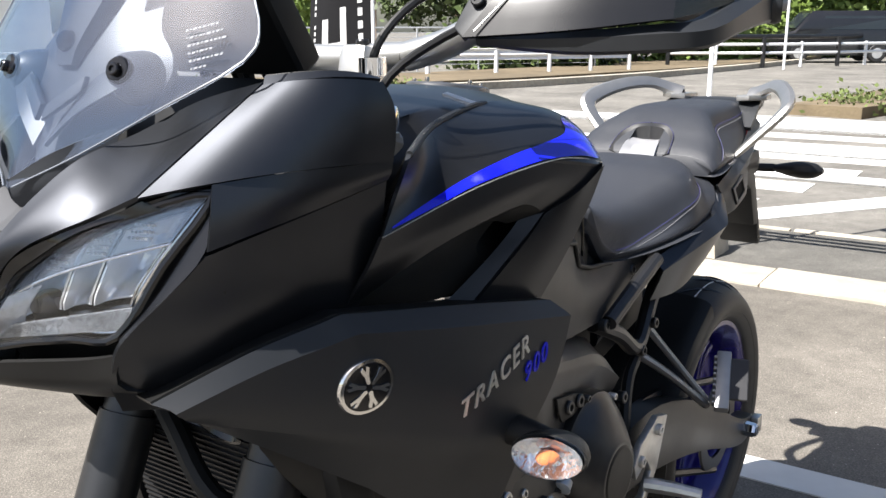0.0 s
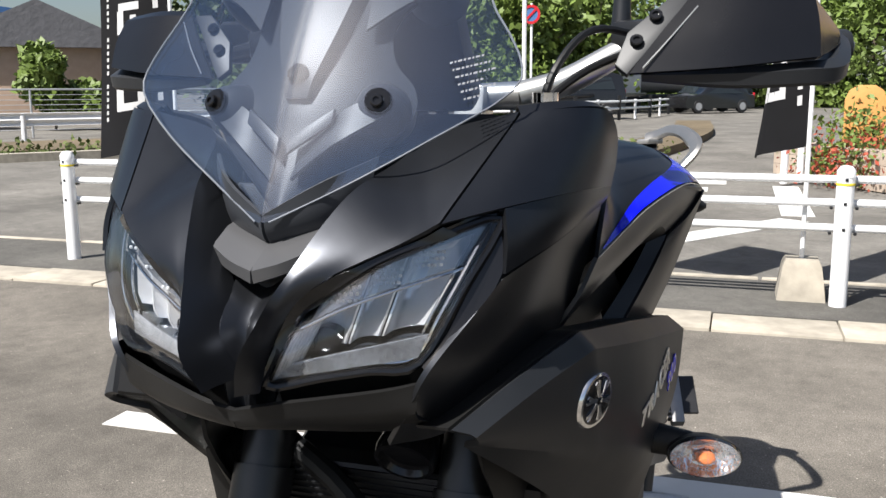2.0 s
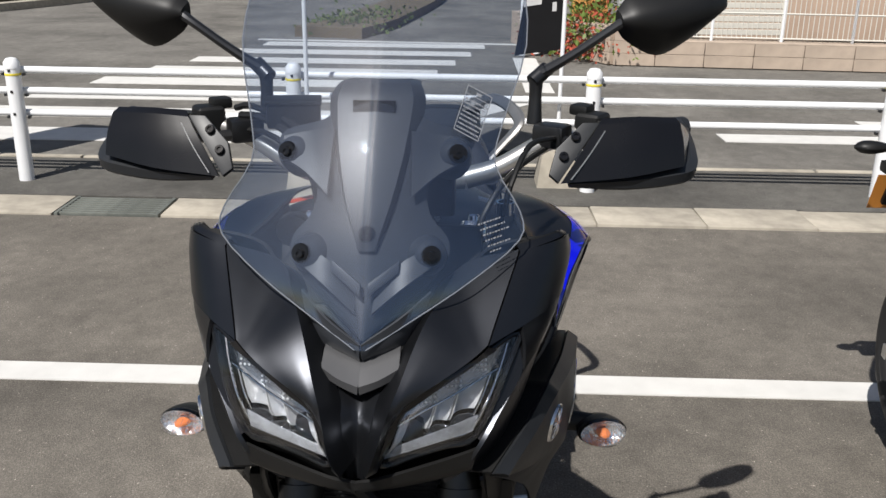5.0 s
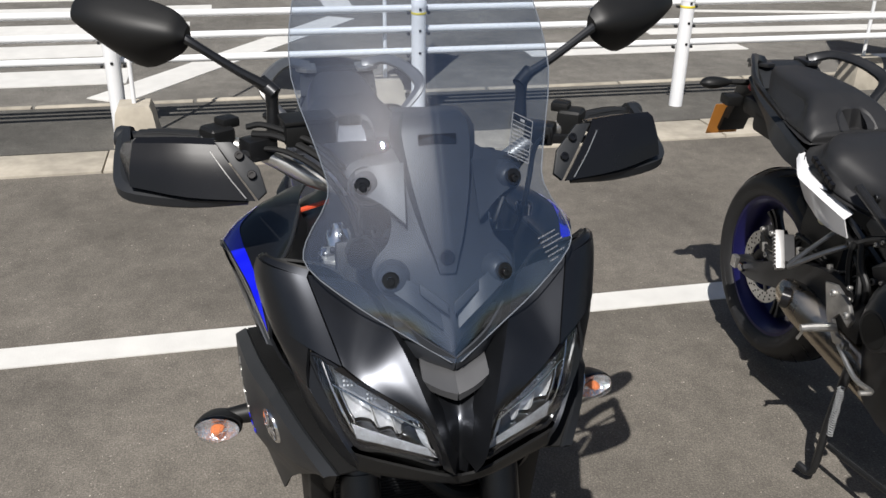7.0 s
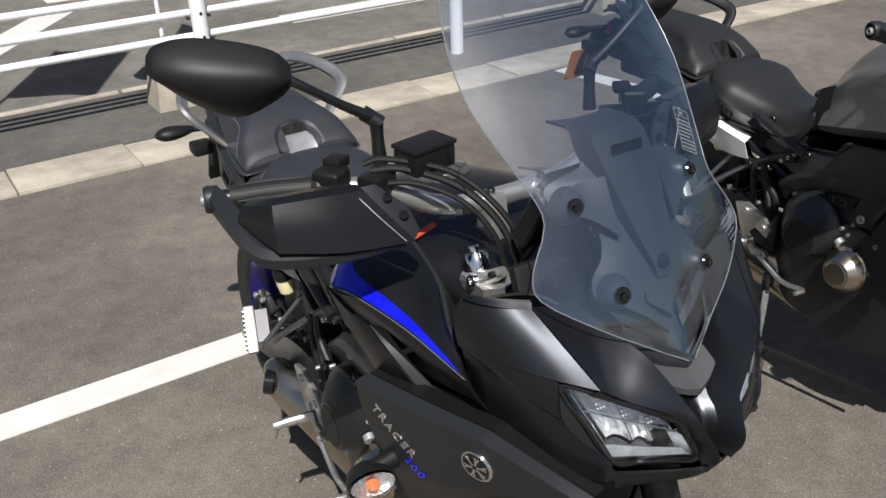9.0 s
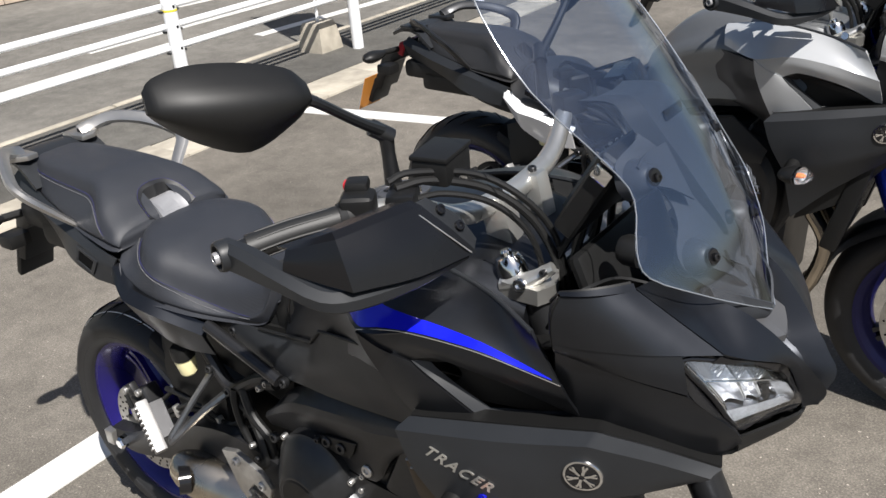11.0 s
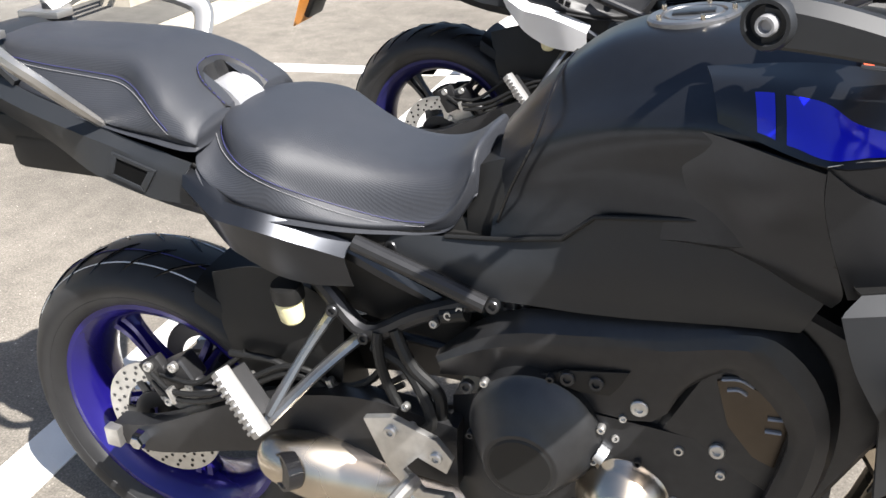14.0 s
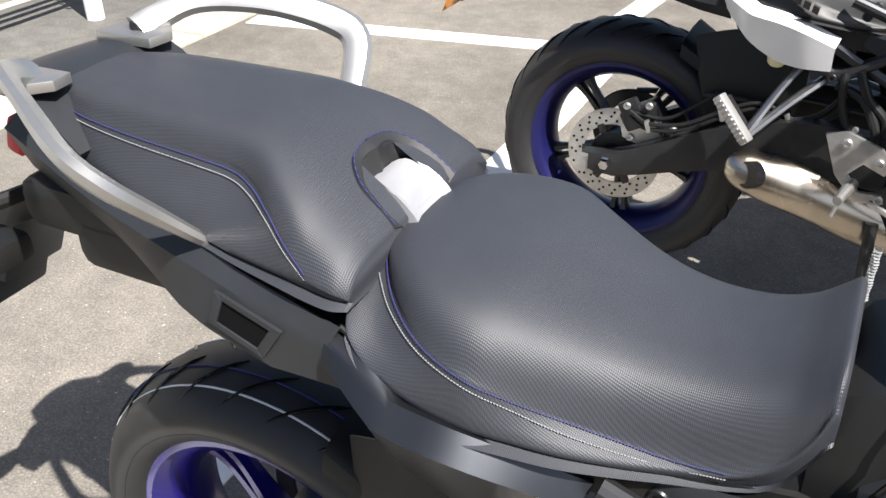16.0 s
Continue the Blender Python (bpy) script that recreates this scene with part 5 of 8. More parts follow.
P2("scoop_ledge", patch([RIM_LOW, [p.lerp(q, 0.55) + Vector((0, -0.004, 0.0)) for p, q in zip(RIM_LOW, FLOOR_LOW)]], 4, 0.003, cols_at=(3,)), TEXT_GREY, "grey chamfered ledge of the air scoop")
P2("scoop", patch([[q + Vector((-0.004, -0.012, 0.006)) for q in FLOOR_TOP], [(1.150, 0.216, 0.966), (1.170, 0.212, 0.968), (1.190, 0.208, 0.965), (1.240, 0.192, 0.950), (1.310, 0.168, 0.937)], [(1.130, 0.220, 0.940), (1.165, 0.208, 0.925), (1.196, 0.196, 0.918), (1.248, 0.180, 0.918), (1.312, 0.164, 0.930)]], 4, 0.003), PLASTIC, "recessed black air scoop")
P2("cockpit_rim", tube([(1.06, 0.168, 1.100), (1.10, 0.173, 1.099), (1.19, 0.191, 1.088), (1.272, 0.226, 1.073)], 0.0035, 8), TEXT_GREY, "black rim along the cockpit")
P2("cockpit_wall", patch([[(1.08, 0.170, 1.096), (1.19, 0.190, 1.086), (1.272, 0.226, 1.070)], [(1.10, 0.150, 1.06), (1.20, 0.168, 1.03), (1.27, 0.19, 1.01)]], 4, 0.004), PLASTIC, "black inner wall of the cockpit")
COVER = patch(SH, 5, 0.004)
COVER_TREE = sheet_tree(COVER)
COVER.free()


def film(low, high, n=5, lift=0.0011):
    """A thin film between two lines, laid onto the shoulder cover."""
    low, high = spline(low, n), spline(high, n)
    rows = []
    for k in range(7):
        row = []
        for p, q in zip(low, high):
            m = p.lerp(q, k / 6)
            hit = COVER_TREE.ray_cast(m + UPW * 0.08, -UPW)[0]
            row.append((hit if hit else m) + UPW * lift)
        rows.append(row)
    bm, _ = grid_bm(rows)
    bm.normal_update()
    if bm.faces[:][0].normal.dot(UPW) < 0:
        bmesh.ops.reverse_faces(bm, faces=bm.faces[:])
    return bm


# blue flash along the shoulder
P2("blue_flash", film([(1.000, 0.266, 1.047), (1.038, 0.289, 1.045), (1.075, 0.285, 1.051), (1.118, 0.276, 1.054), (1.163, 0.263, 1.047), (1.207, 0.250, 1.038), (1.251, 0.239, 1.024), (1.300, 0.226, 1.009)],
                      [(0.994, 0.226, 1.084), (1.030, 0.240, 1.081), (1.058, 0.259, 1.070), (1.100, 0.258, 1.064), (1.150, 0.250, 1.058), (1.200, 0.241, 1.047), (1.248, 0.234, 1.031), (1.300, 0.2255, 1.010)]), BLUE, "gloss blue flash along the tank shoulder")
P2("blue_block", film([(0.973, 0.246, 1.052), (0.982, 0.252, 1.050), (0.990, 0.258, 1.048)], [(0.966, 0.214, 1.082), (0.975, 0.217, 1.083), (0.984, 0.221, 1.084)], 3), BLUE, "separate blue block of the flash")
P2("edge_line", tube([p + UPW * 0.001 for p in (EDGE[1], Vector((1.072, 0.289, 1.051)), EDGE[2], EDGE[3], EDGE[4])], 0.0006, 5), SILVER, "bright thin edge line")
# lower side cowl with badge and lettering
CW = [[(1.493, 0.158, 0.900), (1.430, 0.196, 0.930), (1.359, 0.224, 0.946), (1.230, 0.251, 0.926), (1.089, 0.272, 0.900)],
      [(1.484, 0.164, 0.895), (1.425, 0.197, 0.918), (1.352, 0.227, 0.932), (1.226, 0.257, 0.910), (1.073, 0.279, 0.884)],
      [(1.478, 0.165, 0.892), (1.410, 0.199, 0.885), (1.335, 0.229, 0.878), (1.226, 0.261, 0.852), (1.095, 0.275, 0.825)],
      [(1.470, 0.164, 0.888), (1.398, 0.197, 0.858), (1.318, 0.225, 0.828), (1.230, 0.253, 0.795), (1.130, 0.259, 0.760)],
      [(1.452, 0.148, 0.878), (1.380, 0.172, 0.825), (1.300, 0.194, 0.765), (1.225, 0.206, 0.700), (1.150, 0.216, 0.620)]]
CW = [[Vector(q) for q in r] for r in CW]
CW[0] = [q + Vector((0, -0.009, 0.001)) for q in CW[0]]
CW = [[r[0], r[1], r[1].lerp(r[2], 0.75), r[2], r[2].lerp(r[3], 0.18), r[3], r[4]] for r in CW]
P2("side_cowl", patch(CW, 5, 0.005, rows_at=(1, 3)), TEXT_GREY, "dark grey plastic side cowl")
P2("cowl_top_edge", patch([CW[0], [(x - 0.01, y - 0.03, z - 0.004) for x, y, z in CW[0]]], 5, 0.003, True), PLASTIC, "black turned-in top edge of the cowl")


COWL = patch(CW, 5, 0.005, rows_at=(1, 3))
COWL_TREE = sheet_tree(COWL)
COWL.free()


def on_cowl(bm, x, z, s, tilt=0.0, lift=0.001):
    """Bends a flat shape, drawn in x to the right and y up, onto the cowl of one side."""
    c, d = math.cos(tilt), math.sin(tilt)
    for v in bm.verts:
        px, py, pz = v.co
        px = px * s
        gx, gz = x - (px * c - py * d * s * s) * 0.95, z + px * d + py * c
        hit = COWL_TREE.ray_cast(Vector((gx, 0.6, gz)), Vector((0, -1, 0)))[0]
        y = hit.y if hit else 0.25
        v.co = Vector((gx, s * (y + lift + pz), gz))
    if s < 0:
        bmesh.ops.recalc_face_normals(bm, faces=bm.faces[:])
    return bm


def letters(text, size, depth=0.0006):
    cu = bpy.data.curves.new("t", "FONT")
    cu.body, cu.size, cu.extrude, cu.align_x, cu.align_y, cu.shear, cu.space_character, cu.offset = text, size, depth, "CENTER", "CENTER", 0.50, 1.24, 0.0004
    ob = new("t", cu)
    me = bpy.data.meshes.new_from_object(ob.evaluated_get(bpy.context.evaluated_depsgraph_get()))
    bpy.data.objects.remove(ob)
    bpy.data.curves.remove(cu)
    bm = bmesh.new()
    bm.from_mesh(me)
    bpy.data.meshes.remove(me)
    return bm


for s in (1, -1):
    bd = part("badge", on_cowl(lathe([(0.0, 0.002), (0.0208, 0.002), (0.0211, 0.0028), (0.0252, 0.0028), (0.0258, 0.0015), (0.0258, -0.002), (0, -0.002)], 40, "Z"), 1.344, 0.885, s, 0, 0.0005), CHROME, bike, "round chrome emblem with a black field")
    part("badge_field", on_cowl(lathe([(0.0, 0.001), (0.0222, 0.001), (0.0222, -0.001), (0, -0.001)], 36, "Z"), 1.344, 0.885, s, 0, 0.0026), GLOSS, bd)
    for k in range(6):
        fork = [(0.0, 0.004), (0.0022, 0.005), (0.0022, 0.013), (0.0050, 0.022), (0.0020, 0.0245), (0.0, 0.018), (-0.0020, 0.0245), (-0.0050, 0.022), (-0.0022, 0.013), (-0.0022, 0.005)]
        arm = moved(slab([(x, y, 0) for x, y in fork], (0, 0, 0.001)), Matrix.Rotation(math.pi * k / 3, 4, "Z") @ Matrix.Scale(0.84, 4))
        part("star_arm", on_cowl(arm, 1.344, 0.885, s, 0.3, 0.0040), CHROME, bd, "chrome arm of the emblem")
    tl = radians(18.5 if s < 0 else 22.5)
    part("lettering", on_cowl(letters("TRACER", 0.0262), 1.170 if s < 0 else 1.199, 0.852 if s < 0 else 0.853, s, tl, 0.0012), SILVER, bike, "raised silver model lettering")
    part("lettering", on_cowl(letters("900", 0.0252), 1.138 if s > 0 else 1.213, 0.850 if s > 0 else 0.806, s, tl, 0.0012), BLUE, bike, "blue model number")
P2("cowl_inner", patch([[(1.40, 0.13, 0.90), (1.30, 0.16, 0.90), (1.16, 0.19, 0.88)], [(1.38, 0.14, 0.82), (1.30, 0.17, 0.77), (1.17, 0.19, 0.70)], [(1.30, 0.15, 0.72), (1.25, 0.17, 0.66), (1.15, 0.18, 0.60)]], 3, 0.004), PLASTIC, "black inner cowl")
# indicators
for s in (1, -1):
    ind = thing("front_indicator", "", "")
    ind.parent = bike
    tagged(ind, "clear indicator with an orange bulb on a rubber stalk")
    put = (lambda b: b) if s > 0 else mirrored
    part("stalk", put(tube([(1.150, 0.225, 0.785), (1.156, 0.305, 0.780)], [0.020, 0.014], 16, smooth=False)), PLASTIC, ind)
    m = Matrix.Translation((1.176, 0.318, 0.778)) @ pose(0, 0, 0, 6, 0, -80)
    sq = Matrix.Diagonal((1.35, 1, 0.76, 1))
    part("housing", put(moved(lathe([(0.0, -0.042), (0.014, -0.040), (0.022, -0.030), (0.027, -0.012), (0.0285, 0.000), (0.0285, 0.004), (0.026, 0.004)], 28, "Y"), m @ sq)), PLASTIC, ind, "black rear half")
    part("lens", put(moved(lathe([(0.0, 0.040), (0.010, 0.038), (0.019, 0.030), (0.0255, 0.016), (0.0282, 0.002)], 28, "Y"), m @ sq)), LENS, ind, "clear ribbed lens")
    part("bulb", put(moved(lathe([(0, 0.024), (0.004, 0.023), (0.0075, 0.016), (0.0080, 0.004)], 16, "Y"), m @ sq)), ORANGE, ind, "orange bulb")
    part("reflector", put(moved(lathe([(0.006, 0.000), (0.014, 0.001), (0.021, 0.006), (0.0262, 0.012)], 28, "Y"), m @ sq)), FACET_CHROME, ind, "bright faceted reflector bowl")
    for k in range(-3, 4):
        h = 0.0225 * math.cos(k * 0.32)
        part("lens_rib", put(moved(tube([(k * 0.0062, 0.012 + 0.012 * math.cos(k * 0.42), -h * 0.8), (k * 0.0062, 0.014 + 0.020 * math.cos(k * 0.42), 0), (k * 0.0062, 0.012 + 0.012 * math.cos(k * 0.42), h * 0.8)], 0.0007, 5, 4), m @ sq)), LENS, ind, "fine moulded lens rib")

# seats
def seat_bm(secs, lift=0.0):
    """Cushion rings from (x, top height, stitch half width, stitch height, base half width, base height)."""
    rings = []
    for x, zt, ws, zs, wb, zb in secs:
        half = [(x, 0, zt), (x, ws * 0.30, zt - 0.0005), (x, ws * 0.56, zt - 0.04 * (zt - zs)), (x, ws * 0.78, zt - 0.17 * (zt - zs)), (x, ws * 0.92, zt - 0.48 * (zt - zs)), (x, ws, zs + 0.002), (x, ws + 0.004, zs - 0.006), (x, wb, zb + 0.012), (x, wb - 0.004, zb + 0.003), (x, wb - 0.014, zb)]
        rings.append(half + [(x, -y, z) for _, y, z in half[:0:-1]])
    return loft(rings, 4, m=3)


FRONT = ((0.236, 0.936, 0.046, 0.932, 0.130, 0.896), (0.247, 0.943, 0.076, 0.929, 0.148, 0.882), (0.275, 0.948, 0.114, 0.917, 0.160, 0.862), (0.315, 0.947, 0.143, 0.904, 0.166, 0.846), (0.361, 0.940, 0.154, 0.891, 0.166, 0.837), (0.400, 0.926, 0.141, 0.873, 0.158, 0.831),
         (0.441, 0.911, 0.125, 0.856, 0.147, 0.824), (0.483, 0.900, 0.112, 0.842, 0.130, 0.816), (0.526, 0.896, 0.105, 0.834, 0.114, 0.812), (0.568, 0.901, 0.101, 0.834, 0.103, 0.812), (0.600, 0.914, 0.096, 0.852, 0.096, 0.820), (0.620, 0.929, 0.093, 0.880, 0.092, 0.846), (0.631, 0.937, 0.088, 0.908, 0.088, 0.866), (0.636, 0.934, 0.084, 0.906, 0.084, 0.870))
BACK = ((-0.185, 1.014, 0.046, 1.002, 0.058, 0.968), (-0.172, 1.022, 0.058, 1.006, 0.072, 0.960), (-0.11, 1.028, 0.076, 1.004, 0.094, 0.950), (-0.04, 1.030, 0.084, 1.000, 0.110, 0.942), (0.05, 1.030, 0.090, 0.997, 0.127, 0.932), (0.095, 1.029, 0.093, 0.994, 0.134, 0.927), (0.122, 1.024, 0.101, 0.987, 0.139, 0.925), (0.150, 1.013, 0.118, 0.977, 0.143, 0.923), (0.180, 0.997, 0.136, 0.960, 0.147, 0.921), (0.205, 0.980, 0.145, 0.942, 0.149, 0.918), (0.232, 0.962, 0.146, 0.934, 0.149, 0.915), (0.246, 0.948, 0.140, 0.927, 0.141, 0.912))
part("rider_seat", seat_bm(FRONT), SEAT_TOP, bike, "black woven vinyl rider seat", smooth=70)
pillion = seat_bm(BACK)
bmesh.ops.delete(pillion, geom=[f for f in pillion.faces if abs(f.calc_center_median().y) < 0.034 and f.calc_center_median().x > 0.192 and f.calc_center_median().z > 0.925 and f.normal.z > 0.1], context="FACES")
part("pillion_seat", pillion, SEAT_TOP, bike, "black woven vinyl pillion seat", smooth=70)
for secs in (FRONT, BACK):
    for off, m in ((0.0, THREAD_BLUE), (0.006, THREAD_GREY)):
        for s in (-1, 1):
            line = spline([(x, s * (ws + 0.0044 + max(0, wb - ws - 0.004) * off / max(0.012, zs - zb - 0.018)), zs - 0.003 - off) for x, zt, ws, zs, wb, zb in (secs[:-4] if secs is FRONT else secs[1:-2])], 16)
            bits = [tube([line[k], line[k + 1].lerp(line[k], 0.3)], 0.00055, 5, 1, True, False) for k in range(0, len(line) - 1)]
            part("stitching", join(*bits), m, bike, "double row of seat stitching")["kind"] = "stuff"
ARCH = ((0.248, 0.060, 0.948), (0.226, 0.058, 0.966), (0.206, 0.052, 0.980), (0.190, 0.036, 0.992), (0.184, 0.018, 0.996), (0.183, 0.0, 0.997))
arch = spline(ARCH + tuple((x, -y, z) for x, y, z in ARCH[-2::-1]), 3)
lip = [Vector((p.x + 0.012 * (1 - abs(p.y) / 0.055), p.y * 0.80, p.z - 0.003)) for p in arch]
low = [Vector((p.x + 0.008 * max(0, 1 - abs(p.y) / 0.055), p.y * 0.90, 0.932)) for p in lip]
part("seat_arch", patch([[p + Vector((0, 0, 0.0025)) for p in arch], lip, low], 3, 0.003, rows_at=(1,)), SEAT_SIDE, bike, "smooth vinyl recess in the pillion seat")
part("arch_floor", slab([(p.x, p.y * 0.98, 0.936) for p in low], (0, 0, 0.003)), PLASTIC, bike)
for s in (-1, 1):
    part("arch_stitching", join(*[tube([arch[k] + Vector((0, 0, 0.003)), arch[k].lerp(arch[k + 1], 0.6) + Vector((0, 0, 0.003))], 0.0006, 5, 1, True, False) for k in range(len(arch) - 1) if arch[k].y * s >= 0]), THREAD_BLUE, bike)["kind"] = "stuff"
part("seat_buckle", loft([[(x, -w, 0.930), (x, w, 0.930), (x, w * 0.92, z), (x, w * 0.55, z - d), (x, -w * 0.55, z - d), (x, -w * 0.92, z)] for x, w, z, d in ((0.196, 0.026, 0.968, 0.0), (0.208, 0.032, 0.972, 0.004), (0.232, 0.036, 0.966, 0.010), (0.252, 0.038, 0.950, 0.006), (0.258, 0.038, 0.940, 0.0))], 2), BUCKLE, bike, "silver wedge between the seats")

# tail and side panels
TAILP = [[(-0.21, 0.072, 0.990), (-0.08, 0.104, 0.958), (0.05, 0.124, 0.932), (0.12, 0.140, 0.917), (0.20, 0.150, 0.906), (0.240, 0.151, 0.896)],
         [(-0.23, 0.084, 0.968), (-0.08, 0.120, 0.936), (0.05, 0.142, 0.913), (0.11, 0.152, 0.905), (0.19, 0.160, 0.888), (0.226, 0.158, 0.874)],
         [(-0.21, 0.076, 0.925), (-0.06, 0.110, 0.894), (0.055, 0.150, 0.866), (0.10, 0.160, 0.858), (0.17, 0.164, 0.843), (0.236, 0.152, 0.834)],
         [(-0.16, 0.050, 0.890), (-0.05, 0.080, 0.868), (0.06, 0.112, 0.842), (0.12, 0.122, 0.826), (0.18, 0.126, 0.814), (0.245, 0.128, 0.806)]]
P2("tail_panel", patch(TAILP, 4, 0.004, True, cols_at=(2, 4), rows_at=(1, 2)), TEXT_GREY, "dark grey faceted tail panel")
TAIL_TREE_BM = patch(TAILP, 4, 0.004, True, cols_at=(2, 4), rows_at=(1, 2))
part("tail_top", patch([[(-0.29, -0.06, 0.985), (-0.30, 0, 0.99), (-0.29, 0.06, 0.985)], [(-0.22, -0.095, 1.012), (-0.22, 0, 1.016), (-0.22, 0.095, 1.012)], [(-0.16, -0.105, 1.010), (-0.16, 0, 1.012), (-0.16, 0.105, 1.010)], [(-0.10, -0.108, 0.965), (-0.10, 0, 0.965), (-0.10, 0.108, 0.965)]], 4, 0.01), TEXT_GREY, bike, "dark grey tail top plate")
part("seat_base", box(0.05, 0, 0.885, 0.55, 0.20, 0.06, 0.02), PLASTIC, bike)
part("seat_tray", loft([[(x, -w, z - 0.05), (x, w, z - 0.05), (x, w, z), (x, -w, z)] for x, w, z in ((0.18, 0.135, 0.900), (0.30, 0.140, 0.868), (0.42, 0.136, 0.838), (0.52, 0.112, 0.822), (0.64, 0.085, 0.815))], 3), PLASTIC, bike, "black tray under the rider seat")
from mathutils.bvhtree import BVHTree
TAIL_TREE = BVHTree.FromBMesh(TAIL_TREE_BM)
TAIL_TREE_BM.free()


def on_tail(x, z, out=0.0):
    hit = TAIL_TREE.ray_cast(Vector((x, 0.5, z)), Vector((0, -1, 0)))[0]
    return Vector((x, (hit.y if hit else 0.155) + out, z))


POCK = ((0.108, 0.901), (0.187, 0.884), (0.164, 0.850), (0.097, 0.867))
PIN = [(0.139 + (x - 0.139) * 0.70, 0.8755 + (z - 0.8755) * 0.70) for x, z in POCK]
rim_bits = []
for k in range(4):
    o0, o1, i0, i1 = POCK[k], POCK[(k + 1) % 4], PIN[k], PIN[(k + 1) % 4]
    rim_bits.append(slab([on_tail(*o0, -0.001), on_tail(*o1, -0.001), on_tail(*i1, -0.001), on_tail(*i0, -0.001)], (0, 0.005, 0), bevel=0.001))
P2("pocket_rim", join(*rim_bits), TEXT_GREY, "raised rim of the side case pocket")
# the panel is not cut: a near-black plate stands in for the pocket's shade
P2("pocket", slab([on_tail(x, z, 0.0005) for x, z in PIN], (0, 0.0012, 0)), POCKET_SHADE, "flat black plate painted as the shade inside the side case pocket")
WINGP = [[(0.228, 0.146, 0.885), (0.272, 0.151, 0.872), (0.300, 0.149, 0.845), (0.352, 0.150, 0.836), (0.400, 0.144, 0.823), (0.462, 0.120, 0.795)],
         [(0.226, 0.157, 0.879), (0.285, 0.171, 0.857), (0.308, 0.174, 0.850), (0.355, 0.171, 0.842), (0.400, 0.156, 0.825), (0.466, 0.129, 0.795)],
         [(0.228, 0.162, 0.866), (0.286, 0.188, 0.840), (0.309, 0.191, 0.834), (0.355, 0.188, 0.826), (0.400, 0.173, 0.809), (0.460, 0.143, 0.780)],
         [(0.236, 0.150, 0.836), (0.286, 0.158, 0.782), (0.312, 0.152, 0.760), (0.355, 0.146, 0.738), (0.405, 0.138, 0.728), (0.462, 0.122, 0.726)]]
P2("wing_panel", patch(WINGP, 4, 0.004, True, cols_at=(2,), rows_at=(1, 2)), MATT, "matt black wing panel with bright sharp creases")
P2("wing_tail", loft([[(x, y - 0.010, z + 0.010), (x, y, z + 0.012), (x, y + 0.004, z + h), (x, y, z - 0.012), (x, y - 0.010, z - 0.014)] for x, y, z, h in ((0.452, 0.128, 0.782, 0.004), (0.480, 0.123, 0.766, 0.004), (0.510, 0.117, 0.748, 0.003), (0.560, 0.108, 0.722, 0.001), (0.612, 0.098, 0.692, 0.0))], 4), MATT, "slim pointed end of the wing panel")
P2("wing_gap", tube([(0.236, 0.146, 0.892), (0.275, 0.151, 0.876), (0.302, 0.149, 0.848), (0.352, 0.150, 0.839), (0.400, 0.144, 0.826), (0.466, 0.119, 0.797), (0.500, 0.116, 0.768)], 0.0030, 8), PLASTIC, "black gap between seat and wing panel")
P2("side_panel", patch([[(0.480, 0.108, 0.802), (0.580, 0.108, 0.815), (0.680, 0.110, 0.826), (0.765, 0.132, 0.850), (0.806, 0.145, 0.892), (0.965, 0.182, 0.926), (1.066, 0.192, 0.852)],
                        [(0.530, 0.112, 0.775), (0.610, 0.120, 0.782), (0.690, 0.128, 0.790), (0.770, 0.145, 0.805), (0.830, 0.156, 0.825), (0.965, 0.180, 0.852), (1.056, 0.190, 0.828)],
                        [(0.620, 0.120, 0.742), (0.680, 0.128, 0.745), (0.730, 0.134, 0.750), (0.790, 0.140, 0.755), (0.860, 0.148, 0.765), (0.970, 0.162, 0.786), (1.048, 0.174, 0.800)]], 4, 0.004, True, cols_at=(3, 4, 5)), TEXT_GREY, "dark grey side panel under the tank")
P2("panel_seam", tube([(0.600, 0.113, 0.819), (0.680, 0.117, 0.829), (0.763, 0.138, 0.853), (0.805, 0.152, 0.895), (0.964, 0.186, 0.929), (1.066, 0.195, 0.855)], 0.0034, 8, smooth=False), PLASTIC, "dark seam between tank and side panel")
P2("tank_seam", tube([(0.742, 0.0, 1.046), (0.735, 0.066, 1.030), (0.722, 0.108, 0.972), (0.690, 0.106, 0.900), (0.668, 0.096, 0.842)], 0.0022, 6), GLOSS, "seam of the tank's rear cover")
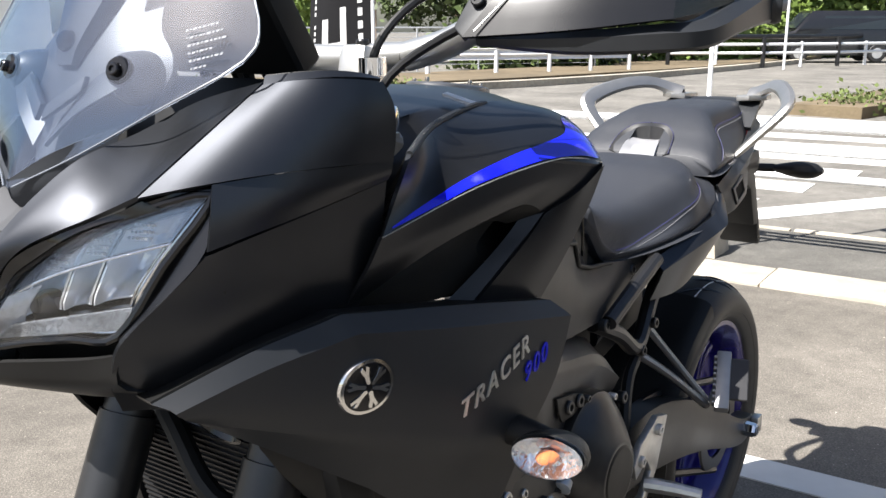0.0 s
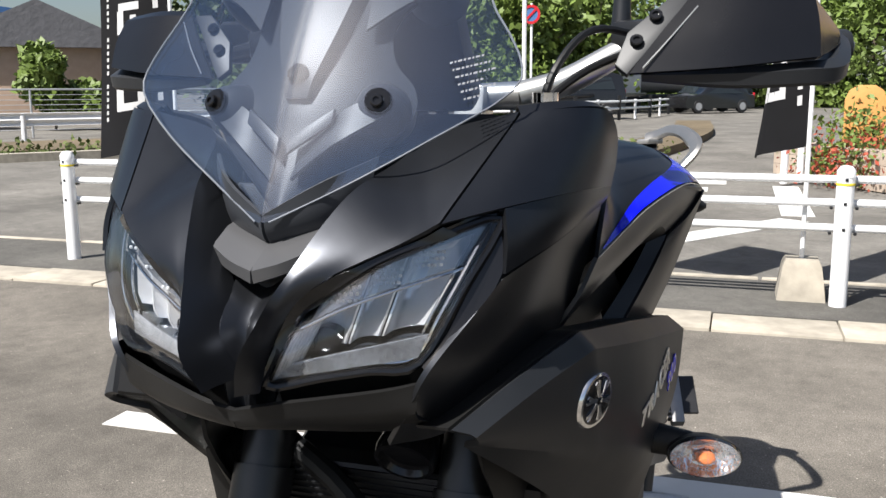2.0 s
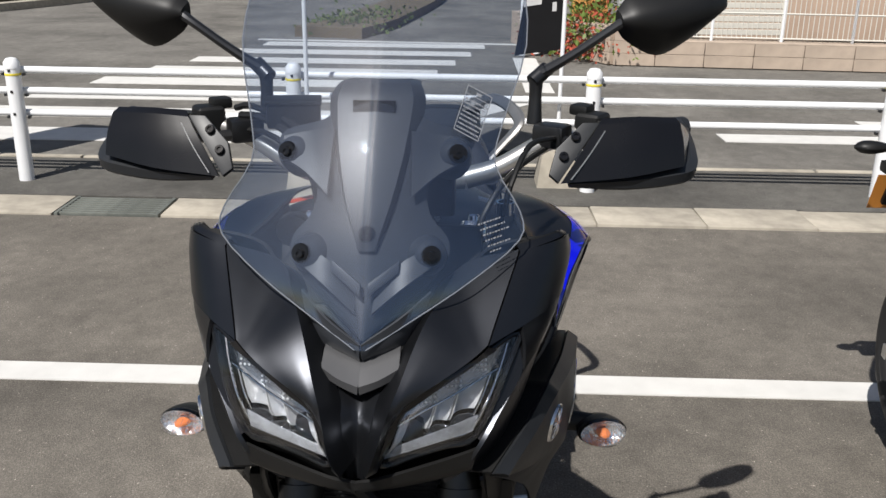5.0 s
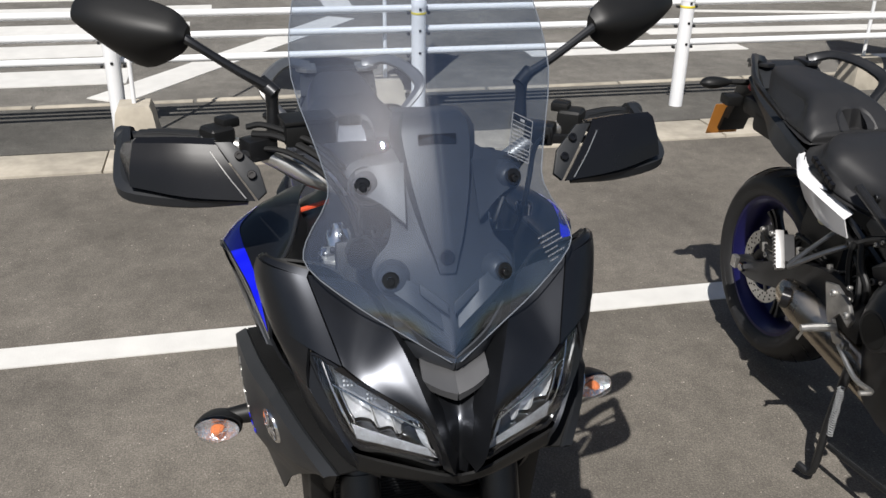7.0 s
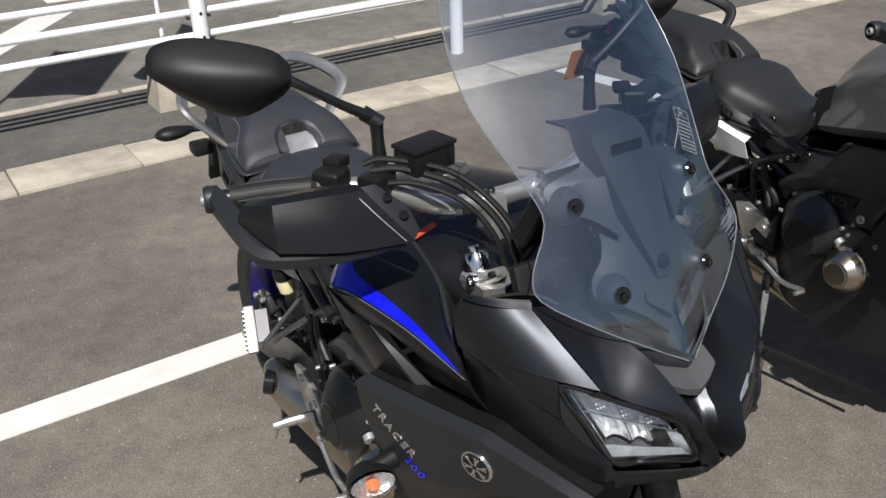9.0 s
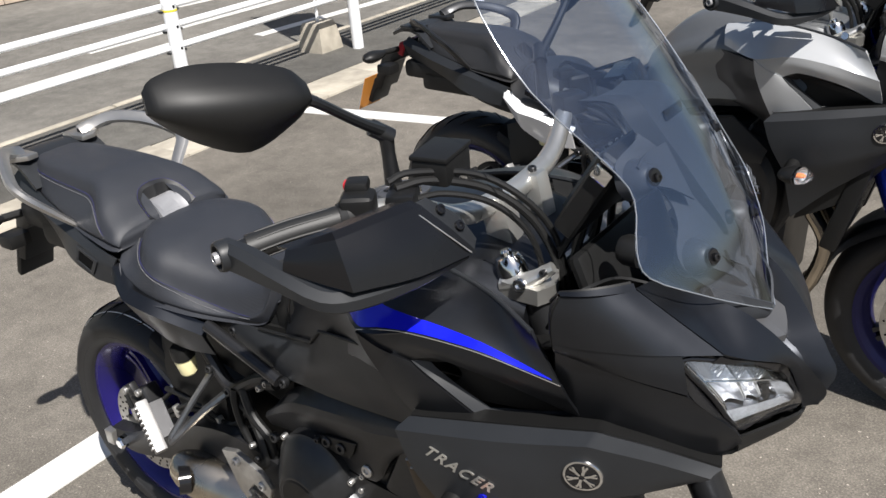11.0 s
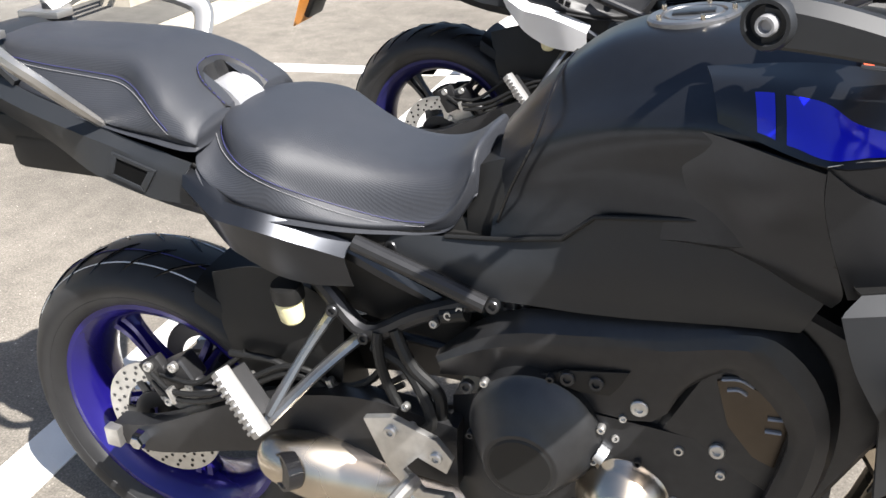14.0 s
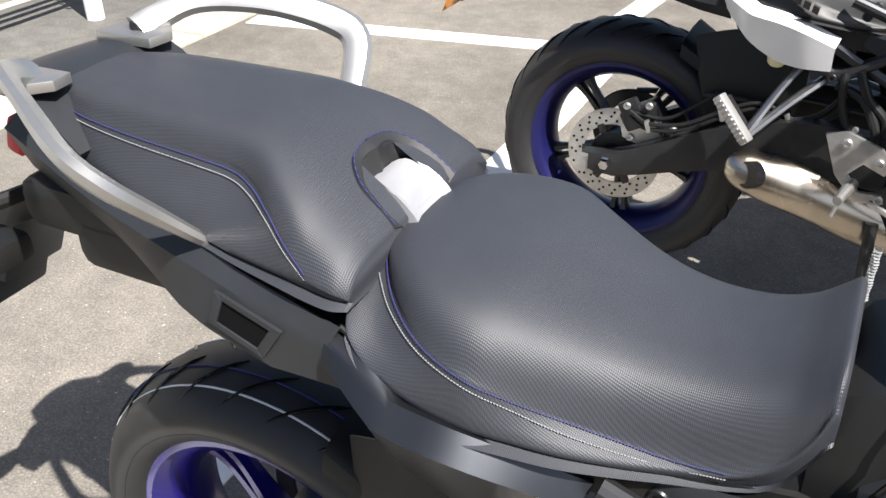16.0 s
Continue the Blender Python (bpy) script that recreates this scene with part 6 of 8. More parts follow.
for s in (-1, 1):
    for p, r in (((0.519, s * 0.112, 0.790), 0.010), ((0.674, s * 0.140, 0.740), 0.010), ((0.877, s * 0.156, 0.636), 0.0118), ((0.820, s * 0.157, 0.662), 0.0105), ((0.781, s * 0.153, 0.658), 0.0105), ((1.050, s * 0.180, 0.520), 0.0125), ((0.642, s * 0.160, 0.617), 0.010), ((0.42, s * 0.118, 0.672), 0.010), ((0.468, s * 0.118, 0.634), 0.010)):
        screw(bike, p, r, (0, s, 0.1), METAL_BLACK if r < 0.0115 else ALU)
    # pillion footrest hanger
    hang = part("footrest_hanger", join(tube([(0.418, s * 0.095, 0.672), (0.375, s * 0.135, 0.600), (0.330, s * 0.188, 0.512)], [0.013, 0.010, 0.012], 8, flat=0.65), tube([(0.466, s * 0.092, 0.634), (0.40, s * 0.140, 0.575), (0.330, s * 0.190, 0.502)], [0.013, 0.012, 0.013], 8, flat=0.65)), HANGER, bike, "satin grey forked footrest hanger")
    for q in ((0.418, 0.106, 0.674), (0.466, 0.103, 0.636)):
        screw(hang, (q[0], s * q[1], q[2]), 0.012, (-0.2, s, 0.4), METAL_BLACK)
    a, c = Vector((0.258, s * 0.196, 0.582)), Vector((0.338, s * 0.222, 0.500))
    turn = Matrix.Translation((a + c) / 2) @ (c - a).to_track_quat("Z", "Y").to_matrix().to_4x4()
    peg = part("footrest", moved(box(0, 0, 0, 0.026, 0.022, (c - a).length, 0.004, 2), turn), PEG, hang, "folded aluminium pillion footrest")
    part("peg_plate", moved(box(0.028, -0.004, -0.008, 0.035, 0.006, 0.085, 0.002, 1), turn), SATIN_BLACK, peg, "black toothed footrest rubber")
    for k in range(9):
        part("tooth", moved(box(-0.014, 0, -0.046 + 0.0115 * k, 0.008, 0.018, 0.006, 0.0015, 1), turn), PEG, peg)
    part("subframe_tube", tube([(0.66, s * 0.115, 0.735), (0.56, s * 0.112, 0.690), (0.47, s * 0.108, 0.640), (0.40, s * 0.10, 0.70), (0.30, s * 0.09, 0.80)], 0.014, 10), SATIN_BLACK, bike)
    part("subframe_brace", tube([(0.48, s * 0.112, 0.62), (0.54, s * 0.125, 0.60), (0.58, s * 0.14, 0.53), (0.56, s * 0.14, 0.50)], 0.010, 8), PLASTIC, bike)
    plate = part("rearset_plate", join(slab([(0.485, s * 0.165, 0.535), (0.53, s * 0.166, 0.548), (0.60, s * 0.168, 0.525), (0.625, s * 0.168, 0.495), (0.615, s * 0.168, 0.468), (0.57, s * 0.166, 0.485), (0.545, s * 0.165, 0.455), (0.575, s * 0.165, 0.42), (0.62, s * 0.166, 0.425), (0.628, s * 0.166, 0.405), (0.57, s * 0.165, 0.395), (0.52, s * 0.165, 0.45)], (0, s * 0.012, 0), bevel=0.002)), ALU, bike, "silver footrest plate")
    for q in ((0.60, 0.495), (0.615, 0.415), (0.53, 0.525)):
        screw(plate, (q[0], s * 0.180, q[1]), 0.010, (0, s, 0), ALU)
    part("rider_footrest", tube([(0.56, s * 0.172, 0.435), (0.55, s * 0.215, 0.435), (0.54, s * 0.262, 0.432)], [0.013, 0.012, 0.010], 10), ALU, plate, "aluminium rider footrest")
    part("feeler", tube([(0.545, s * 0.255, 0.430), (0.535, s * 0.262, 0.395)], 0.004, 8, smooth=False), ALU, plate)
    part("foot_lever", tube([(0.60, s * 0.18, 0.405), (0.70, s * 0.19, 0.370), (0.78, s * 0.20, 0.385), (0.78, s * 0.235, 0.385)], 0.007, 8), ALU, plate, "aluminium foot lever")
for pts, r in (((( 0.493, 0.120, 0.650), (0.493, 0.125, 0.631), (0.500, 0.128, 0.587), (0.520, 0.128, 0.536), (0.548, 0.128, 0.502)), 0.0085), (((0.520, 0.120, 0.660), (0.532, 0.125, 0.634), (0.551, 0.128, 0.603), (0.587, 0.128, 0.568), (0.591, 0.128, 0.522)), 0.0100), (((0.213, 0.100, 0.541), (0.300, 0.104, 0.546), (0.380, 0.104, 0.515), (0.459, 0.102, 0.541), (0.502, 0.100, 0.597)), 0.0065), (((0.058, 0.100, 0.463), (0.132, 0.104, 0.464), (0.189, 0.104, 0.503), (0.243, 0.100, 0.550)), 0.0050)):
    part("hose", tube([(x, -y, z) for x, y, z in pts], r, 10), PLASTIC, bike, "black rubber hose")
for q in ((0.550, 0.140, 0.512), (0.538, 0.138, 0.540), (0.607, 0.128, 0.706), (0.624, 0.126, 0.716), (0.586, 0.130, 0.690)):
    screw(bike, (q[0], -q[1], q[2]), 0.0065, (-0.1, -1, 0.2), ALU)
part("connector", tube([(0.596, -0.122, 0.700), (0.632, -0.124, 0.712)], 0.012, 12, smooth=False), PLASTIC, bike, "ribbed black cable connector")
part("battery_box", box(0.50, 0, 0.715, 0.26, 0.15, 0.16, 0.012, 2, (0, 12, 0)), PLASTIC, bike, "black battery box under the seat")
part("brake_reservoir", moved(lathe([(0, 0.032), (0.020, 0.032), (0.022, 0.028), (0.022, 0.012), (0.0225, 0.010), (0.019, -0.022), (0.014, -0.028), (0, -0.028)], 22, "Z"), Matrix.Translation((0.353, -0.125, 0.672)) @ pose(0, 0, 0, 8, 0, 0)), FLUID, bike, "translucent brake fluid reservoir")
part("reservoir_cap", moved(lathe([(0, 0.022), (0.023, 0.020), (0.025, 0.012), (0.025, -0.004), (0, -0.004)], 22, "Z"), Matrix.Translation((0.353, -0.127, 0.692)) @ pose(0, 0, 0, 8, 0, 0)), PLASTIC, bike)
part("shock_spring", tube([(0.60 + 0.10 * (k / 60), 0.035 * math.cos(k * 0.9), 0.56 + 0.16 * (k / 60) + 0.035 * math.sin(k * 0.9)) for k in range(60)], 0.006, 6, 1), RAIL_GREY, bike, "coil spring of the rear shock absorber")
part("side_stand", tube([(0.68, 0.15, 0.30), (0.66, 0.22, 0.15), (0.64, 0.29, 0.015)], [0.013, 0.012, 0.010], 10), METAL_BLACK, bike, "black side stand, folded out")
part("stand_foot", box(0.64, 0.295, 0.010, 0.06, 0.05, 0.014, 0.004), METAL_BLACK, bike)

# tail: grab rails, lamp, number plate holder, rear indicators
for s in (-1, 1):
    gr = part("grab_rail", tube([(0.075, s * 0.128, 0.928), (0.060, s * 0.168, 0.972), (0.046, s * 0.206, 1.015), (0.010, s * 0.208, 1.036), (-0.060, s * 0.178, 1.056), (-0.130, s * 0.140, 1.060), (-0.165, s * 0.105, 1.046), (-0.175, s * 0.078, 1.036)], [0.012, 0.016, 0.018, 0.018, 0.016, 0.016, 0.018, 0.020], 8, 5, flat=0.55), RAIL_SILVER, bike, "satin silver pillion grab rail")
    part("rail_foot", slab([(-0.225, s * 0.058, 1.022), (-0.218, s * 0.112, 1.024), (-0.160, s * 0.118, 1.026), (-0.132, s * 0.088, 1.026), (-0.140, s * 0.058, 1.024)], (0, 0, 0.012), bevel=0.002), RAIL_SILVER, gr)
    screw(gr, (-0.180, s * 0.084, 1.038), 0.010, (0, 0, 1), METAL_BLACK)
    ri = part("rear_indicator", moved(loft([[(r * math.cos(a), y, 0.7 * r * math.sin(a)) for a in (2 * math.pi * k / 16 for k in range(16))] for y, r in ((-0.04, 0.012), (-0.01, 0.022), (0.02, 0.028), (0.05, 0.024), (0.068, 0.008))], 3), Matrix.Translation((-0.30, s * 0.15, 0.86)) @ (Matrix.Identity(4) if s > 0 else Matrix.Rotation(math.pi, 4, "Z"))), PLASTIC, bike, "black rear indicator")
    part("stalk", tube([(-0.28, s * 0.04, 0.86), (-0.30, s * 0.11, 0.86)], 0.010, 10, smooth=False), PLASTIC, ri)
part("inner_frame", join(box(0.10, 0, 0.86, 0.50, 0.20, 0.08, 0.02), box(0.48, 0, 0.79, 0.30, 0.17, 0.10, 0.02)), PLASTIC, bike)
part("tail_lamp", box(-0.27, 0, 0.935, 0.03, 0.11, 0.05, 0.012, 3, (0, 20, 0)), RED, bike, "red tail lamp")
part("plate_holder", join(slab([(-0.22, -0.05, 0.90), (-0.36, -0.05, 0.83), (-0.42, -0.05, 0.70), (-0.38, -0.05, 0.70), (-0.33, -0.05, 0.80), (-0.20, -0.05, 0.86)], (0, 0.10, 0), bevel=0.004), box(-0.42, 0, 0.69, 0.02, 0.10, 0.10, 0.006, 2, (0, 25, 0)), box(-0.30, -0.095, 0.80, 0.06, 0.06, 0.035, 0.010, 2)), PLASTIC, bike, "black number plate holder without a plate")

# handlebar, grips, switches, levers, mirrors
part("top_clamp", loft([[(1.195 + dx - 0.035 * c, y, 1.055), (1.195 + dx + 0.04 * c, y, 1.055), (1.195 + dx + 0.04 * c, y, 1.078), (1.195 + dx - 0.035 * c, y, 1.078)] for y, c, dx in ((-0.142, 0.75, 0.006), (-0.108, 1.1, 0.004), (-0.06, 0.9, -0.01), (0, 1.1, -0.02), (0.06, 0.9, -0.01), (0.108, 1.1, 0.004), (0.142, 0.75, 0.006))], 3), SILVER, bike, "satin silver top fork clamp")
for s in (-1, 1):
    cap = part("fork_cap", moved(lathe([(0, 0.030), (0.007, 0.030), (0.009, 0.027), (0.009, 0.021), (0.017, 0.020), (0.020, 0.014), (0.022, 0.004), (0.022, -0.025), (0, -0.025)], 20, "Z"), Matrix.Translation((1.176, s * 0.115, 1.085)) @ pose(0, 0, 0, 0, -22, 0)), CHROME, bike, "bright fork cap with adjuster")
    lug = part("clamp_lug", join(tube([(1.172, s * 0.124, 1.066), (1.204, s * 0.126, 1.078), (1.232, s * 0.116, 1.096)], [0.019, 0.016, 0.010], 14, flat=0.8), tube([(1.226, s * 0.117, 1.092), (1.240, s * 0.112, 1.102)], [0.010, 0.008], 10)), SILVER, bike, "satin silver lug of the fork clamp")
    screw(lug, (1.204, s * 0.141, 1.080), 0.010, (0.1, s, 0.3), CHROME)
    screw(lug, (1.232, s * 0.126, 1.098), 0.005, (0.1, s, 0.3), METAL_BLACK)
    part("riser", box(1.12, s * 0.048, 1.115, 0.045, 0.036, 0.09, 0.008, 2, (0, -12, 0)), SILVER, bike, "silver handlebar riser")
    screw(bike, (1.115, s * 0.048, 1.162), 0.007, (0, 0, 1), METAL_BLACK)
bar = part("handlebar", join(tube([(1.105, -0.10, 1.150), (1.110, 0, 1.146), (1.105, 0.10, 1.150)], 0.016, 14), *[tube([(1.105, s * 0.10, 1.150), (1.098, s * 0.15, 1.165), (1.082, s * 0.215, 1.200), (1.060, s * 0.27, 1.212)], [0.016, 0.0155, 0.014, 0.0125], 14) for s in (-1, 1)]), SILVER, bike, "tapered silver handlebar")
for s in (-1, 1):
    grp = part("grip", tube([(1.050, s * 0.30, 1.213), (1.010, s * 0.36, 1.208), (0.982, s * 0.405, 1.201)], [0.0175, 0.0165, 0.0175], 16), GRIP, bar, "black rubber grip with lengthwise ridges")
    part("grip_collar", tube([(1.055, s * 0.292, 1.2135), (1.051, s * 0.299, 1.213), (1.046, s * 0.306, 1.2125)], [0.0215, 0.0230, 0.0195], 20, smooth=False), GRIP, grp, "thick rubber collar of the grip")
    for k in range(7):
        a = 2 * math.pi * k / 7
        off = Vector((0.82 * math.cos(a), s * 0.53 * math.cos(a), math.sin(a))) * 0.0168
        part("grip_ridge", tube([Vector((1.040, s * 0.315, 1.2115)) + off, Vector((1.010, s * 0.36, 1.208)) + off, Vector((0.988, s * 0.396, 1.2025)) + off], 0.0016, 6), GRIP, grp)
    part("switch_box", join(box(1.062, s * 0.285, 1.217, 0.045, 0.042, 0.052, 0.010, 3, (0, 0, s * -32)), box(1.050, s * 0.270, 1.245, 0.03, 0.03, 0.016, 0.005, 2, (0, 0, s * -32))), PLASTIC, bar, "black switch housing")
    if s < 0:
        part("kill_switch", box(1.040, s * 0.275, 1.246, 0.014, 0.018, 0.010, 0.004, 2, (0, 0, 32)), RED, bar, "red engine stop switch")
    part("lever_perch", box(1.085, s * 0.225, 1.212, 0.040, 0.05, 0.035, 0.008, 2, (0, 0, s * -28)), METAL_BLACK, bar)
    part("lever", tube([(1.105, s * 0.235, 1.208), (1.095, s * 0.29, 1.200), (1.060, s * 0.36, 1.192), (1.035, s * 0.405, 1.190)], [0.007, 0.0055, 0.005, 0.006], 8, flat=1.3), METAL_BLACK, bar, "black hand lever")
    part("bar_end", tube([(0.985, s * 0.40, 1.202), (0.972, s * 0.428, 1.201)], 0.0135, 16, smooth=False), METAL_BLACK, bar)
    # hand guard: outer shell, lower brace, inner bracket
    guard = thing("hand_guard", "", "")
    guard.parent = bike
    tagged(guard, "matt black hand guard bolted to the handlebar")
    put = (lambda b: b) if s > 0 else mirrored
    TOPL = [Vector(q) for q in ((1.147, 0.288, 1.246), (1.137, 0.340, 1.248), (1.119, 0.392, 1.244), (1.066, 0.410, 1.222))]
    LOWL = [Vector(q) for q in ((1.197, 0.232, 1.168), (1.180, 0.325, 1.174), (1.148, 0.402, 1.184), (1.064, 0.422, 1.200))]
    OUTW = [Vector(q) for q in ((0.75, 0.2, 0.6), (0.8, 0.2, 0.55), (0.7, 0.6, 0.4), (0.2, 0.95, 0.2))]
    GD = [[p.lerp(q, f) + o * b for p, q, o in zip(TOPL, LOWL, OUTW)] for f, b in ((0, 0), (0.12, 0.006), (0.55, 0.007), (1, 0.002))]
    part("shell", put(patch(GD, 3, 0.005, cols_at=(2,), rows_at=(1,))), GUARD, guard, "smooth satin black shell")
    part("shell_top", put(patch([GD[0], [(x - 0.030, y - 0.004, z - 0.006) for x, y, z in GD[0]]], 3, 0.004, cols_at=(2,))), GUARD, guard, "flat top edge of the shell")
    rings = []
    for x, y, nx, ny, zt, zv, zb, th in ((0.966, 0.440, -0.15, 0.98, 1.221, 1.214, 1.184, 0.018), (1.010, 0.441, 0.02, 1.0, 1.216, 1.207, 1.181, 0.022), (1.066, 0.440, 0.12, 0.99, 1.202, 1.193, 1.174, 0.024), (1.122, 0.432, 0.45, 0.89, 1.186, 1.178, 1.162, 0.026),
                                        (1.154, 0.400, 0.87, 0.50, 1.182, 1.174, 1.158, 0.026), (1.180, 0.325, 0.97, 0.22, 1.176, 1.170, 1.156, 0.024), (1.199, 0.245, 0.97, 0.2, 1.172, 1.169, 1.163, 0.012)):
        rings.append([(x - nx * th, y - ny * th, zt), (x - nx * th * 0.45, y - ny * th * 0.45, zt), (x, y, zv), (x - nx * 0.002, y - ny * 0.002, zb + 0.003), (x - nx * 0.005, y - ny * 0.005, zb), (x - nx * th, y - ny * th, zb + 0.004)])
    part("brace", put(loft(rings, 3)), TEXT_GREY, guard, "textured lower brace")
    part("brace_end", put(moved(lathe([(0, 0.002), (0.013, 0.002), (0.015, 0.009), (0.018, 0.009), (0.020, 0.004), (0.019, -0.012), (0, -0.012)], 24, "Y"), Matrix.Translation((0.970, 0.434, 1.202)) @ pose(0, 0, 0, 0, 0, 18))), TEXT_GREY, guard)
    part("end_bolt", put(moved(lathe([(0, -0.002), (0.004, -0.002), (0.005, 0.003), (0.0070, 0.003), (0.0080, 0.0), (0.0080, -0.006), (0, -0.006)], 18, "Y"), Matrix.Translation((0.968, 0.445, 1.202)) @ pose(0, 0, 0, 0, 0, 18))), BUCKLE, guard)
    part("bracket", put(slab([(1.197, 0.230, 1.170), (1.151, 0.286, 1.245), (1.153, 0.262, 1.245), (1.174, 0.226, 1.212), (1.192, 0.217, 1.180)], (-0.006, -0.001, -0.004), bevel=0.0015)), TEXT_GREY, guard, "grey inner bracket")
    part("silver_line", put(tube([(1.2035, 0.246, 1.176), (1.186, 0.270, 1.206), (1.164, 0.292, 1.236)], 0.0009, 6)), SILVER, guard)
    for p in ((1.166, 0.252, 1.228), (1.181, 0.236, 1.203)):
        screw(guard, (p[0], s * p[1], p[2]), 0.0066, (0.83, s * 0.1, 0.55), GLOSS, "bolt", 0.003)
    # mirror
    mir = thing("mirror", "", "")
    mir.parent = bike
    tagged(mir, "black rear-view mirror on a thin stalk")
    part("base", put(join(tube([(1.050, 0.200, 1.222), (1.047, 0.200, 1.262), (1.046, 0.200, 1.290)], [0.012, 0.0095, 0.011], 14), tube([(1.050, 0.194, 1.284), (1.036, 0.216, 1.302)], 0.0115, 14, smooth=False))), METAL_BLACK, mir)
    part("stalk", put(tube([(1.045, 0.200, 1.292), (1.043, 0.25, 1.322), (1.038, 0.312, 1.364), (1.025, 0.335, 1.376)], [0.009, 0.007, 0.007, 0.011], 10)), METAL_BLACK, mir)
    HD2 = []
    for u, h0, h1, d in ((0.0, -0.010, 0.014, 0.012), (0.12, -0.030, 0.030, 0.024), (0.42, -0.056, 0.038, 0.032), (0.72, -0.040, 0.040, 0.030), (0.93, -0.014, 0.032, 0.020), (1.0, -0.002, 0.020, 0.010)):
        c = Vector((1.042 - 0.080 * u, 0.315 + 0.168 * u, 1.372 + 0.020 * u))
        HD2.append([c + Vector((fx * d - 0.01, fx * d * 0.5, fz)) for fx, fz in ((-0.35, h0), (0.35, h0 * 0.85), (1.0, h0 * 0.3), (1.0, h1 * 0.3), (0.35, h1 * 0.85), (-0.35, h1))])
    part("shell", put(loft(HD2, 4, m=3)), PLASTIC, mir, "black mirror shell")
    GL = [[Vector((1.040 - 0.080 * u - 0.024, 0.315 + 0.168 * u - 0.010, 1.372 + 0.020 * u + v)) for v in (-0.040 * k, 0, 0.038 * k)] for u, k in ((0.10, 0.5), (0.4, 1.0), (0.7, 1.0), (0.92, 0.6))]
    part("glass", put(patch(GL, 3, 0.002)), MIRROR, mir, "mirror glass")
part("brake_fluid_box", box(1.095, -0.150, 1.238, 0.052, 0.076, 0.034, 0.005, 2, (0, 0, 10)), PLASTIC, bike, "black brake fluid box")
part("box_lid", box(1.095, -0.150, 1.258, 0.056, 0.080, 0.007, 0.003, 2, (0, 0, 10)), PLASTIC, bike)
for s, pts, r in ((-1, ((1.075, 0.240, 1.242), (1.090, 0.210, 1.247), (1.138, 0.135, 1.226), (1.184, 0.092, 1.184), (1.216, 0.066, 1.127), (1.232, 0.055, 1.045)), 0.0065), (-1, ((1.080, 0.232, 1.232), (1.105, 0.190, 1.232), (1.150, 0.128, 1.205), (1.192, 0.090, 1.158), (1.220, 0.072, 1.095), (1.228, 0.060, 1.03)), 0.0080),
                  (-1, ((1.095, 0.225, 1.215), (1.12, 0.18, 1.212), (1.160, 0.128, 1.185), (1.196, 0.094, 1.130), (1.21, 0.08, 1.05)), 0.006), (1, ((1.10, 0.232, 1.212), (1.17, 0.19, 1.215), (1.225, 0.165, 1.175), (1.235, 0.15, 1.12), (1.22, 0.12, 1.03)), 0.0055), (1, ((1.085, 0.225, 1.20), (1.14, 0.17, 1.17), (1.19, 0.13, 1.12), (1.20, 0.10, 1.02)), 0.006)):
    part("cable", tube([(x, s * y, z) for x, y, z in pts], r * 0.75, 8, 5), PLASTIC, bike, "black control cable")
part("hose_clip", moved(lathe([(0.010, -0.008), (0.013, -0.008), (0.013, 0.008), (0.010, 0.008), (0.010, -0.008)], 16, "Z"), Matrix.Translation((1.235, 0.158, 1.145))), CHROME, bike)
for k in range(6):
    part("wire", tube([(1.20 + 0.02 * (k % 3), -0.09 + 0.03 * k, 1.03), (1.22 + 0.015 * (k % 2), -0.07 + 0.028 * k, 1.09), (1.25, -0.05 + 0.02 * k, 1.15)], 0.006, 6), PLASTIC, bike)
part("inner_bulkhead", box(1.315, 0, 1.04, 0.02, 0.26, 0.20, 0.01, 2, (0, -22, 0)), PLASTIC, bike)
for s in (-1, 1):
    part("tank_warning_print", slab([(1.06, s * 0.12, 1.108), (1.065, s * 0.19, 1.092), (1.075, s * 0.19, 1.091), (1.07, s * 0.12, 1.107)], (0, 0, 0.003)), LABEL_RED if s < 0 else LABEL, bike, smooth=0)

# the frame stands a little askew on its stand: the rear sits further to the left
SKEW = 0.0306
for ob in bike.children_recursive:
    if ob.type == "MESH" and "skewed" not in ob.data:
        ob.data["skewed"] = 1
        base = ob.matrix_local.translation.copy()
        n = len(ob.data.vertices)
        co = np.empty(n * 3)
        ob.data.vertices.foreach_get("co", co)
        co = co.reshape(n, 3)
        if base.length < 1e-6:
            co[:, 1] += SKEW * (1.402 - co[:, 0])
        ob.data.vertices.foreach_set("co", co.ravel())


# ---- the second motorcycle: an older sister of the first ----
def repaint(root, table):
    """Gives a copied machine its own paints."""
    for o in root.children_recursive:
        if o.type == "MESH" and o.name.split(".")[0] in table:
            m = table[o.name.split(".")[0]]
            if m is None:
                bpy.data.objects.remove(o)
            else:
                o.material_slots[0].link = "OBJECT"
                o.material_slots[0].material = m


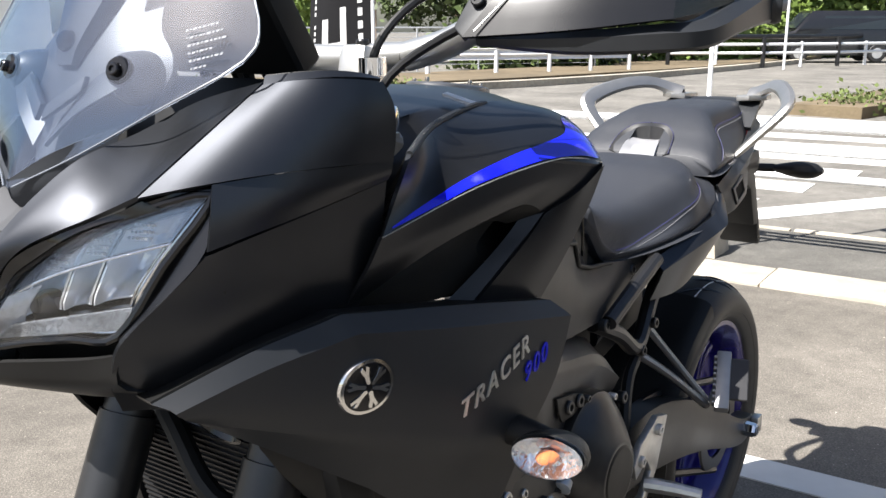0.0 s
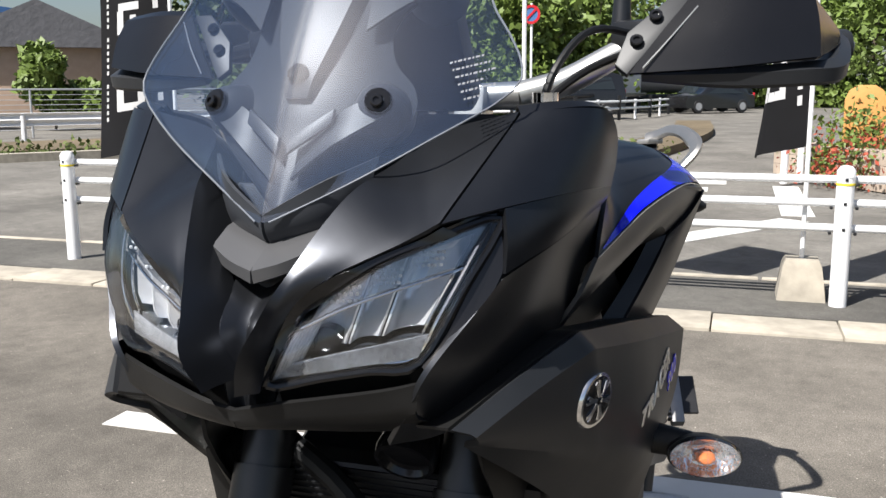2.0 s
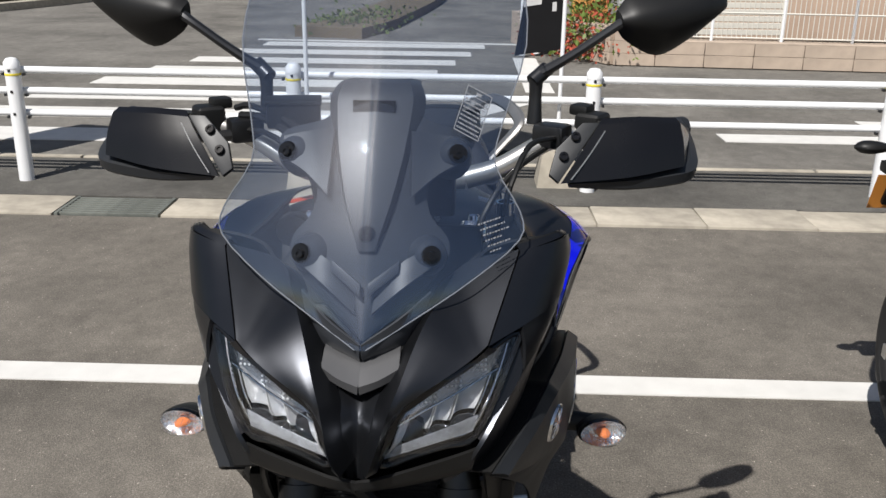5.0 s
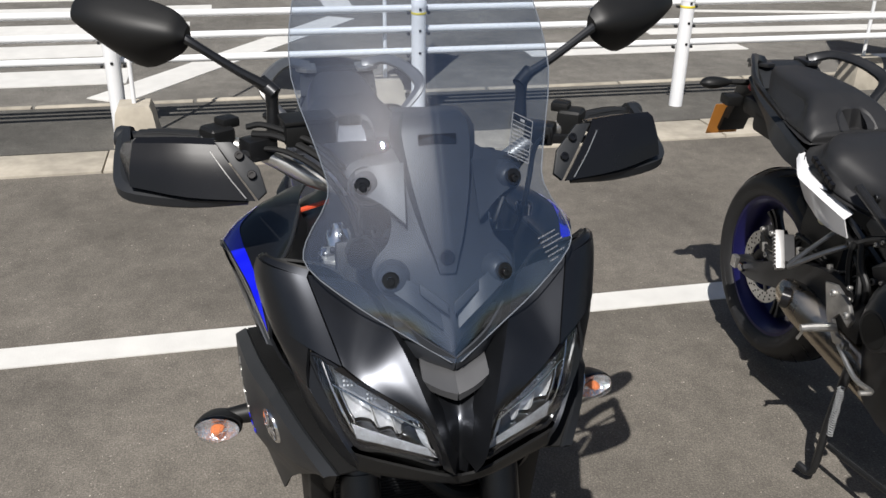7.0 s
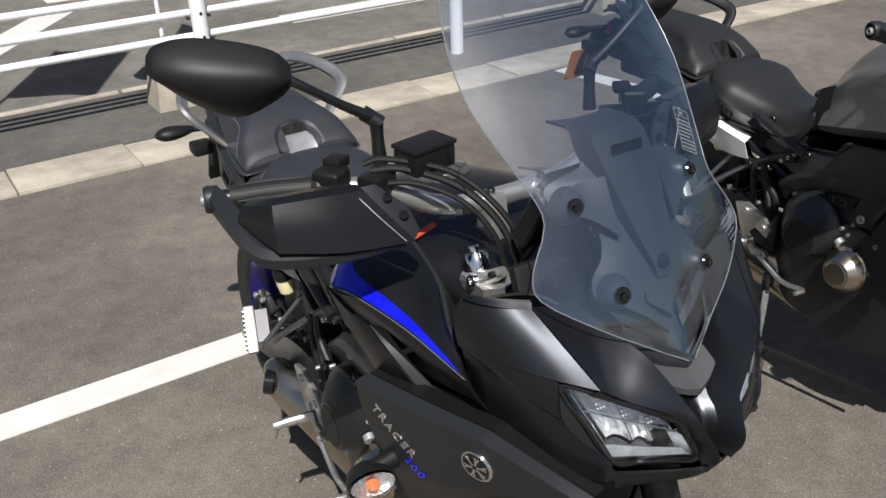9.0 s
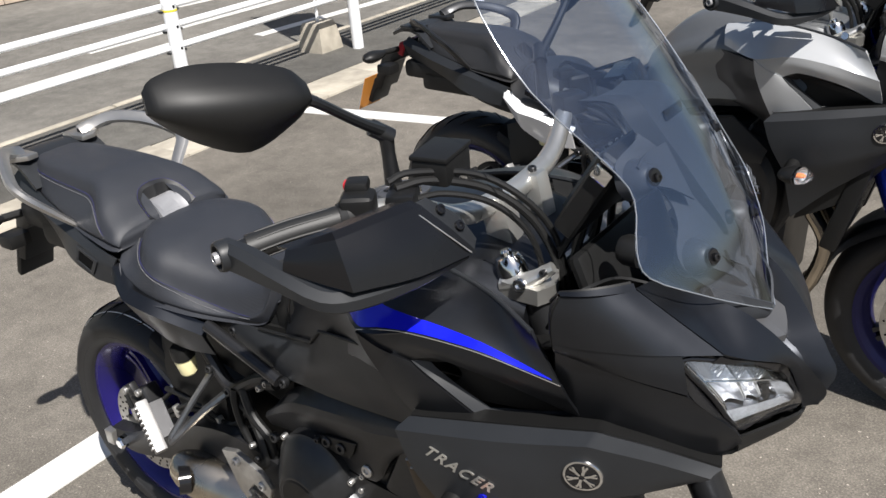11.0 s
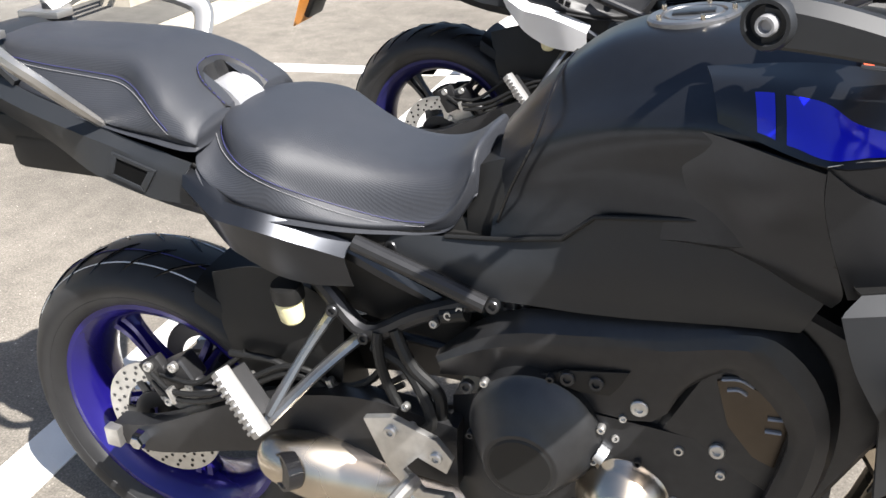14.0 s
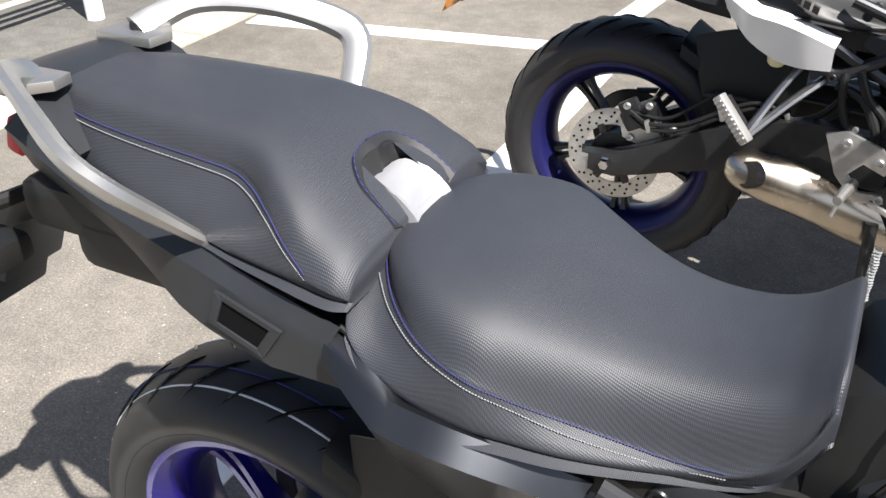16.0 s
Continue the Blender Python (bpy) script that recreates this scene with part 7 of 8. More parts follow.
RIM_DARK = mat("dark_blue_rim", (0.012, 0.012, 0.08), 0.3, 0.4, var=0.1)
FORK_BLUE = mat("blue_anodised_fork", (0.01, 0.03, 0.40), 0.25, 0.8, var=0.08)
SILVER_PAINT = mat("silver_grey_paint", (0.46, 0.47, 0.48), 0.34, 0.35, var=0.04)
B2 = pose(0.03, 1.42, 0.05, 0, 1.9, 0)
bike_b = copy_thing(bike, B2)
bike_b.name = "parked_motorcycle"
tagged(bike_b, "grey and white sport touring motorcycle parked beside the black one", "motorcycle")
drop_b = ("stitching", "print_line", "sticker_line", "sticker", "lettering", "arch_stitching", "edge_line", "blue_flash", "blue_block", "tank_warning_print", "tank_seam", "seat_buckle", "colour_line", "pocket_rim", "pocket", "side_stand", "stand_foot")
repaint(bike_b, {**{k: None for k in drop_b}, "fuel_tank": GREY_TANK, "shoulder_cover": SILVER_PAINT, "rim": RIM_DARK, "spoke": METAL_BLACK, "grab_rail": METAL_BLACK, "rail_foot": METAL_BLACK, "wing_panel": WHITE_PANEL, "fork_leg": FORK_BLUE, "rider_seat": SEAT_SIDE, "pillion_seat": SEAT_SIDE, "cover_tail": SILVER_PAINT, "seat_arch": SEAT_SIDE, "arch_floor": SEAT_SIDE, "cover_side": SILVER_PAINT, "side_cowl": TEXT_GREY, "upper_fairing": SILVER_PAINT, "wing_flank": SILVER_PAINT, "wing_lower": SILVER_PAINT})
for o in bike_b.children:
    if o.name.split(".")[0] in ("rider_seat", "pillion_seat", "tail_panel", "wing_panel", "wing_tail", "wing_gap", "tail_top", "seat_base", "seat_tray", "seat_arch", "arch_floor", "grab_rail", "inner_frame", "tail_lamp", "side_panel", "panel_seam"):
        o.location.z -= 0.075
for o in bike_b.children_recursive:
    for key in ("label",):
        if key in o and o.name.split(".")[0] in ("rider_seat", "pillion_seat"):
            o[key] = "plain black vinyl seat"
        if key in o and o.name.split(".")[0] == "wing_panel":
            o[key] = "white side panel with dark print bars"
        if key in o and o.name.split(".")[0] == "grab_rail":
            o[key] = "black pillion grab rail"
        if key in o and o.name.split(".")[0] in ("fuel_tank", "shoulder_cover", "cover_tail", "cover_side", "side_cowl", "upper_fairing"):
            o[key] = "silver grey painted panel"
        if key in o and o.name.split(".")[0] == "fork_leg":
            o[key] = "blue anodised fork leg"


def local_part(name, bm, material, root, label=""):
    o = part(name, bm, material, root, label)
    return o


local_part("number_plate", slab([(-0.43, 0.10, 0.74), (-0.43, -0.02, 0.74), (-0.47, -0.02, 0.62), (-0.47, 0.10, 0.62)], (-0.003, 0, 0)), AMBER, bike_b, "blank amber paper plate")
for i in range(6):
    local_part("print_bar", slab([(0.315 + 0.018 * i, -0.135, 0.832 - 0.0075 * i), (0.328 + 0.018 * i, -0.134, 0.8265 - 0.0075 * i), (0.326 + 0.018 * i, -0.133, 0.812 - 0.0075 * i), (0.313 + 0.018 * i, -0.134, 0.8175 - 0.0075 * i)], (0, -0.012, 0)), GLOSS, bike_b)
local_part("centre_stand", tube([(0.62, -0.12, 0.34), (0.63, -0.15, 0.18), (0.64, -0.17, 0.02), (0.60, -0.19, 0.012)], [0.014, 0.012, 0.011, 0.012], 10), METAL_BLACK, bike_b, "black stand leg")
local_part("stand_spring", tube([(0.645 + 0.009 * math.cos(k * 1.3), -0.15 + 0.009 * math.sin(k * 1.3), 0.30 - 0.0016 * k) for k in range(100)], 0.0022, 5, 1), RAIL_GREY, bike_b, "coil spring of the stand")
local_part("stand_bar", tube([(0.64, -0.14, 0.10), (0.80, -0.12, 0.11), (1.0, -0.10, 0.13)], 0.008, 8), METAL_BLACK, bike_b)

B3 = pose(0.35, 3.05, 0.0, 0, 0, 3)
bike_c = copy_thing(bike, B3)
bike_c.name = "silver_motorcycle"
tagged(bike_c, "silver sport touring motorcycle with a blue fork", "motorcycle")
repaint(bike_c, {**{k: None for k in drop_b if k != "lettering"}, "fuel_tank": SILVER_PAINT, "shoulder_cover": SILVER_PAINT, "cover_tail": SILVER_PAINT, "grab_rail": METAL_BLACK, "rail_foot": METAL_BLACK, "fork_leg": FORK_BLUE, "upper_fairing": SILVER_PAINT, "wing_flank": SILVER_PAINT, "wing_lower": SILVER_PAINT, "rider_seat": SEAT_SIDE, "pillion_seat": SEAT_SIDE, "badge": CHROME})


# ---- banners on poles ----
def banner(y, x, z0, h, w, turn, group, side=-1, bend=0.10):
    """A black cloth banner with plain white print, on a white pole in a concrete foot."""
    b = thing("banner", "black cloth banner with white print on a white pole", "banner", group=group)
    part("foot", loft([[(x - c, y - c, z), (x + c, y - c, z), (x + c, y + c, z), (x - c, y + c, z)] for c, z in ((0.125, 0.012), (0.12, 0.06), (0.10, 0.20), (0.085, 0.235))], 1), CONCRETE, b, "pale concrete foot")
    part("pole", tube([(x, y, 0.2), (x, y, z0 + h + 0.05)], 0.0125, 12, smooth=False), FENCE_WHITE, b, "white pole")
    d = Vector((math.cos(radians(turn)), math.sin(radians(turn)), 0))
    n = Vector((-d.y, d.x, 0))
    def cloth(u, v, off=0.0):
        return Vector((x, y, z0)) + d * (w * u) + Vector((0, 0, h * v - 0.10 * u * (1 - v))) + n * (bend * math.sin(u * 3.0 + v * 2.2) * u + off)
    part("cloth", patch([[cloth(u / 8, v / 10) for u in range(9)] for v in range(11)], 1, 0.0015), BANNER, b, "black cloth")
    bars = []
    for u0, u1, v0, v1 in ((0.34, 0.70, 0.17, 0.20), (0.34, 0.42, 0.17, 0.34), (0.60, 0.70, 0.20, 0.30), (0.34, 0.70, 0.40, 0.43), (0.40, 0.48, 0.43, 0.54), (0.58, 0.68, 0.47, 0.56), (0.36, 0.66, 0.56, 0.59), (0.36, 0.46, 0.64, 0.76), (0.56, 0.66, 0.64, 0.76)):
        for off in (0.0022, -0.0038):
            bars.append(patch([[cloth(u0 + (u1 - u0) * i / 3, v0 + (v1 - v0) * j / 3, off) for i in range(4)] for j in range(4)], 1, 0.0008))
    for k in range(22):
        for off in (0.0022, -0.0038):
            v0 = 0.14 + 0.026 * k
            if k not in (6, 13):
                bars.append(patch([[cloth(u, v, off) for u in (0.84, 0.875)] for v in (v0, v0 + 0.015)], 1, 0.0008))
            if k % 2 == 0:
                bars.append(patch([[cloth(u, v, off) for u in (0.13, 0.19)] for v in (v0, v0 + 0.032)], 1, 0.0008))
    part("print", join(*bars), BANNER_WHITE, b, "plain white print bars")["kind"] = "stuff"


banner(-3.30, -3.23, 0.80, 1.65, 0.62, -90, "banners along the fence")
banner(0.70, -3.20, 0.85, 1.65, 0.48, -150, "banners along the fence", bend=0.16)
banner(-0.80, -2.84, 1.95, 1.5, 0.58, 60, "banners along the fence")
banner(4.24, -3.30, 1.15, 1.5, 0.58, 45, "banners along the fence")


# ---- trees and hedges ----
def leaves(n, centre, size, leaf, seed, flat=0.7):
    """n small bent leaves spread through an uneven crown made of several lobes."""
    rng = np.random.default_rng(seed)
    lobes = rng.normal(0, 0.42, (14, 3)) * size
    rad = rng.uniform(0.28, 0.55, 14)[:, None] * size
    which = rng.integers(0, 14, n)
    d = rng.normal(0, 1, (n, 3))
    d /= np.linalg.norm(d, axis=1)[:, None]
    r = rng.uniform(0.55, 1.08, n)[:, None]
    c = np.array(centre) + lobes[which] + d * rad[which] * r
    a, b = rng.normal(0, 1, (n, 3)), rng.normal(0, 1, (n, 3))
    a /= np.linalg.norm(a, axis=1)[:, None]
    b -= a * (a * b).sum(1)[:, None]
    b /= np.linalg.norm(b, axis=1)[:, None]
    k = leaf * rng.uniform(0.5, 1.3, (n, 1))
    v = np.stack([c - a * k, c + b * k * 0.55, c + a * k, c - b * k * 0.55], 1).reshape(-1, 3)
    f = np.arange(n * 4).reshape(-1, 4)
    return v, f


def leaf_mesh(name, v, f, material):
    me = bpy.data.meshes.new(name)
    me.from_pydata(v.tolist(), [], f.tolist())
    me.materials.append(material)
    return me


def tree(x, y, h, r, seed, material, n=5000, leaf=0.16, low=0.35):
    t = thing("tree", "leafy green tree with an uneven crown" if material is LEAF else "dark green broadleaf tree beside the road", "tree", group="trees behind the road")
    rng = random.Random(seed)
    limbs = [tube([(x, y, 0), (x + rng.uniform(-.2, .2), y + rng.uniform(-.2, .2), h * 0.3), (x + rng.uniform(-.4, .4), y + rng.uniform(-.4, .4), h * 0.7)], [0.02 * h, 0.016 * h, 0.008 * h], 8)]
    for k in range(5):
        a = rng.uniform(0, 6.28)
        z = h * rng.uniform(0.25, 0.5)
        limbs.append(tube([(x, y, z), (x + 0.4 * r * math.cos(a), y + 0.4 * r * math.sin(a), z + 0.18 * h), (x + 0.75 * r * math.cos(a), y + 0.75 * r * math.sin(a), z + 0.3 * h)], [0.009 * h, 0.006 * h, 0.003 * h], 6))
    part("trunk", join(*limbs), BARK, t, "brown trunk and limbs")
    v, f = leaves(n, (x, y, h * (0.5 + low * 0.3)), np.array((r, r, h * 0.5)), leaf, seed)
    v[:, 2] = np.maximum(v[:, 2], 0.25)
    o = new("crown", leaf_mesh("crown", v, f, material))
    o.parent = t
    tagged(o, "crown of many small leaves")


for i, (x, y, h, r, m) in enumerate((
        (-27, -18, 6.0, 3.2, LEAF_DARK), (-29, -15, 6.5, 3.4, LEAF_DARK), (-31, -12.5, 6.0, 3.0, LEAF_DARK), (-38, -14, 7, 3.6, LEAF_DARK), (-42, -10.5, 7, 3.8, LEAF), (-46, -7, 7.5, 4.2, LEAF), (-52, -9, 8, 4.4, LEAF),
        (-50, -12, 8, 4.4, LEAF_DARK), (-64, -3, 8, 4.6, LEAF), (-66, 3, 8, 4.6, LEAF), (-60, 8, 8, 4.6, LEAF), (-34, -18, 7, 3.6, LEAF_DARK), (-44, -16, 8, 4, LEAF_DARK), (-22, -20.6, 2.3, 1.2, LEAF), (-58, -1, 7, 3.8, LEAF), (-20.5, -24.8, 3.2, 1.2, LEAF_DARK))):
    tree(x, y, h, r, 40 + i, m, 5200, 0.17 if h < 7 else 0.24)


def hedge(pts, h, w, n, leaf, material, label, name="hedge", seed=3):
    """A clipped row of leaves along points of the ground."""
    rng = np.random.default_rng(seed)
    way = np.array([tuple(p) for p in spline([(*p, 0) for p in pts], 30)])
    k = rng.integers(0, len(way), n)
    c = way[k] + rng.normal(0, 0.25, (n, 3))
    c[:, 2] = np.abs(rng.normal(0.45, 0.30, n)) * h
    c[:, :2] += rng.uniform(-w / 2, w / 2, (n, 2))
    c[:, 2] = np.clip(c[:, 2] * (0.8 + 0.4 * np.sin(k * 0.9)), 0.01, None)
    a, b = rng.normal(0, 1, (n, 3)), rng.normal(0, 1, (n, 3))
    a /= np.linalg.norm(a, axis=1)[:, None]
    b -= a * (a * b).sum(1)[:, None]
    b /= np.linalg.norm(b, axis=1)[:, None]
    s = leaf * rng.uniform(0.5, 1.3, (n, 1))
    v = np.stack([c - a * s, c + b * s * 0.6, c + a * s, c - b * s * 0.6], 1).reshape(-1, 3)
    v[:, 2] = np.maximum(v[:, 2], 0.0)
    tagged(new(name, leaf_mesh(name, v, np.arange(n * 4).reshape(-1, 4), material)), label, "plants", kind="stuff")


hedge([(-25.5, -11.8), (-24.0, -13.0), (-22.6, -14.4)], 2.2, 1.6, 5000, 0.14, LEAF_DARK, "dense dark roadside shrubs behind the guard rail")
hedge([(-31, -12), (-36, -9.8), (-44, -8.0), (-52, -6.5)], 2.6, 2.0, 8000, 0.17, LEAF, "sunlit green shrubs behind the railing", seed=5)
hedge([(-57, -7), (-63, 0), (-60, 9)], 3.0, 3.0, 6000, 0.25, LEAF, "pale green far shrubs", seed=6)
hedge([(-10.55, 1.5), (-10.1, 1.75), (-9.6, 2.05)], 0.9, 0.25, 2200, 0.045, LEAF, "leafy plants in the brick planter", seed=7)
hedge([(-10.3, 1.45), (-9.5, 1.9)], 0.62, 0.22, 1300, 0.035, FLOWER, "red flowering plants in the brick planter", name="flowers", seed=8)
hedge([(-14.5, -1.2), (-13.2, -1.9), (-12.4, -1.6)], 0.28, 0.5, 900, 0.05, GRASS, "tufts of dry grass on the traffic island", name="grass_tufts", seed=9)
hedge([(-13.4, -10.4), (-10, -13.4), (-7, -16)], 0.25, 0.9, 1500, 0.06, GRASS, "weeds along the far verge", name="weeds", seed=10)

# ---- far verge, kerbs, guard rail ----
def ribbon(pts, w, z, t, name, material, label, cat, n=6):
    way = spline([(*p, 0) for p in pts], n)
    rows = []
    for i, p in enumerate(way):
        d = (way[min(i + 1, len(way) - 1)] - way[max(i - 1, 0)]).normalized()
        s = Vector((-d.y, d.x, 0))
        rows.append([p - s * w / 2 + Vector((0, 0, z)), p + s * w / 2 + Vector((0, 0, z))])
    bm, _ = grid_bm(rows)
    bm.normal_update()
    if bm.faces[:][0].normal.z < 0:
        bmesh.ops.reverse_faces(bm, faces=bm.faces[:])
    bmesh.ops.solidify(bm, geom=bm.faces[:], thickness=t)
    return solid(name, bm, material, label, cat, kind="structure", smooth=30)


ribbon([(-34, -7.2), (-26, -7.6), (-19, -8.3), (-13.6, -9.8), (-8.5, -13.4), (-3, -18)], 0.30, 0.12, 0.2, "far_kerb", CONCRETE, "weathered concrete kerb on the far side of the road", "kerb")
ribbon([(-40, -9.5), (-27, -9.9), (-20, -11.0), (-15.2, -12.3), (-10.2, -15.6), (-4.5, -20.5)], 3.6, 0.10, 0.2, "verge", EARTH, "dusty earth verge behind the far kerb", "ground")
ribbon([(-30, -1.2), (-22.0, -0.9), (-14.5, -1.5), (-11.9, -2.0)], 1.1, 0.13, 0.2, "traffic_island", EARTH, "low traffic island with a dark kerb and dry grass", "traffic island")
rail = thing("guard_rail", "white steel guard rail along the far road", "guard rail")
rail["kind"] = "structure"
way = spline([(-22.6, -9.3, 0), (-19.5, -11.2, 0), (-15.5, -14.3, 0), (-11.5, -17.2, 0), (-6, -21.5, 0)], 8)
sec = ((0.02, 0.42), (-0.06, 0.48), (0.02, 0.56), (-0.06, 0.65), (0.02, 0.72))
rows = []
for i, p in enumerate(way):
    d = (way[min(i + 1, len(way) - 1)] - way[max(i - 1, 0)]).normalized()
    s = Vector((-d.y, d.x, 0))
    rows.append([p + s * q + Vector((0, 0, z)) for q, z in sec])
part("beam", thicken(grid_bm(rows)[0], 0.01), FENCE_WHITE, rail, "white corrugated beam")
for i in range(0, len(way), 3):
    part("post", tube([way[i], way[i] + Vector((0, 0, 0.66))], 0.06, 10, smooth=False), FENCE_WHITE, rail)
railing = thing("roadside_railing", "black posts with white rails along the far road", "fence")
railing["kind"] = "structure"
ends = [(-26.5, -9.6), (-28.6, -7.2), (-31, -5.4), (-34, -4.2), (-38, -3.4), (-43, -3.0)]
for i, (x, y) in enumerate(ends):
    part("post", tube([(x, y, 0), (x, y, 0.95)], 0.07, 8, smooth=False), METAL_BLACK, railing)
for (x0, y0), (x1, y1) in zip(ends, ends[1:]):
    for z in (0.45, 0.72):
        part("rail", tube([(x0, y0, z), (x1, y1, z)], 0.045, 8, smooth=False), FENCE_WHITE, railing)
    part("post", tube([((x0 + x1) / 2, (y0 + y1) / 2, 0), ((x0 + x1) / 2, (y0 + y1) / 2, 0.8)], 0.05, 8, smooth=False), FENCE_WHITE, railing)
for (x0, y0), (x1, y1) in zip(ends, ends[1:]):
    part("rail", tube([(x0 - 1.0, y0 - 1.2, 0.95), (x1 - 1.0, y1 - 1.2, 0.95)], 0.08, 8, smooth=False), METAL_BLACK, railing)
sign = thing("no_parking_sign", "round blue and red road sign on a white pole", "road sign")
part("pole", tube([(-27.2, -6.2, 0), (-27.2, -6.2, 3.9)], 0.04, 10, smooth=False), FENCE_WHITE, sign)
part("disc", moved(lathe([(0, 0.01), (0.22, 0.01), (0.22, -0.01), (0, -0.01)], 28, "X"), Matrix.Translation((-27.14, -6.2, 3.55))), ROOF_BLUE, sign, "blue face")
part("ring", moved(lathe([(0.22, 0.015), (0.30, 0.015), (0.30, -0.015), (0.22, -0.015), (0.22, 0.015)], 28, "X"), Matrix.Translation((-27.12, -6.2, 3.55))), RED, sign, "red ring")
part("bar", box(-27.11, -6.2, 3.55, 0.02, 0.50, 0.07, 0, 1, (45, 0, 0)), RED, sign)


# ---- vehicles ----
def vehicle(name, label, cat, x, y, rz, L, W, H, paint, kind="van"):
    v = thing(name, label, cat, (x, y, 0), rz=rz)
    prof = {"van": ((-0.50, 0.30), (-0.50, 0.62), (-0.47, 0.95), (-0.38, 1.0), (0.22, 1.0), (0.36, 0.62), (0.48, 0.55), (0.50, 0.40), (0.50, 0.15), (-0.50, 0.15)),
            "car": ((-0.50, 0.25), (-0.49, 0.60), (-0.40, 0.66), (-0.28, 0.97), (-0.02, 1.0), (0.14, 0.95), (0.28, 0.64), (0.47, 0.55), (0.50, 0.40), (0.50, 0.18), (-0.50, 0.18))}[kind]
    secs = []
    for f, k in ((-0.5, 0.92), (-0.46, 1.0), (0.46, 1.0), (0.5, 0.92)):
        secs.append([(px * L, f * W * (1 - 0.18 * max(0, pz - 0.6)), pz * H * k) for px, pz in prof])
    part("body", loft(secs, 1), paint, v, smooth=30)
    for s in (-1, 1):
        part("side_window", slab([(-0.40 * L, s * W * 0.478, 0.64 * H), (0.18 * L, s * W * 0.478, 0.64 * H), (0.12 * L, s * W * 0.455, 0.90 * H), (-0.36 * L, s * W * 0.455, 0.90 * H)], (0, s * 0.02, 0)), WINDOW, v)
        for px in (-0.32, 0.32):
            part("wheel", moved(lathe([(0.12, -0.11), (0.30, -0.11), (0.33, -0.08), (0.33, 0.08), (0.30, 0.11), (0.12, 0.11), (0.12, -0.11)], 20), Matrix.Translation((px * L, s * W * 0.44, 0.33))), RUBBER, v)
            part("hubcap", moved(lathe([(0, 0.02), (0.19, 0.01), (0.20, -0.02), (0, -0.02)], 16), Matrix.Translation((px * L, s * W * 0.50, 0.33))), RAIL_GREY, v)
        part("tail_light", box(-0.50 * L, s * W * 0.44, 0.55 * H, 0.05, 0.12, 0.35, 0.02), RED, v)
        part("headlight", box(0.485 * L, s * W * 0.38, 0.46 * H, 0.06, 0.30, 0.14, 0.03), LENS, v)
    part("rear_window", slab([(-0.505 * L, -W * 0.38, 0.66 * H), (-0.505 * L, W * 0.38, 0.66 * H), (-0.470 * L, W * 0.35, 0.92 * H), (-0.470 * L, -W * 0.35, 0.92 * H)], (-0.02, 0, 0)), WINDOW, v)
    part("windscreen", slab([(0.35 * L, -W * 0.40, 0.66 * H), (0.35 * L, W * 0.40, 0.66 * H), (0.235 * L, W * 0.37, 0.95 * H), (0.235 * L, -W * 0.37, 0.95 * H)], (0.03, 0, 0.02)), WINDOW, v)
    return v


vehicle("minivan", "dark grey minivan driving on the far road", "car", -35.3, -6.5, -60, 4.4, 1.75, 1.85, CAR_DARK)
vehicle("hatchback", "dark hatchback behind the guard rail", "car", -25.5, -13.6, -55, 4.0, 1.7, 1.5, CAR_DARK, "car")
truck = thing("tank_truck", "silver tank truck with green and orange tail markings", "truck", (-50.5, -3.1, 0), rz=-50)
part("tank", moved(loft([[(x, 1.15 * r * math.cos(a), 1.0 * r * math.sin(a)) for a in (2 * math.pi * k / 18 for k in range(18))] for x, r in ((-3.4, 0.15), (-3.2, 0.85), (-2.8, 1.0), (2.6, 1.0), (3.0, 0.8))], 2), Matrix.Translation((0, 0, 2.0))), RAIL_GREY, truck, "polished tank")
part("chassis", box(0, 0, 0.75, 7.0, 2.0, 0.35, 0.05), METAL_BLACK, truck)
part("tail_board", box(-3.5, 0, 0.78, 0.12, 2.3, 0.30, 0.02), GREEN_PAINT, truck, "green tail board")
part("bumper", box(-3.6, 0, 0.48, 0.1, 2.2, 0.22, 0.02), ORANGE_PAINT, truck, "orange striped bumper")
for y in (-0.9, 0.9):
    part("tail_light", box(-3.58, y, 0.82, 0.05, 0.35, 0.14, 0.02), RED, truck)
part("cab", box(4.0, 0, 1.55, 1.8, 2.2, 2.0, 0.15, 3), CAR_WHITE, truck, "white cab")
part("ladder", join(*[box(-3.35, 0.75, 1.0 + 0.28 * k, 0.04, 0.4, 0.04, 0) for k in range(7)], box(-3.35, 0.55, 1.9, 0.04, 0.04, 2.0, 0), box(-3.35, 0.95, 1.9, 0.04, 0.04, 2.0, 0)), RAIL_GREY, truck)
for px in (-2.4, -1.3, 3.6):
    for s in (-1, 1):
        part("wheel", moved(lathe([(0.15, -0.13), (0.48, -0.13), (0.5, -0.08), (0.5, 0.08), (0.48, 0.13), (0.15, 0.13), (0.15, -0.13)], 20), Matrix.Translation((px, s * 1.0, 0.5))), RUBBER, truck)
vehicle("pickup_car", "dark car following the tank truck", "car", -46.5, -1.2, -50, 4.2, 1.7, 1.5, CAR_DARK, "car")


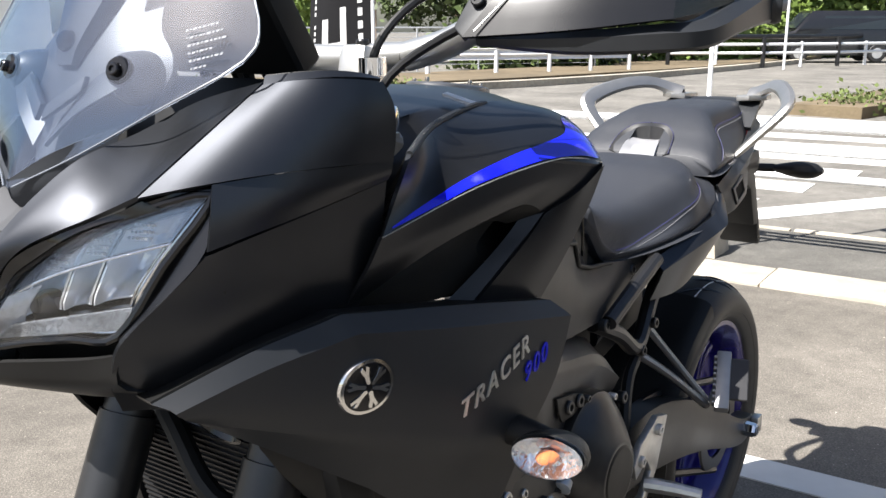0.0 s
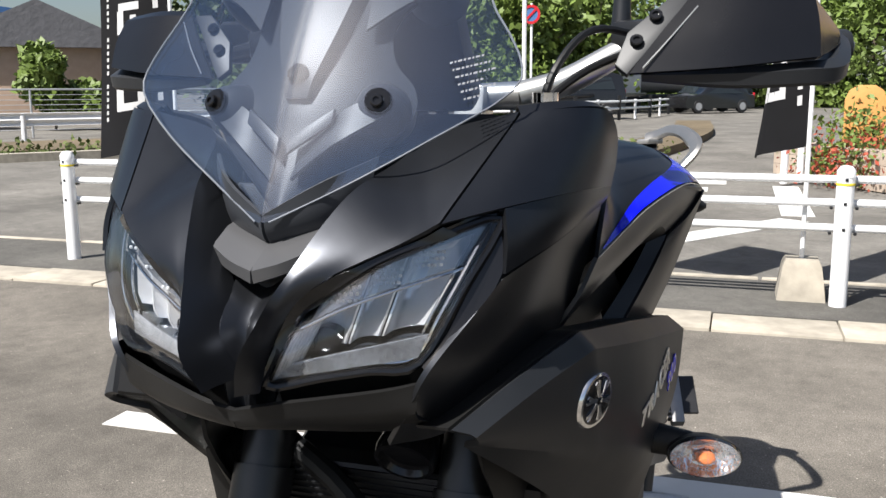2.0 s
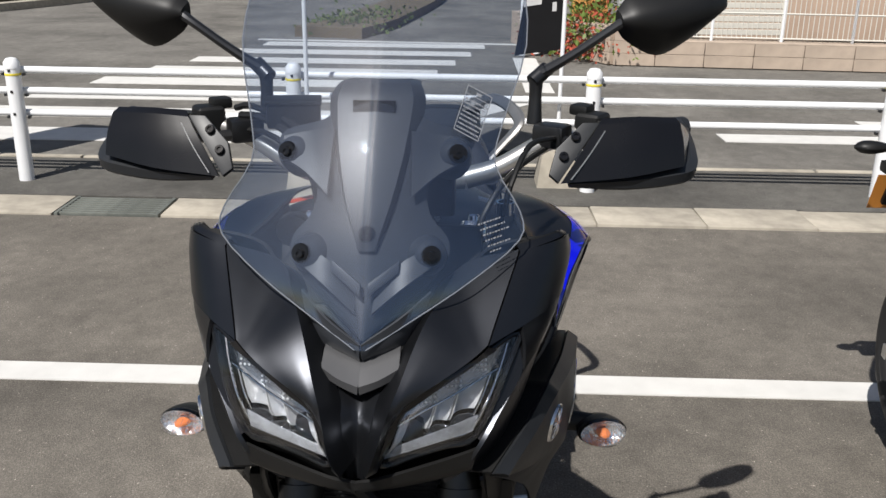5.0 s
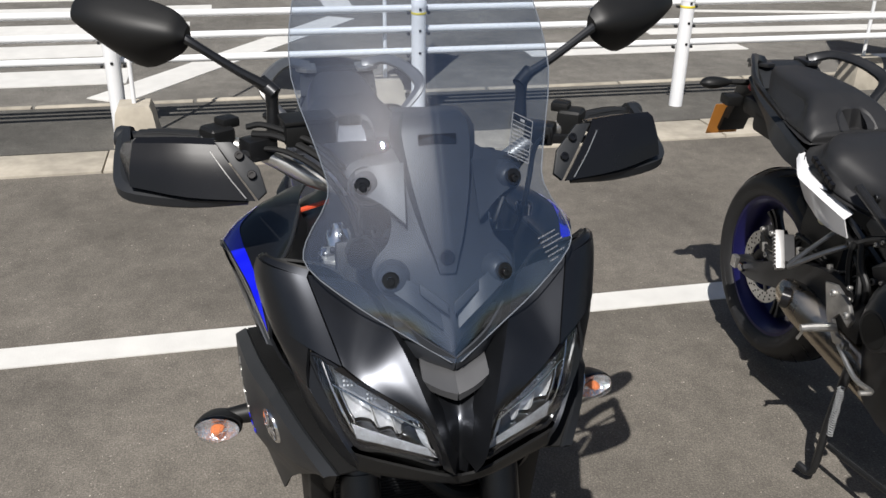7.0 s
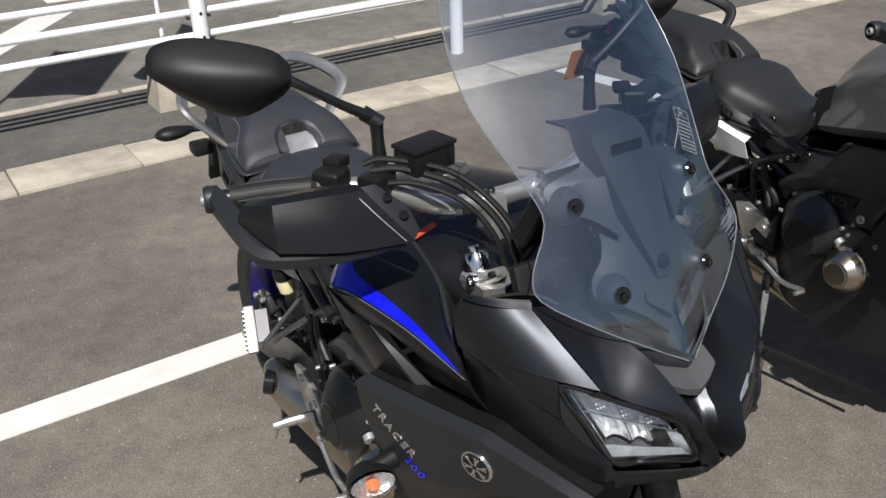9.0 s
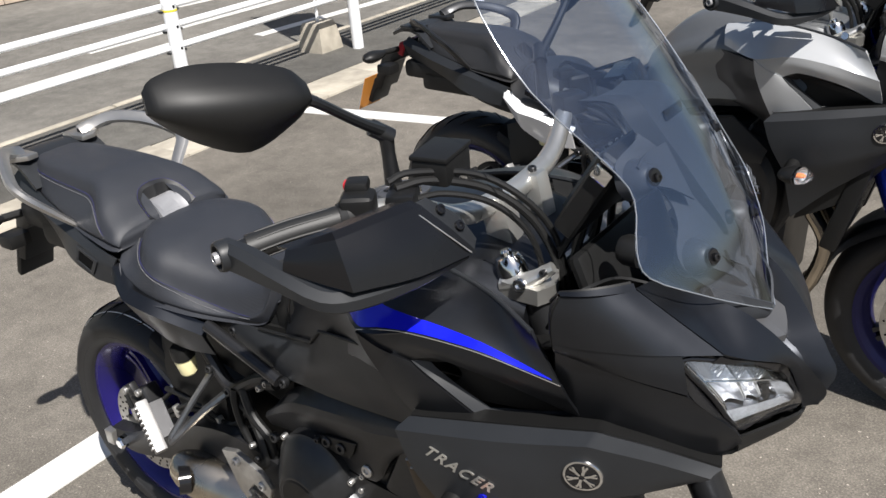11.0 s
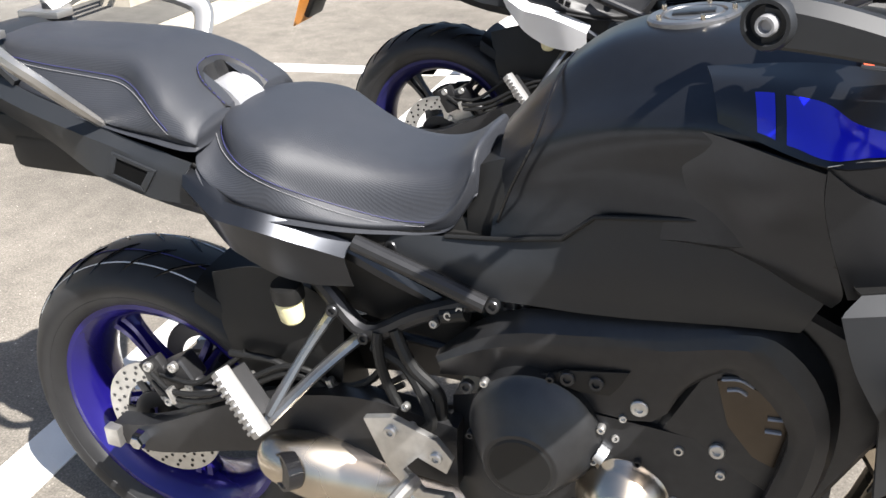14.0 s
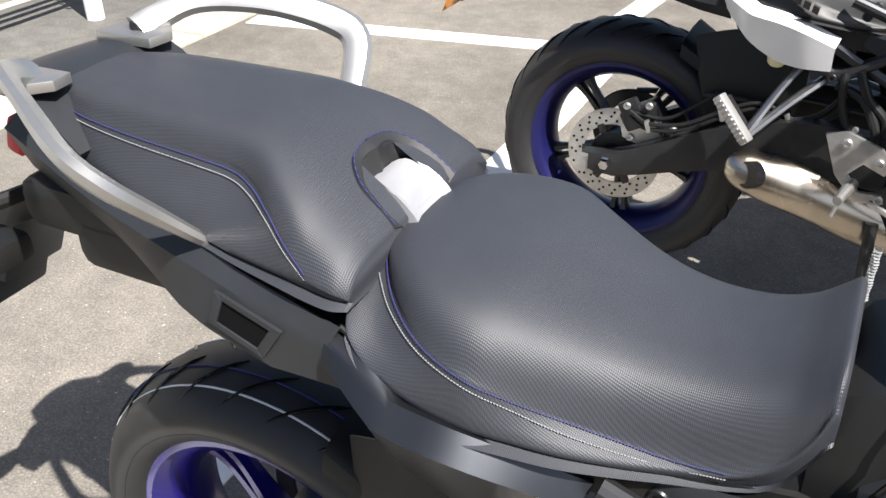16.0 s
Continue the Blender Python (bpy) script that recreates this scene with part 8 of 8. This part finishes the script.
# ---- houses and the brick corner ----
def house(name, label, x, y, rz, L, W, H, wall, roof, rise=1.2, windows=4):
    hs = thing(name, label, "house", (x, y, 0), rz=rz)
    part("wall", box(0, 0, H / 2, L, W, H, 0.02), wall, hs)
    bm = slab([(-L / 2 - 0.4, -W / 2 - 0.5, H), (-L / 2 - 0.4, 0, H + rise), (-L / 2 - 0.4, W / 2 + 0.5, H), (-L / 2 - 0.4, W / 2 + 0.5, H - 0.15), (-L / 2 - 0.4, -W / 2 - 0.5, H - 0.15)], (L + 0.8, 0, 0))
    part("roof", bm, roof, hs, smooth=0)
    for k in range(windows):
        px = -L / 2 + L * (k + 0.5) / windows
        for s in (-1, 1):
            w = part("window", box(px, s * W / 2, H * 0.55, L / windows * 0.55, 0.08, H * 0.32, 0.02), WINDOW, hs)
            part("sill", box(px, s * (W / 2 + 0.06), H * 0.37, L / windows * 0.62, 0.12, 0.06, 0.01), RAIL_GREY, w)
    return hs


house("shop_house", "white building with a blue sheet-metal front", -30.5, -37, 52, 14, 8, 4.6, WALL_WHITE, ROOF_BLUE, 0.5, 5)
house("tiled_house", "old house with a grey tiled roof", -29.5, -27.5, 40, 8, 6, 3.0, WALL_TAN, ROOF_GREY, 1.6, 3)
house("white_house", "white apartment house far behind", -24, -46, 60, 12, 8, 6.5, WALL_WHITE, ROOF_GREY, 0.4, 5)
fn = thing("wire_fence", "grey chain-link fence above the verge", "fence")
fn["kind"] = "structure"
for i in range(7):
    a = Vector((-24.5, -11.2, 0)).lerp(Vector((-16, -18.6, 0)), i / 6)
    part("post", tube([a, a + Vector((0, 0, 1.25))], 0.03, 8, smooth=False), RAIL_GREY, fn)
part("top_rail", tube([(-24.5, -11.2, 1.25), (-16, -18.6, 1.25)], 0.025, 8, smooth=False), RAIL_GREY, fn)
wires = []
for k in range(8):
    wires.append(tube([(-24.5, -11.2, 0.2 + 0.13 * k), (-16, -18.6, 0.2 + 0.13 * k)], 0.008, 4, smooth=False))
part("mesh", join(*wires), RAIL_GREY, fn)["kind"] = "stuff"

# brick planter with a white mesh fence, shop behind it
planter = thing("brick_planter", "low tan brick planter wall along the side street", "wall")
planter["kind"] = "structure"
pw = [Vector((-11.6, 0.85, 0)), Vector((-9.96, 1.62, 0)), Vector((-9.26, 1.98, 0)), Vector((-9.23, 2.50, 0)), Vector((-9.06, 4.90, 0)), Vector((-8.6, 12.0, 0))]
brick_me = finish("brick", box(0, 0, 0, 0.592, 0.10, 0.146, 0.003, 1), BRICK)
for n, (a, b) in enumerate(zip(pw, pw[1:])):
    d = (b - a)
    ang = math.degrees(math.atan2(d.y, d.x))
    c = (a + b) / 2
    nrm = Vector((-d.y, d.x, 0)).normalized()
    rows = 3 if n < 3 else 2
    top = 0.15 * rows - 0.02
    part("core", box(c.x + nrm.x * 0.14, c.y + nrm.y * 0.14, top / 2 - 0.02, d.length, 0.24, top, 0, 1, (0, 0, ang)), CONCRETE, planter)
    part("cap", box(c.x + nrm.x * 0.1, c.y + nrm.y * 0.1, top + 0.005, d.length + 0.02, 0.30, 0.03, 0.008, 1, (0, 0, ang)), BRICK, planter)
    m = max(1, int(d.length / 0.60))
    for row in range(rows):
        for k in range(m):
            p = a + d * ((k + 0.5) / m)
            q = new("brick", brick_me)
            q.parent = planter
            q.matrix_local = pose(p.x, p.y, 0.055 + 0.150 * row, 0, 0, ang) @ Matrix.Diagonal((d.length / m / 0.60, 1, 1, 1))
mesh = thing("mesh_fence", "cream welded mesh fence on the low planter wall", "fence")
mesh["kind"] = "structure"
for a, b in ((Vector((-9.33, 2.34, 0)), Vector((-9.16, 4.90, 0))), (Vector((-9.16, 4.90, 0)), Vector((-8.7, 12.0, 0)))):
    for z in (0.34, 0.64, 0.95):
        part("bar", tube([a + Vector((0, 0, z)), b + Vector((0, 0, z))], 0.012, 6, smooth=False), FENCE_CREAM, mesh)
    m = max(2, int((b - a).length / 0.85))
    for k in range(m + 1):
        p = a.lerp(b, k / m)
        part("post", tube([p + Vector((0, 0, 0.26)), p + Vector((0, 0, 0.98))], 0.020, 8, smooth=False), FENCE_WHITE, mesh)
    v = [tube([a.lerp(b, k / (m * 14)) + Vector((0, 0, 0.34)), a.lerp(b, k / (m * 14)) + Vector((0, 0, 0.95))], 0.006, 4, smooth=False) for k in range(m * 14)]
    part("wires", join(*v), FENCE_CREAM, mesh)["kind"] = "stuff"
gate = thing("slatted_gate", "cream slatted gate behind the mesh fence", "gate")
for k in range(7):
    part("slat", box(-9.75, 3.45, 0.36 + 0.085 * k, 0.02, 1.55, 0.070, 0.004, 1, (0, 0, 4)), FENCE_CREAM, gate)
for y in (2.66, 4.24):
    part("gate_post", box(-9.75 - (y - 3.45) * 0.07, y, 0.50, 0.05, 0.06, 1.0, 0.006), FENCE_CREAM, gate)
shop = thing("corner_shop", "tan tiled shop building with large dark windows", "building")
part("wall", box(-12.6, 9.5, 0.6, 0.3, 11.0, 1.2, 0.01), WALL_TAN, shop, "tan tiled lower wall")
part("band", box(-12.55, 9.5, 1.30, 0.4, 11.0, 0.22, 0.01), WALL_WHITE, shop, "white sill band")
part("upper_wall", box(-12.7, 9.5, 3.9, 0.3, 11.0, 1.8, 0.01), WALL_TAN, shop)
part("side_wall", box(-15.5, 4.0, 2.4, 6.0, 0.3, 4.8, 0.01), WALL_TAN, shop, "tan side wall")
part("roof", box(-15.6, 9.5, 4.85, 6.6, 11.6, 0.2, 0.02), ROOF_GREY, shop)
for k in range(4):
    w = part("window", box(-12.68, 5.4 + 2.75 * k, 2.2, 0.08, 2.45, 1.55, 0.01), WINDOW, shop)
    part("frame", box(-12.62, 6.77 + 2.75 * k, 2.2, 0.16, 0.12, 1.6, 0.01), METAL_BLACK, w)
part("awning", box(-12.2, 6.0, 3.05, 0.9, 3.5, 0.16, 0.03), YELLOW, shop, "yellow awning strip")
pole = thing("utility_pole", "grey concrete utility pole", "utility pole")
part("pole", tube([(-9.75, 2.22, 0), (-9.75, 2.22, 9.0)], [0.158, 0.125], 20, smooth=False), POLE_GREY, pole)
for y in (0.88, 1.08):
    gp = thing("white_post", "slim white steel post at the street corner", "post", group="white corner posts")
    part("post", tube([(-9.9 - (y - 0.88), y, 0), (-9.9 - (y - 0.88), y, 2.6)], 0.045, 12, smooth=False), FENCE_WHITE, gp)
board = thing("orange_board", "orange round-topped display board among the plants", "sign board")
part("board", slab([(-10.35, 1.80 + 0.24 * px, 0.40 + pz) for px, pz in ((-1, 0), (1, 0), (1, 0.62), (0.8, 0.74), (0.4, 0.80), (-0.4, 0.80), (-0.8, 0.74), (-1, 0.62))], (0.05, 0, 0), bevel=0.01), CORK, board)
part("slot", box(-10.29, 1.80, 0.80, 0.02, 0.06, 0.05, 0.004), GLOSS, board)
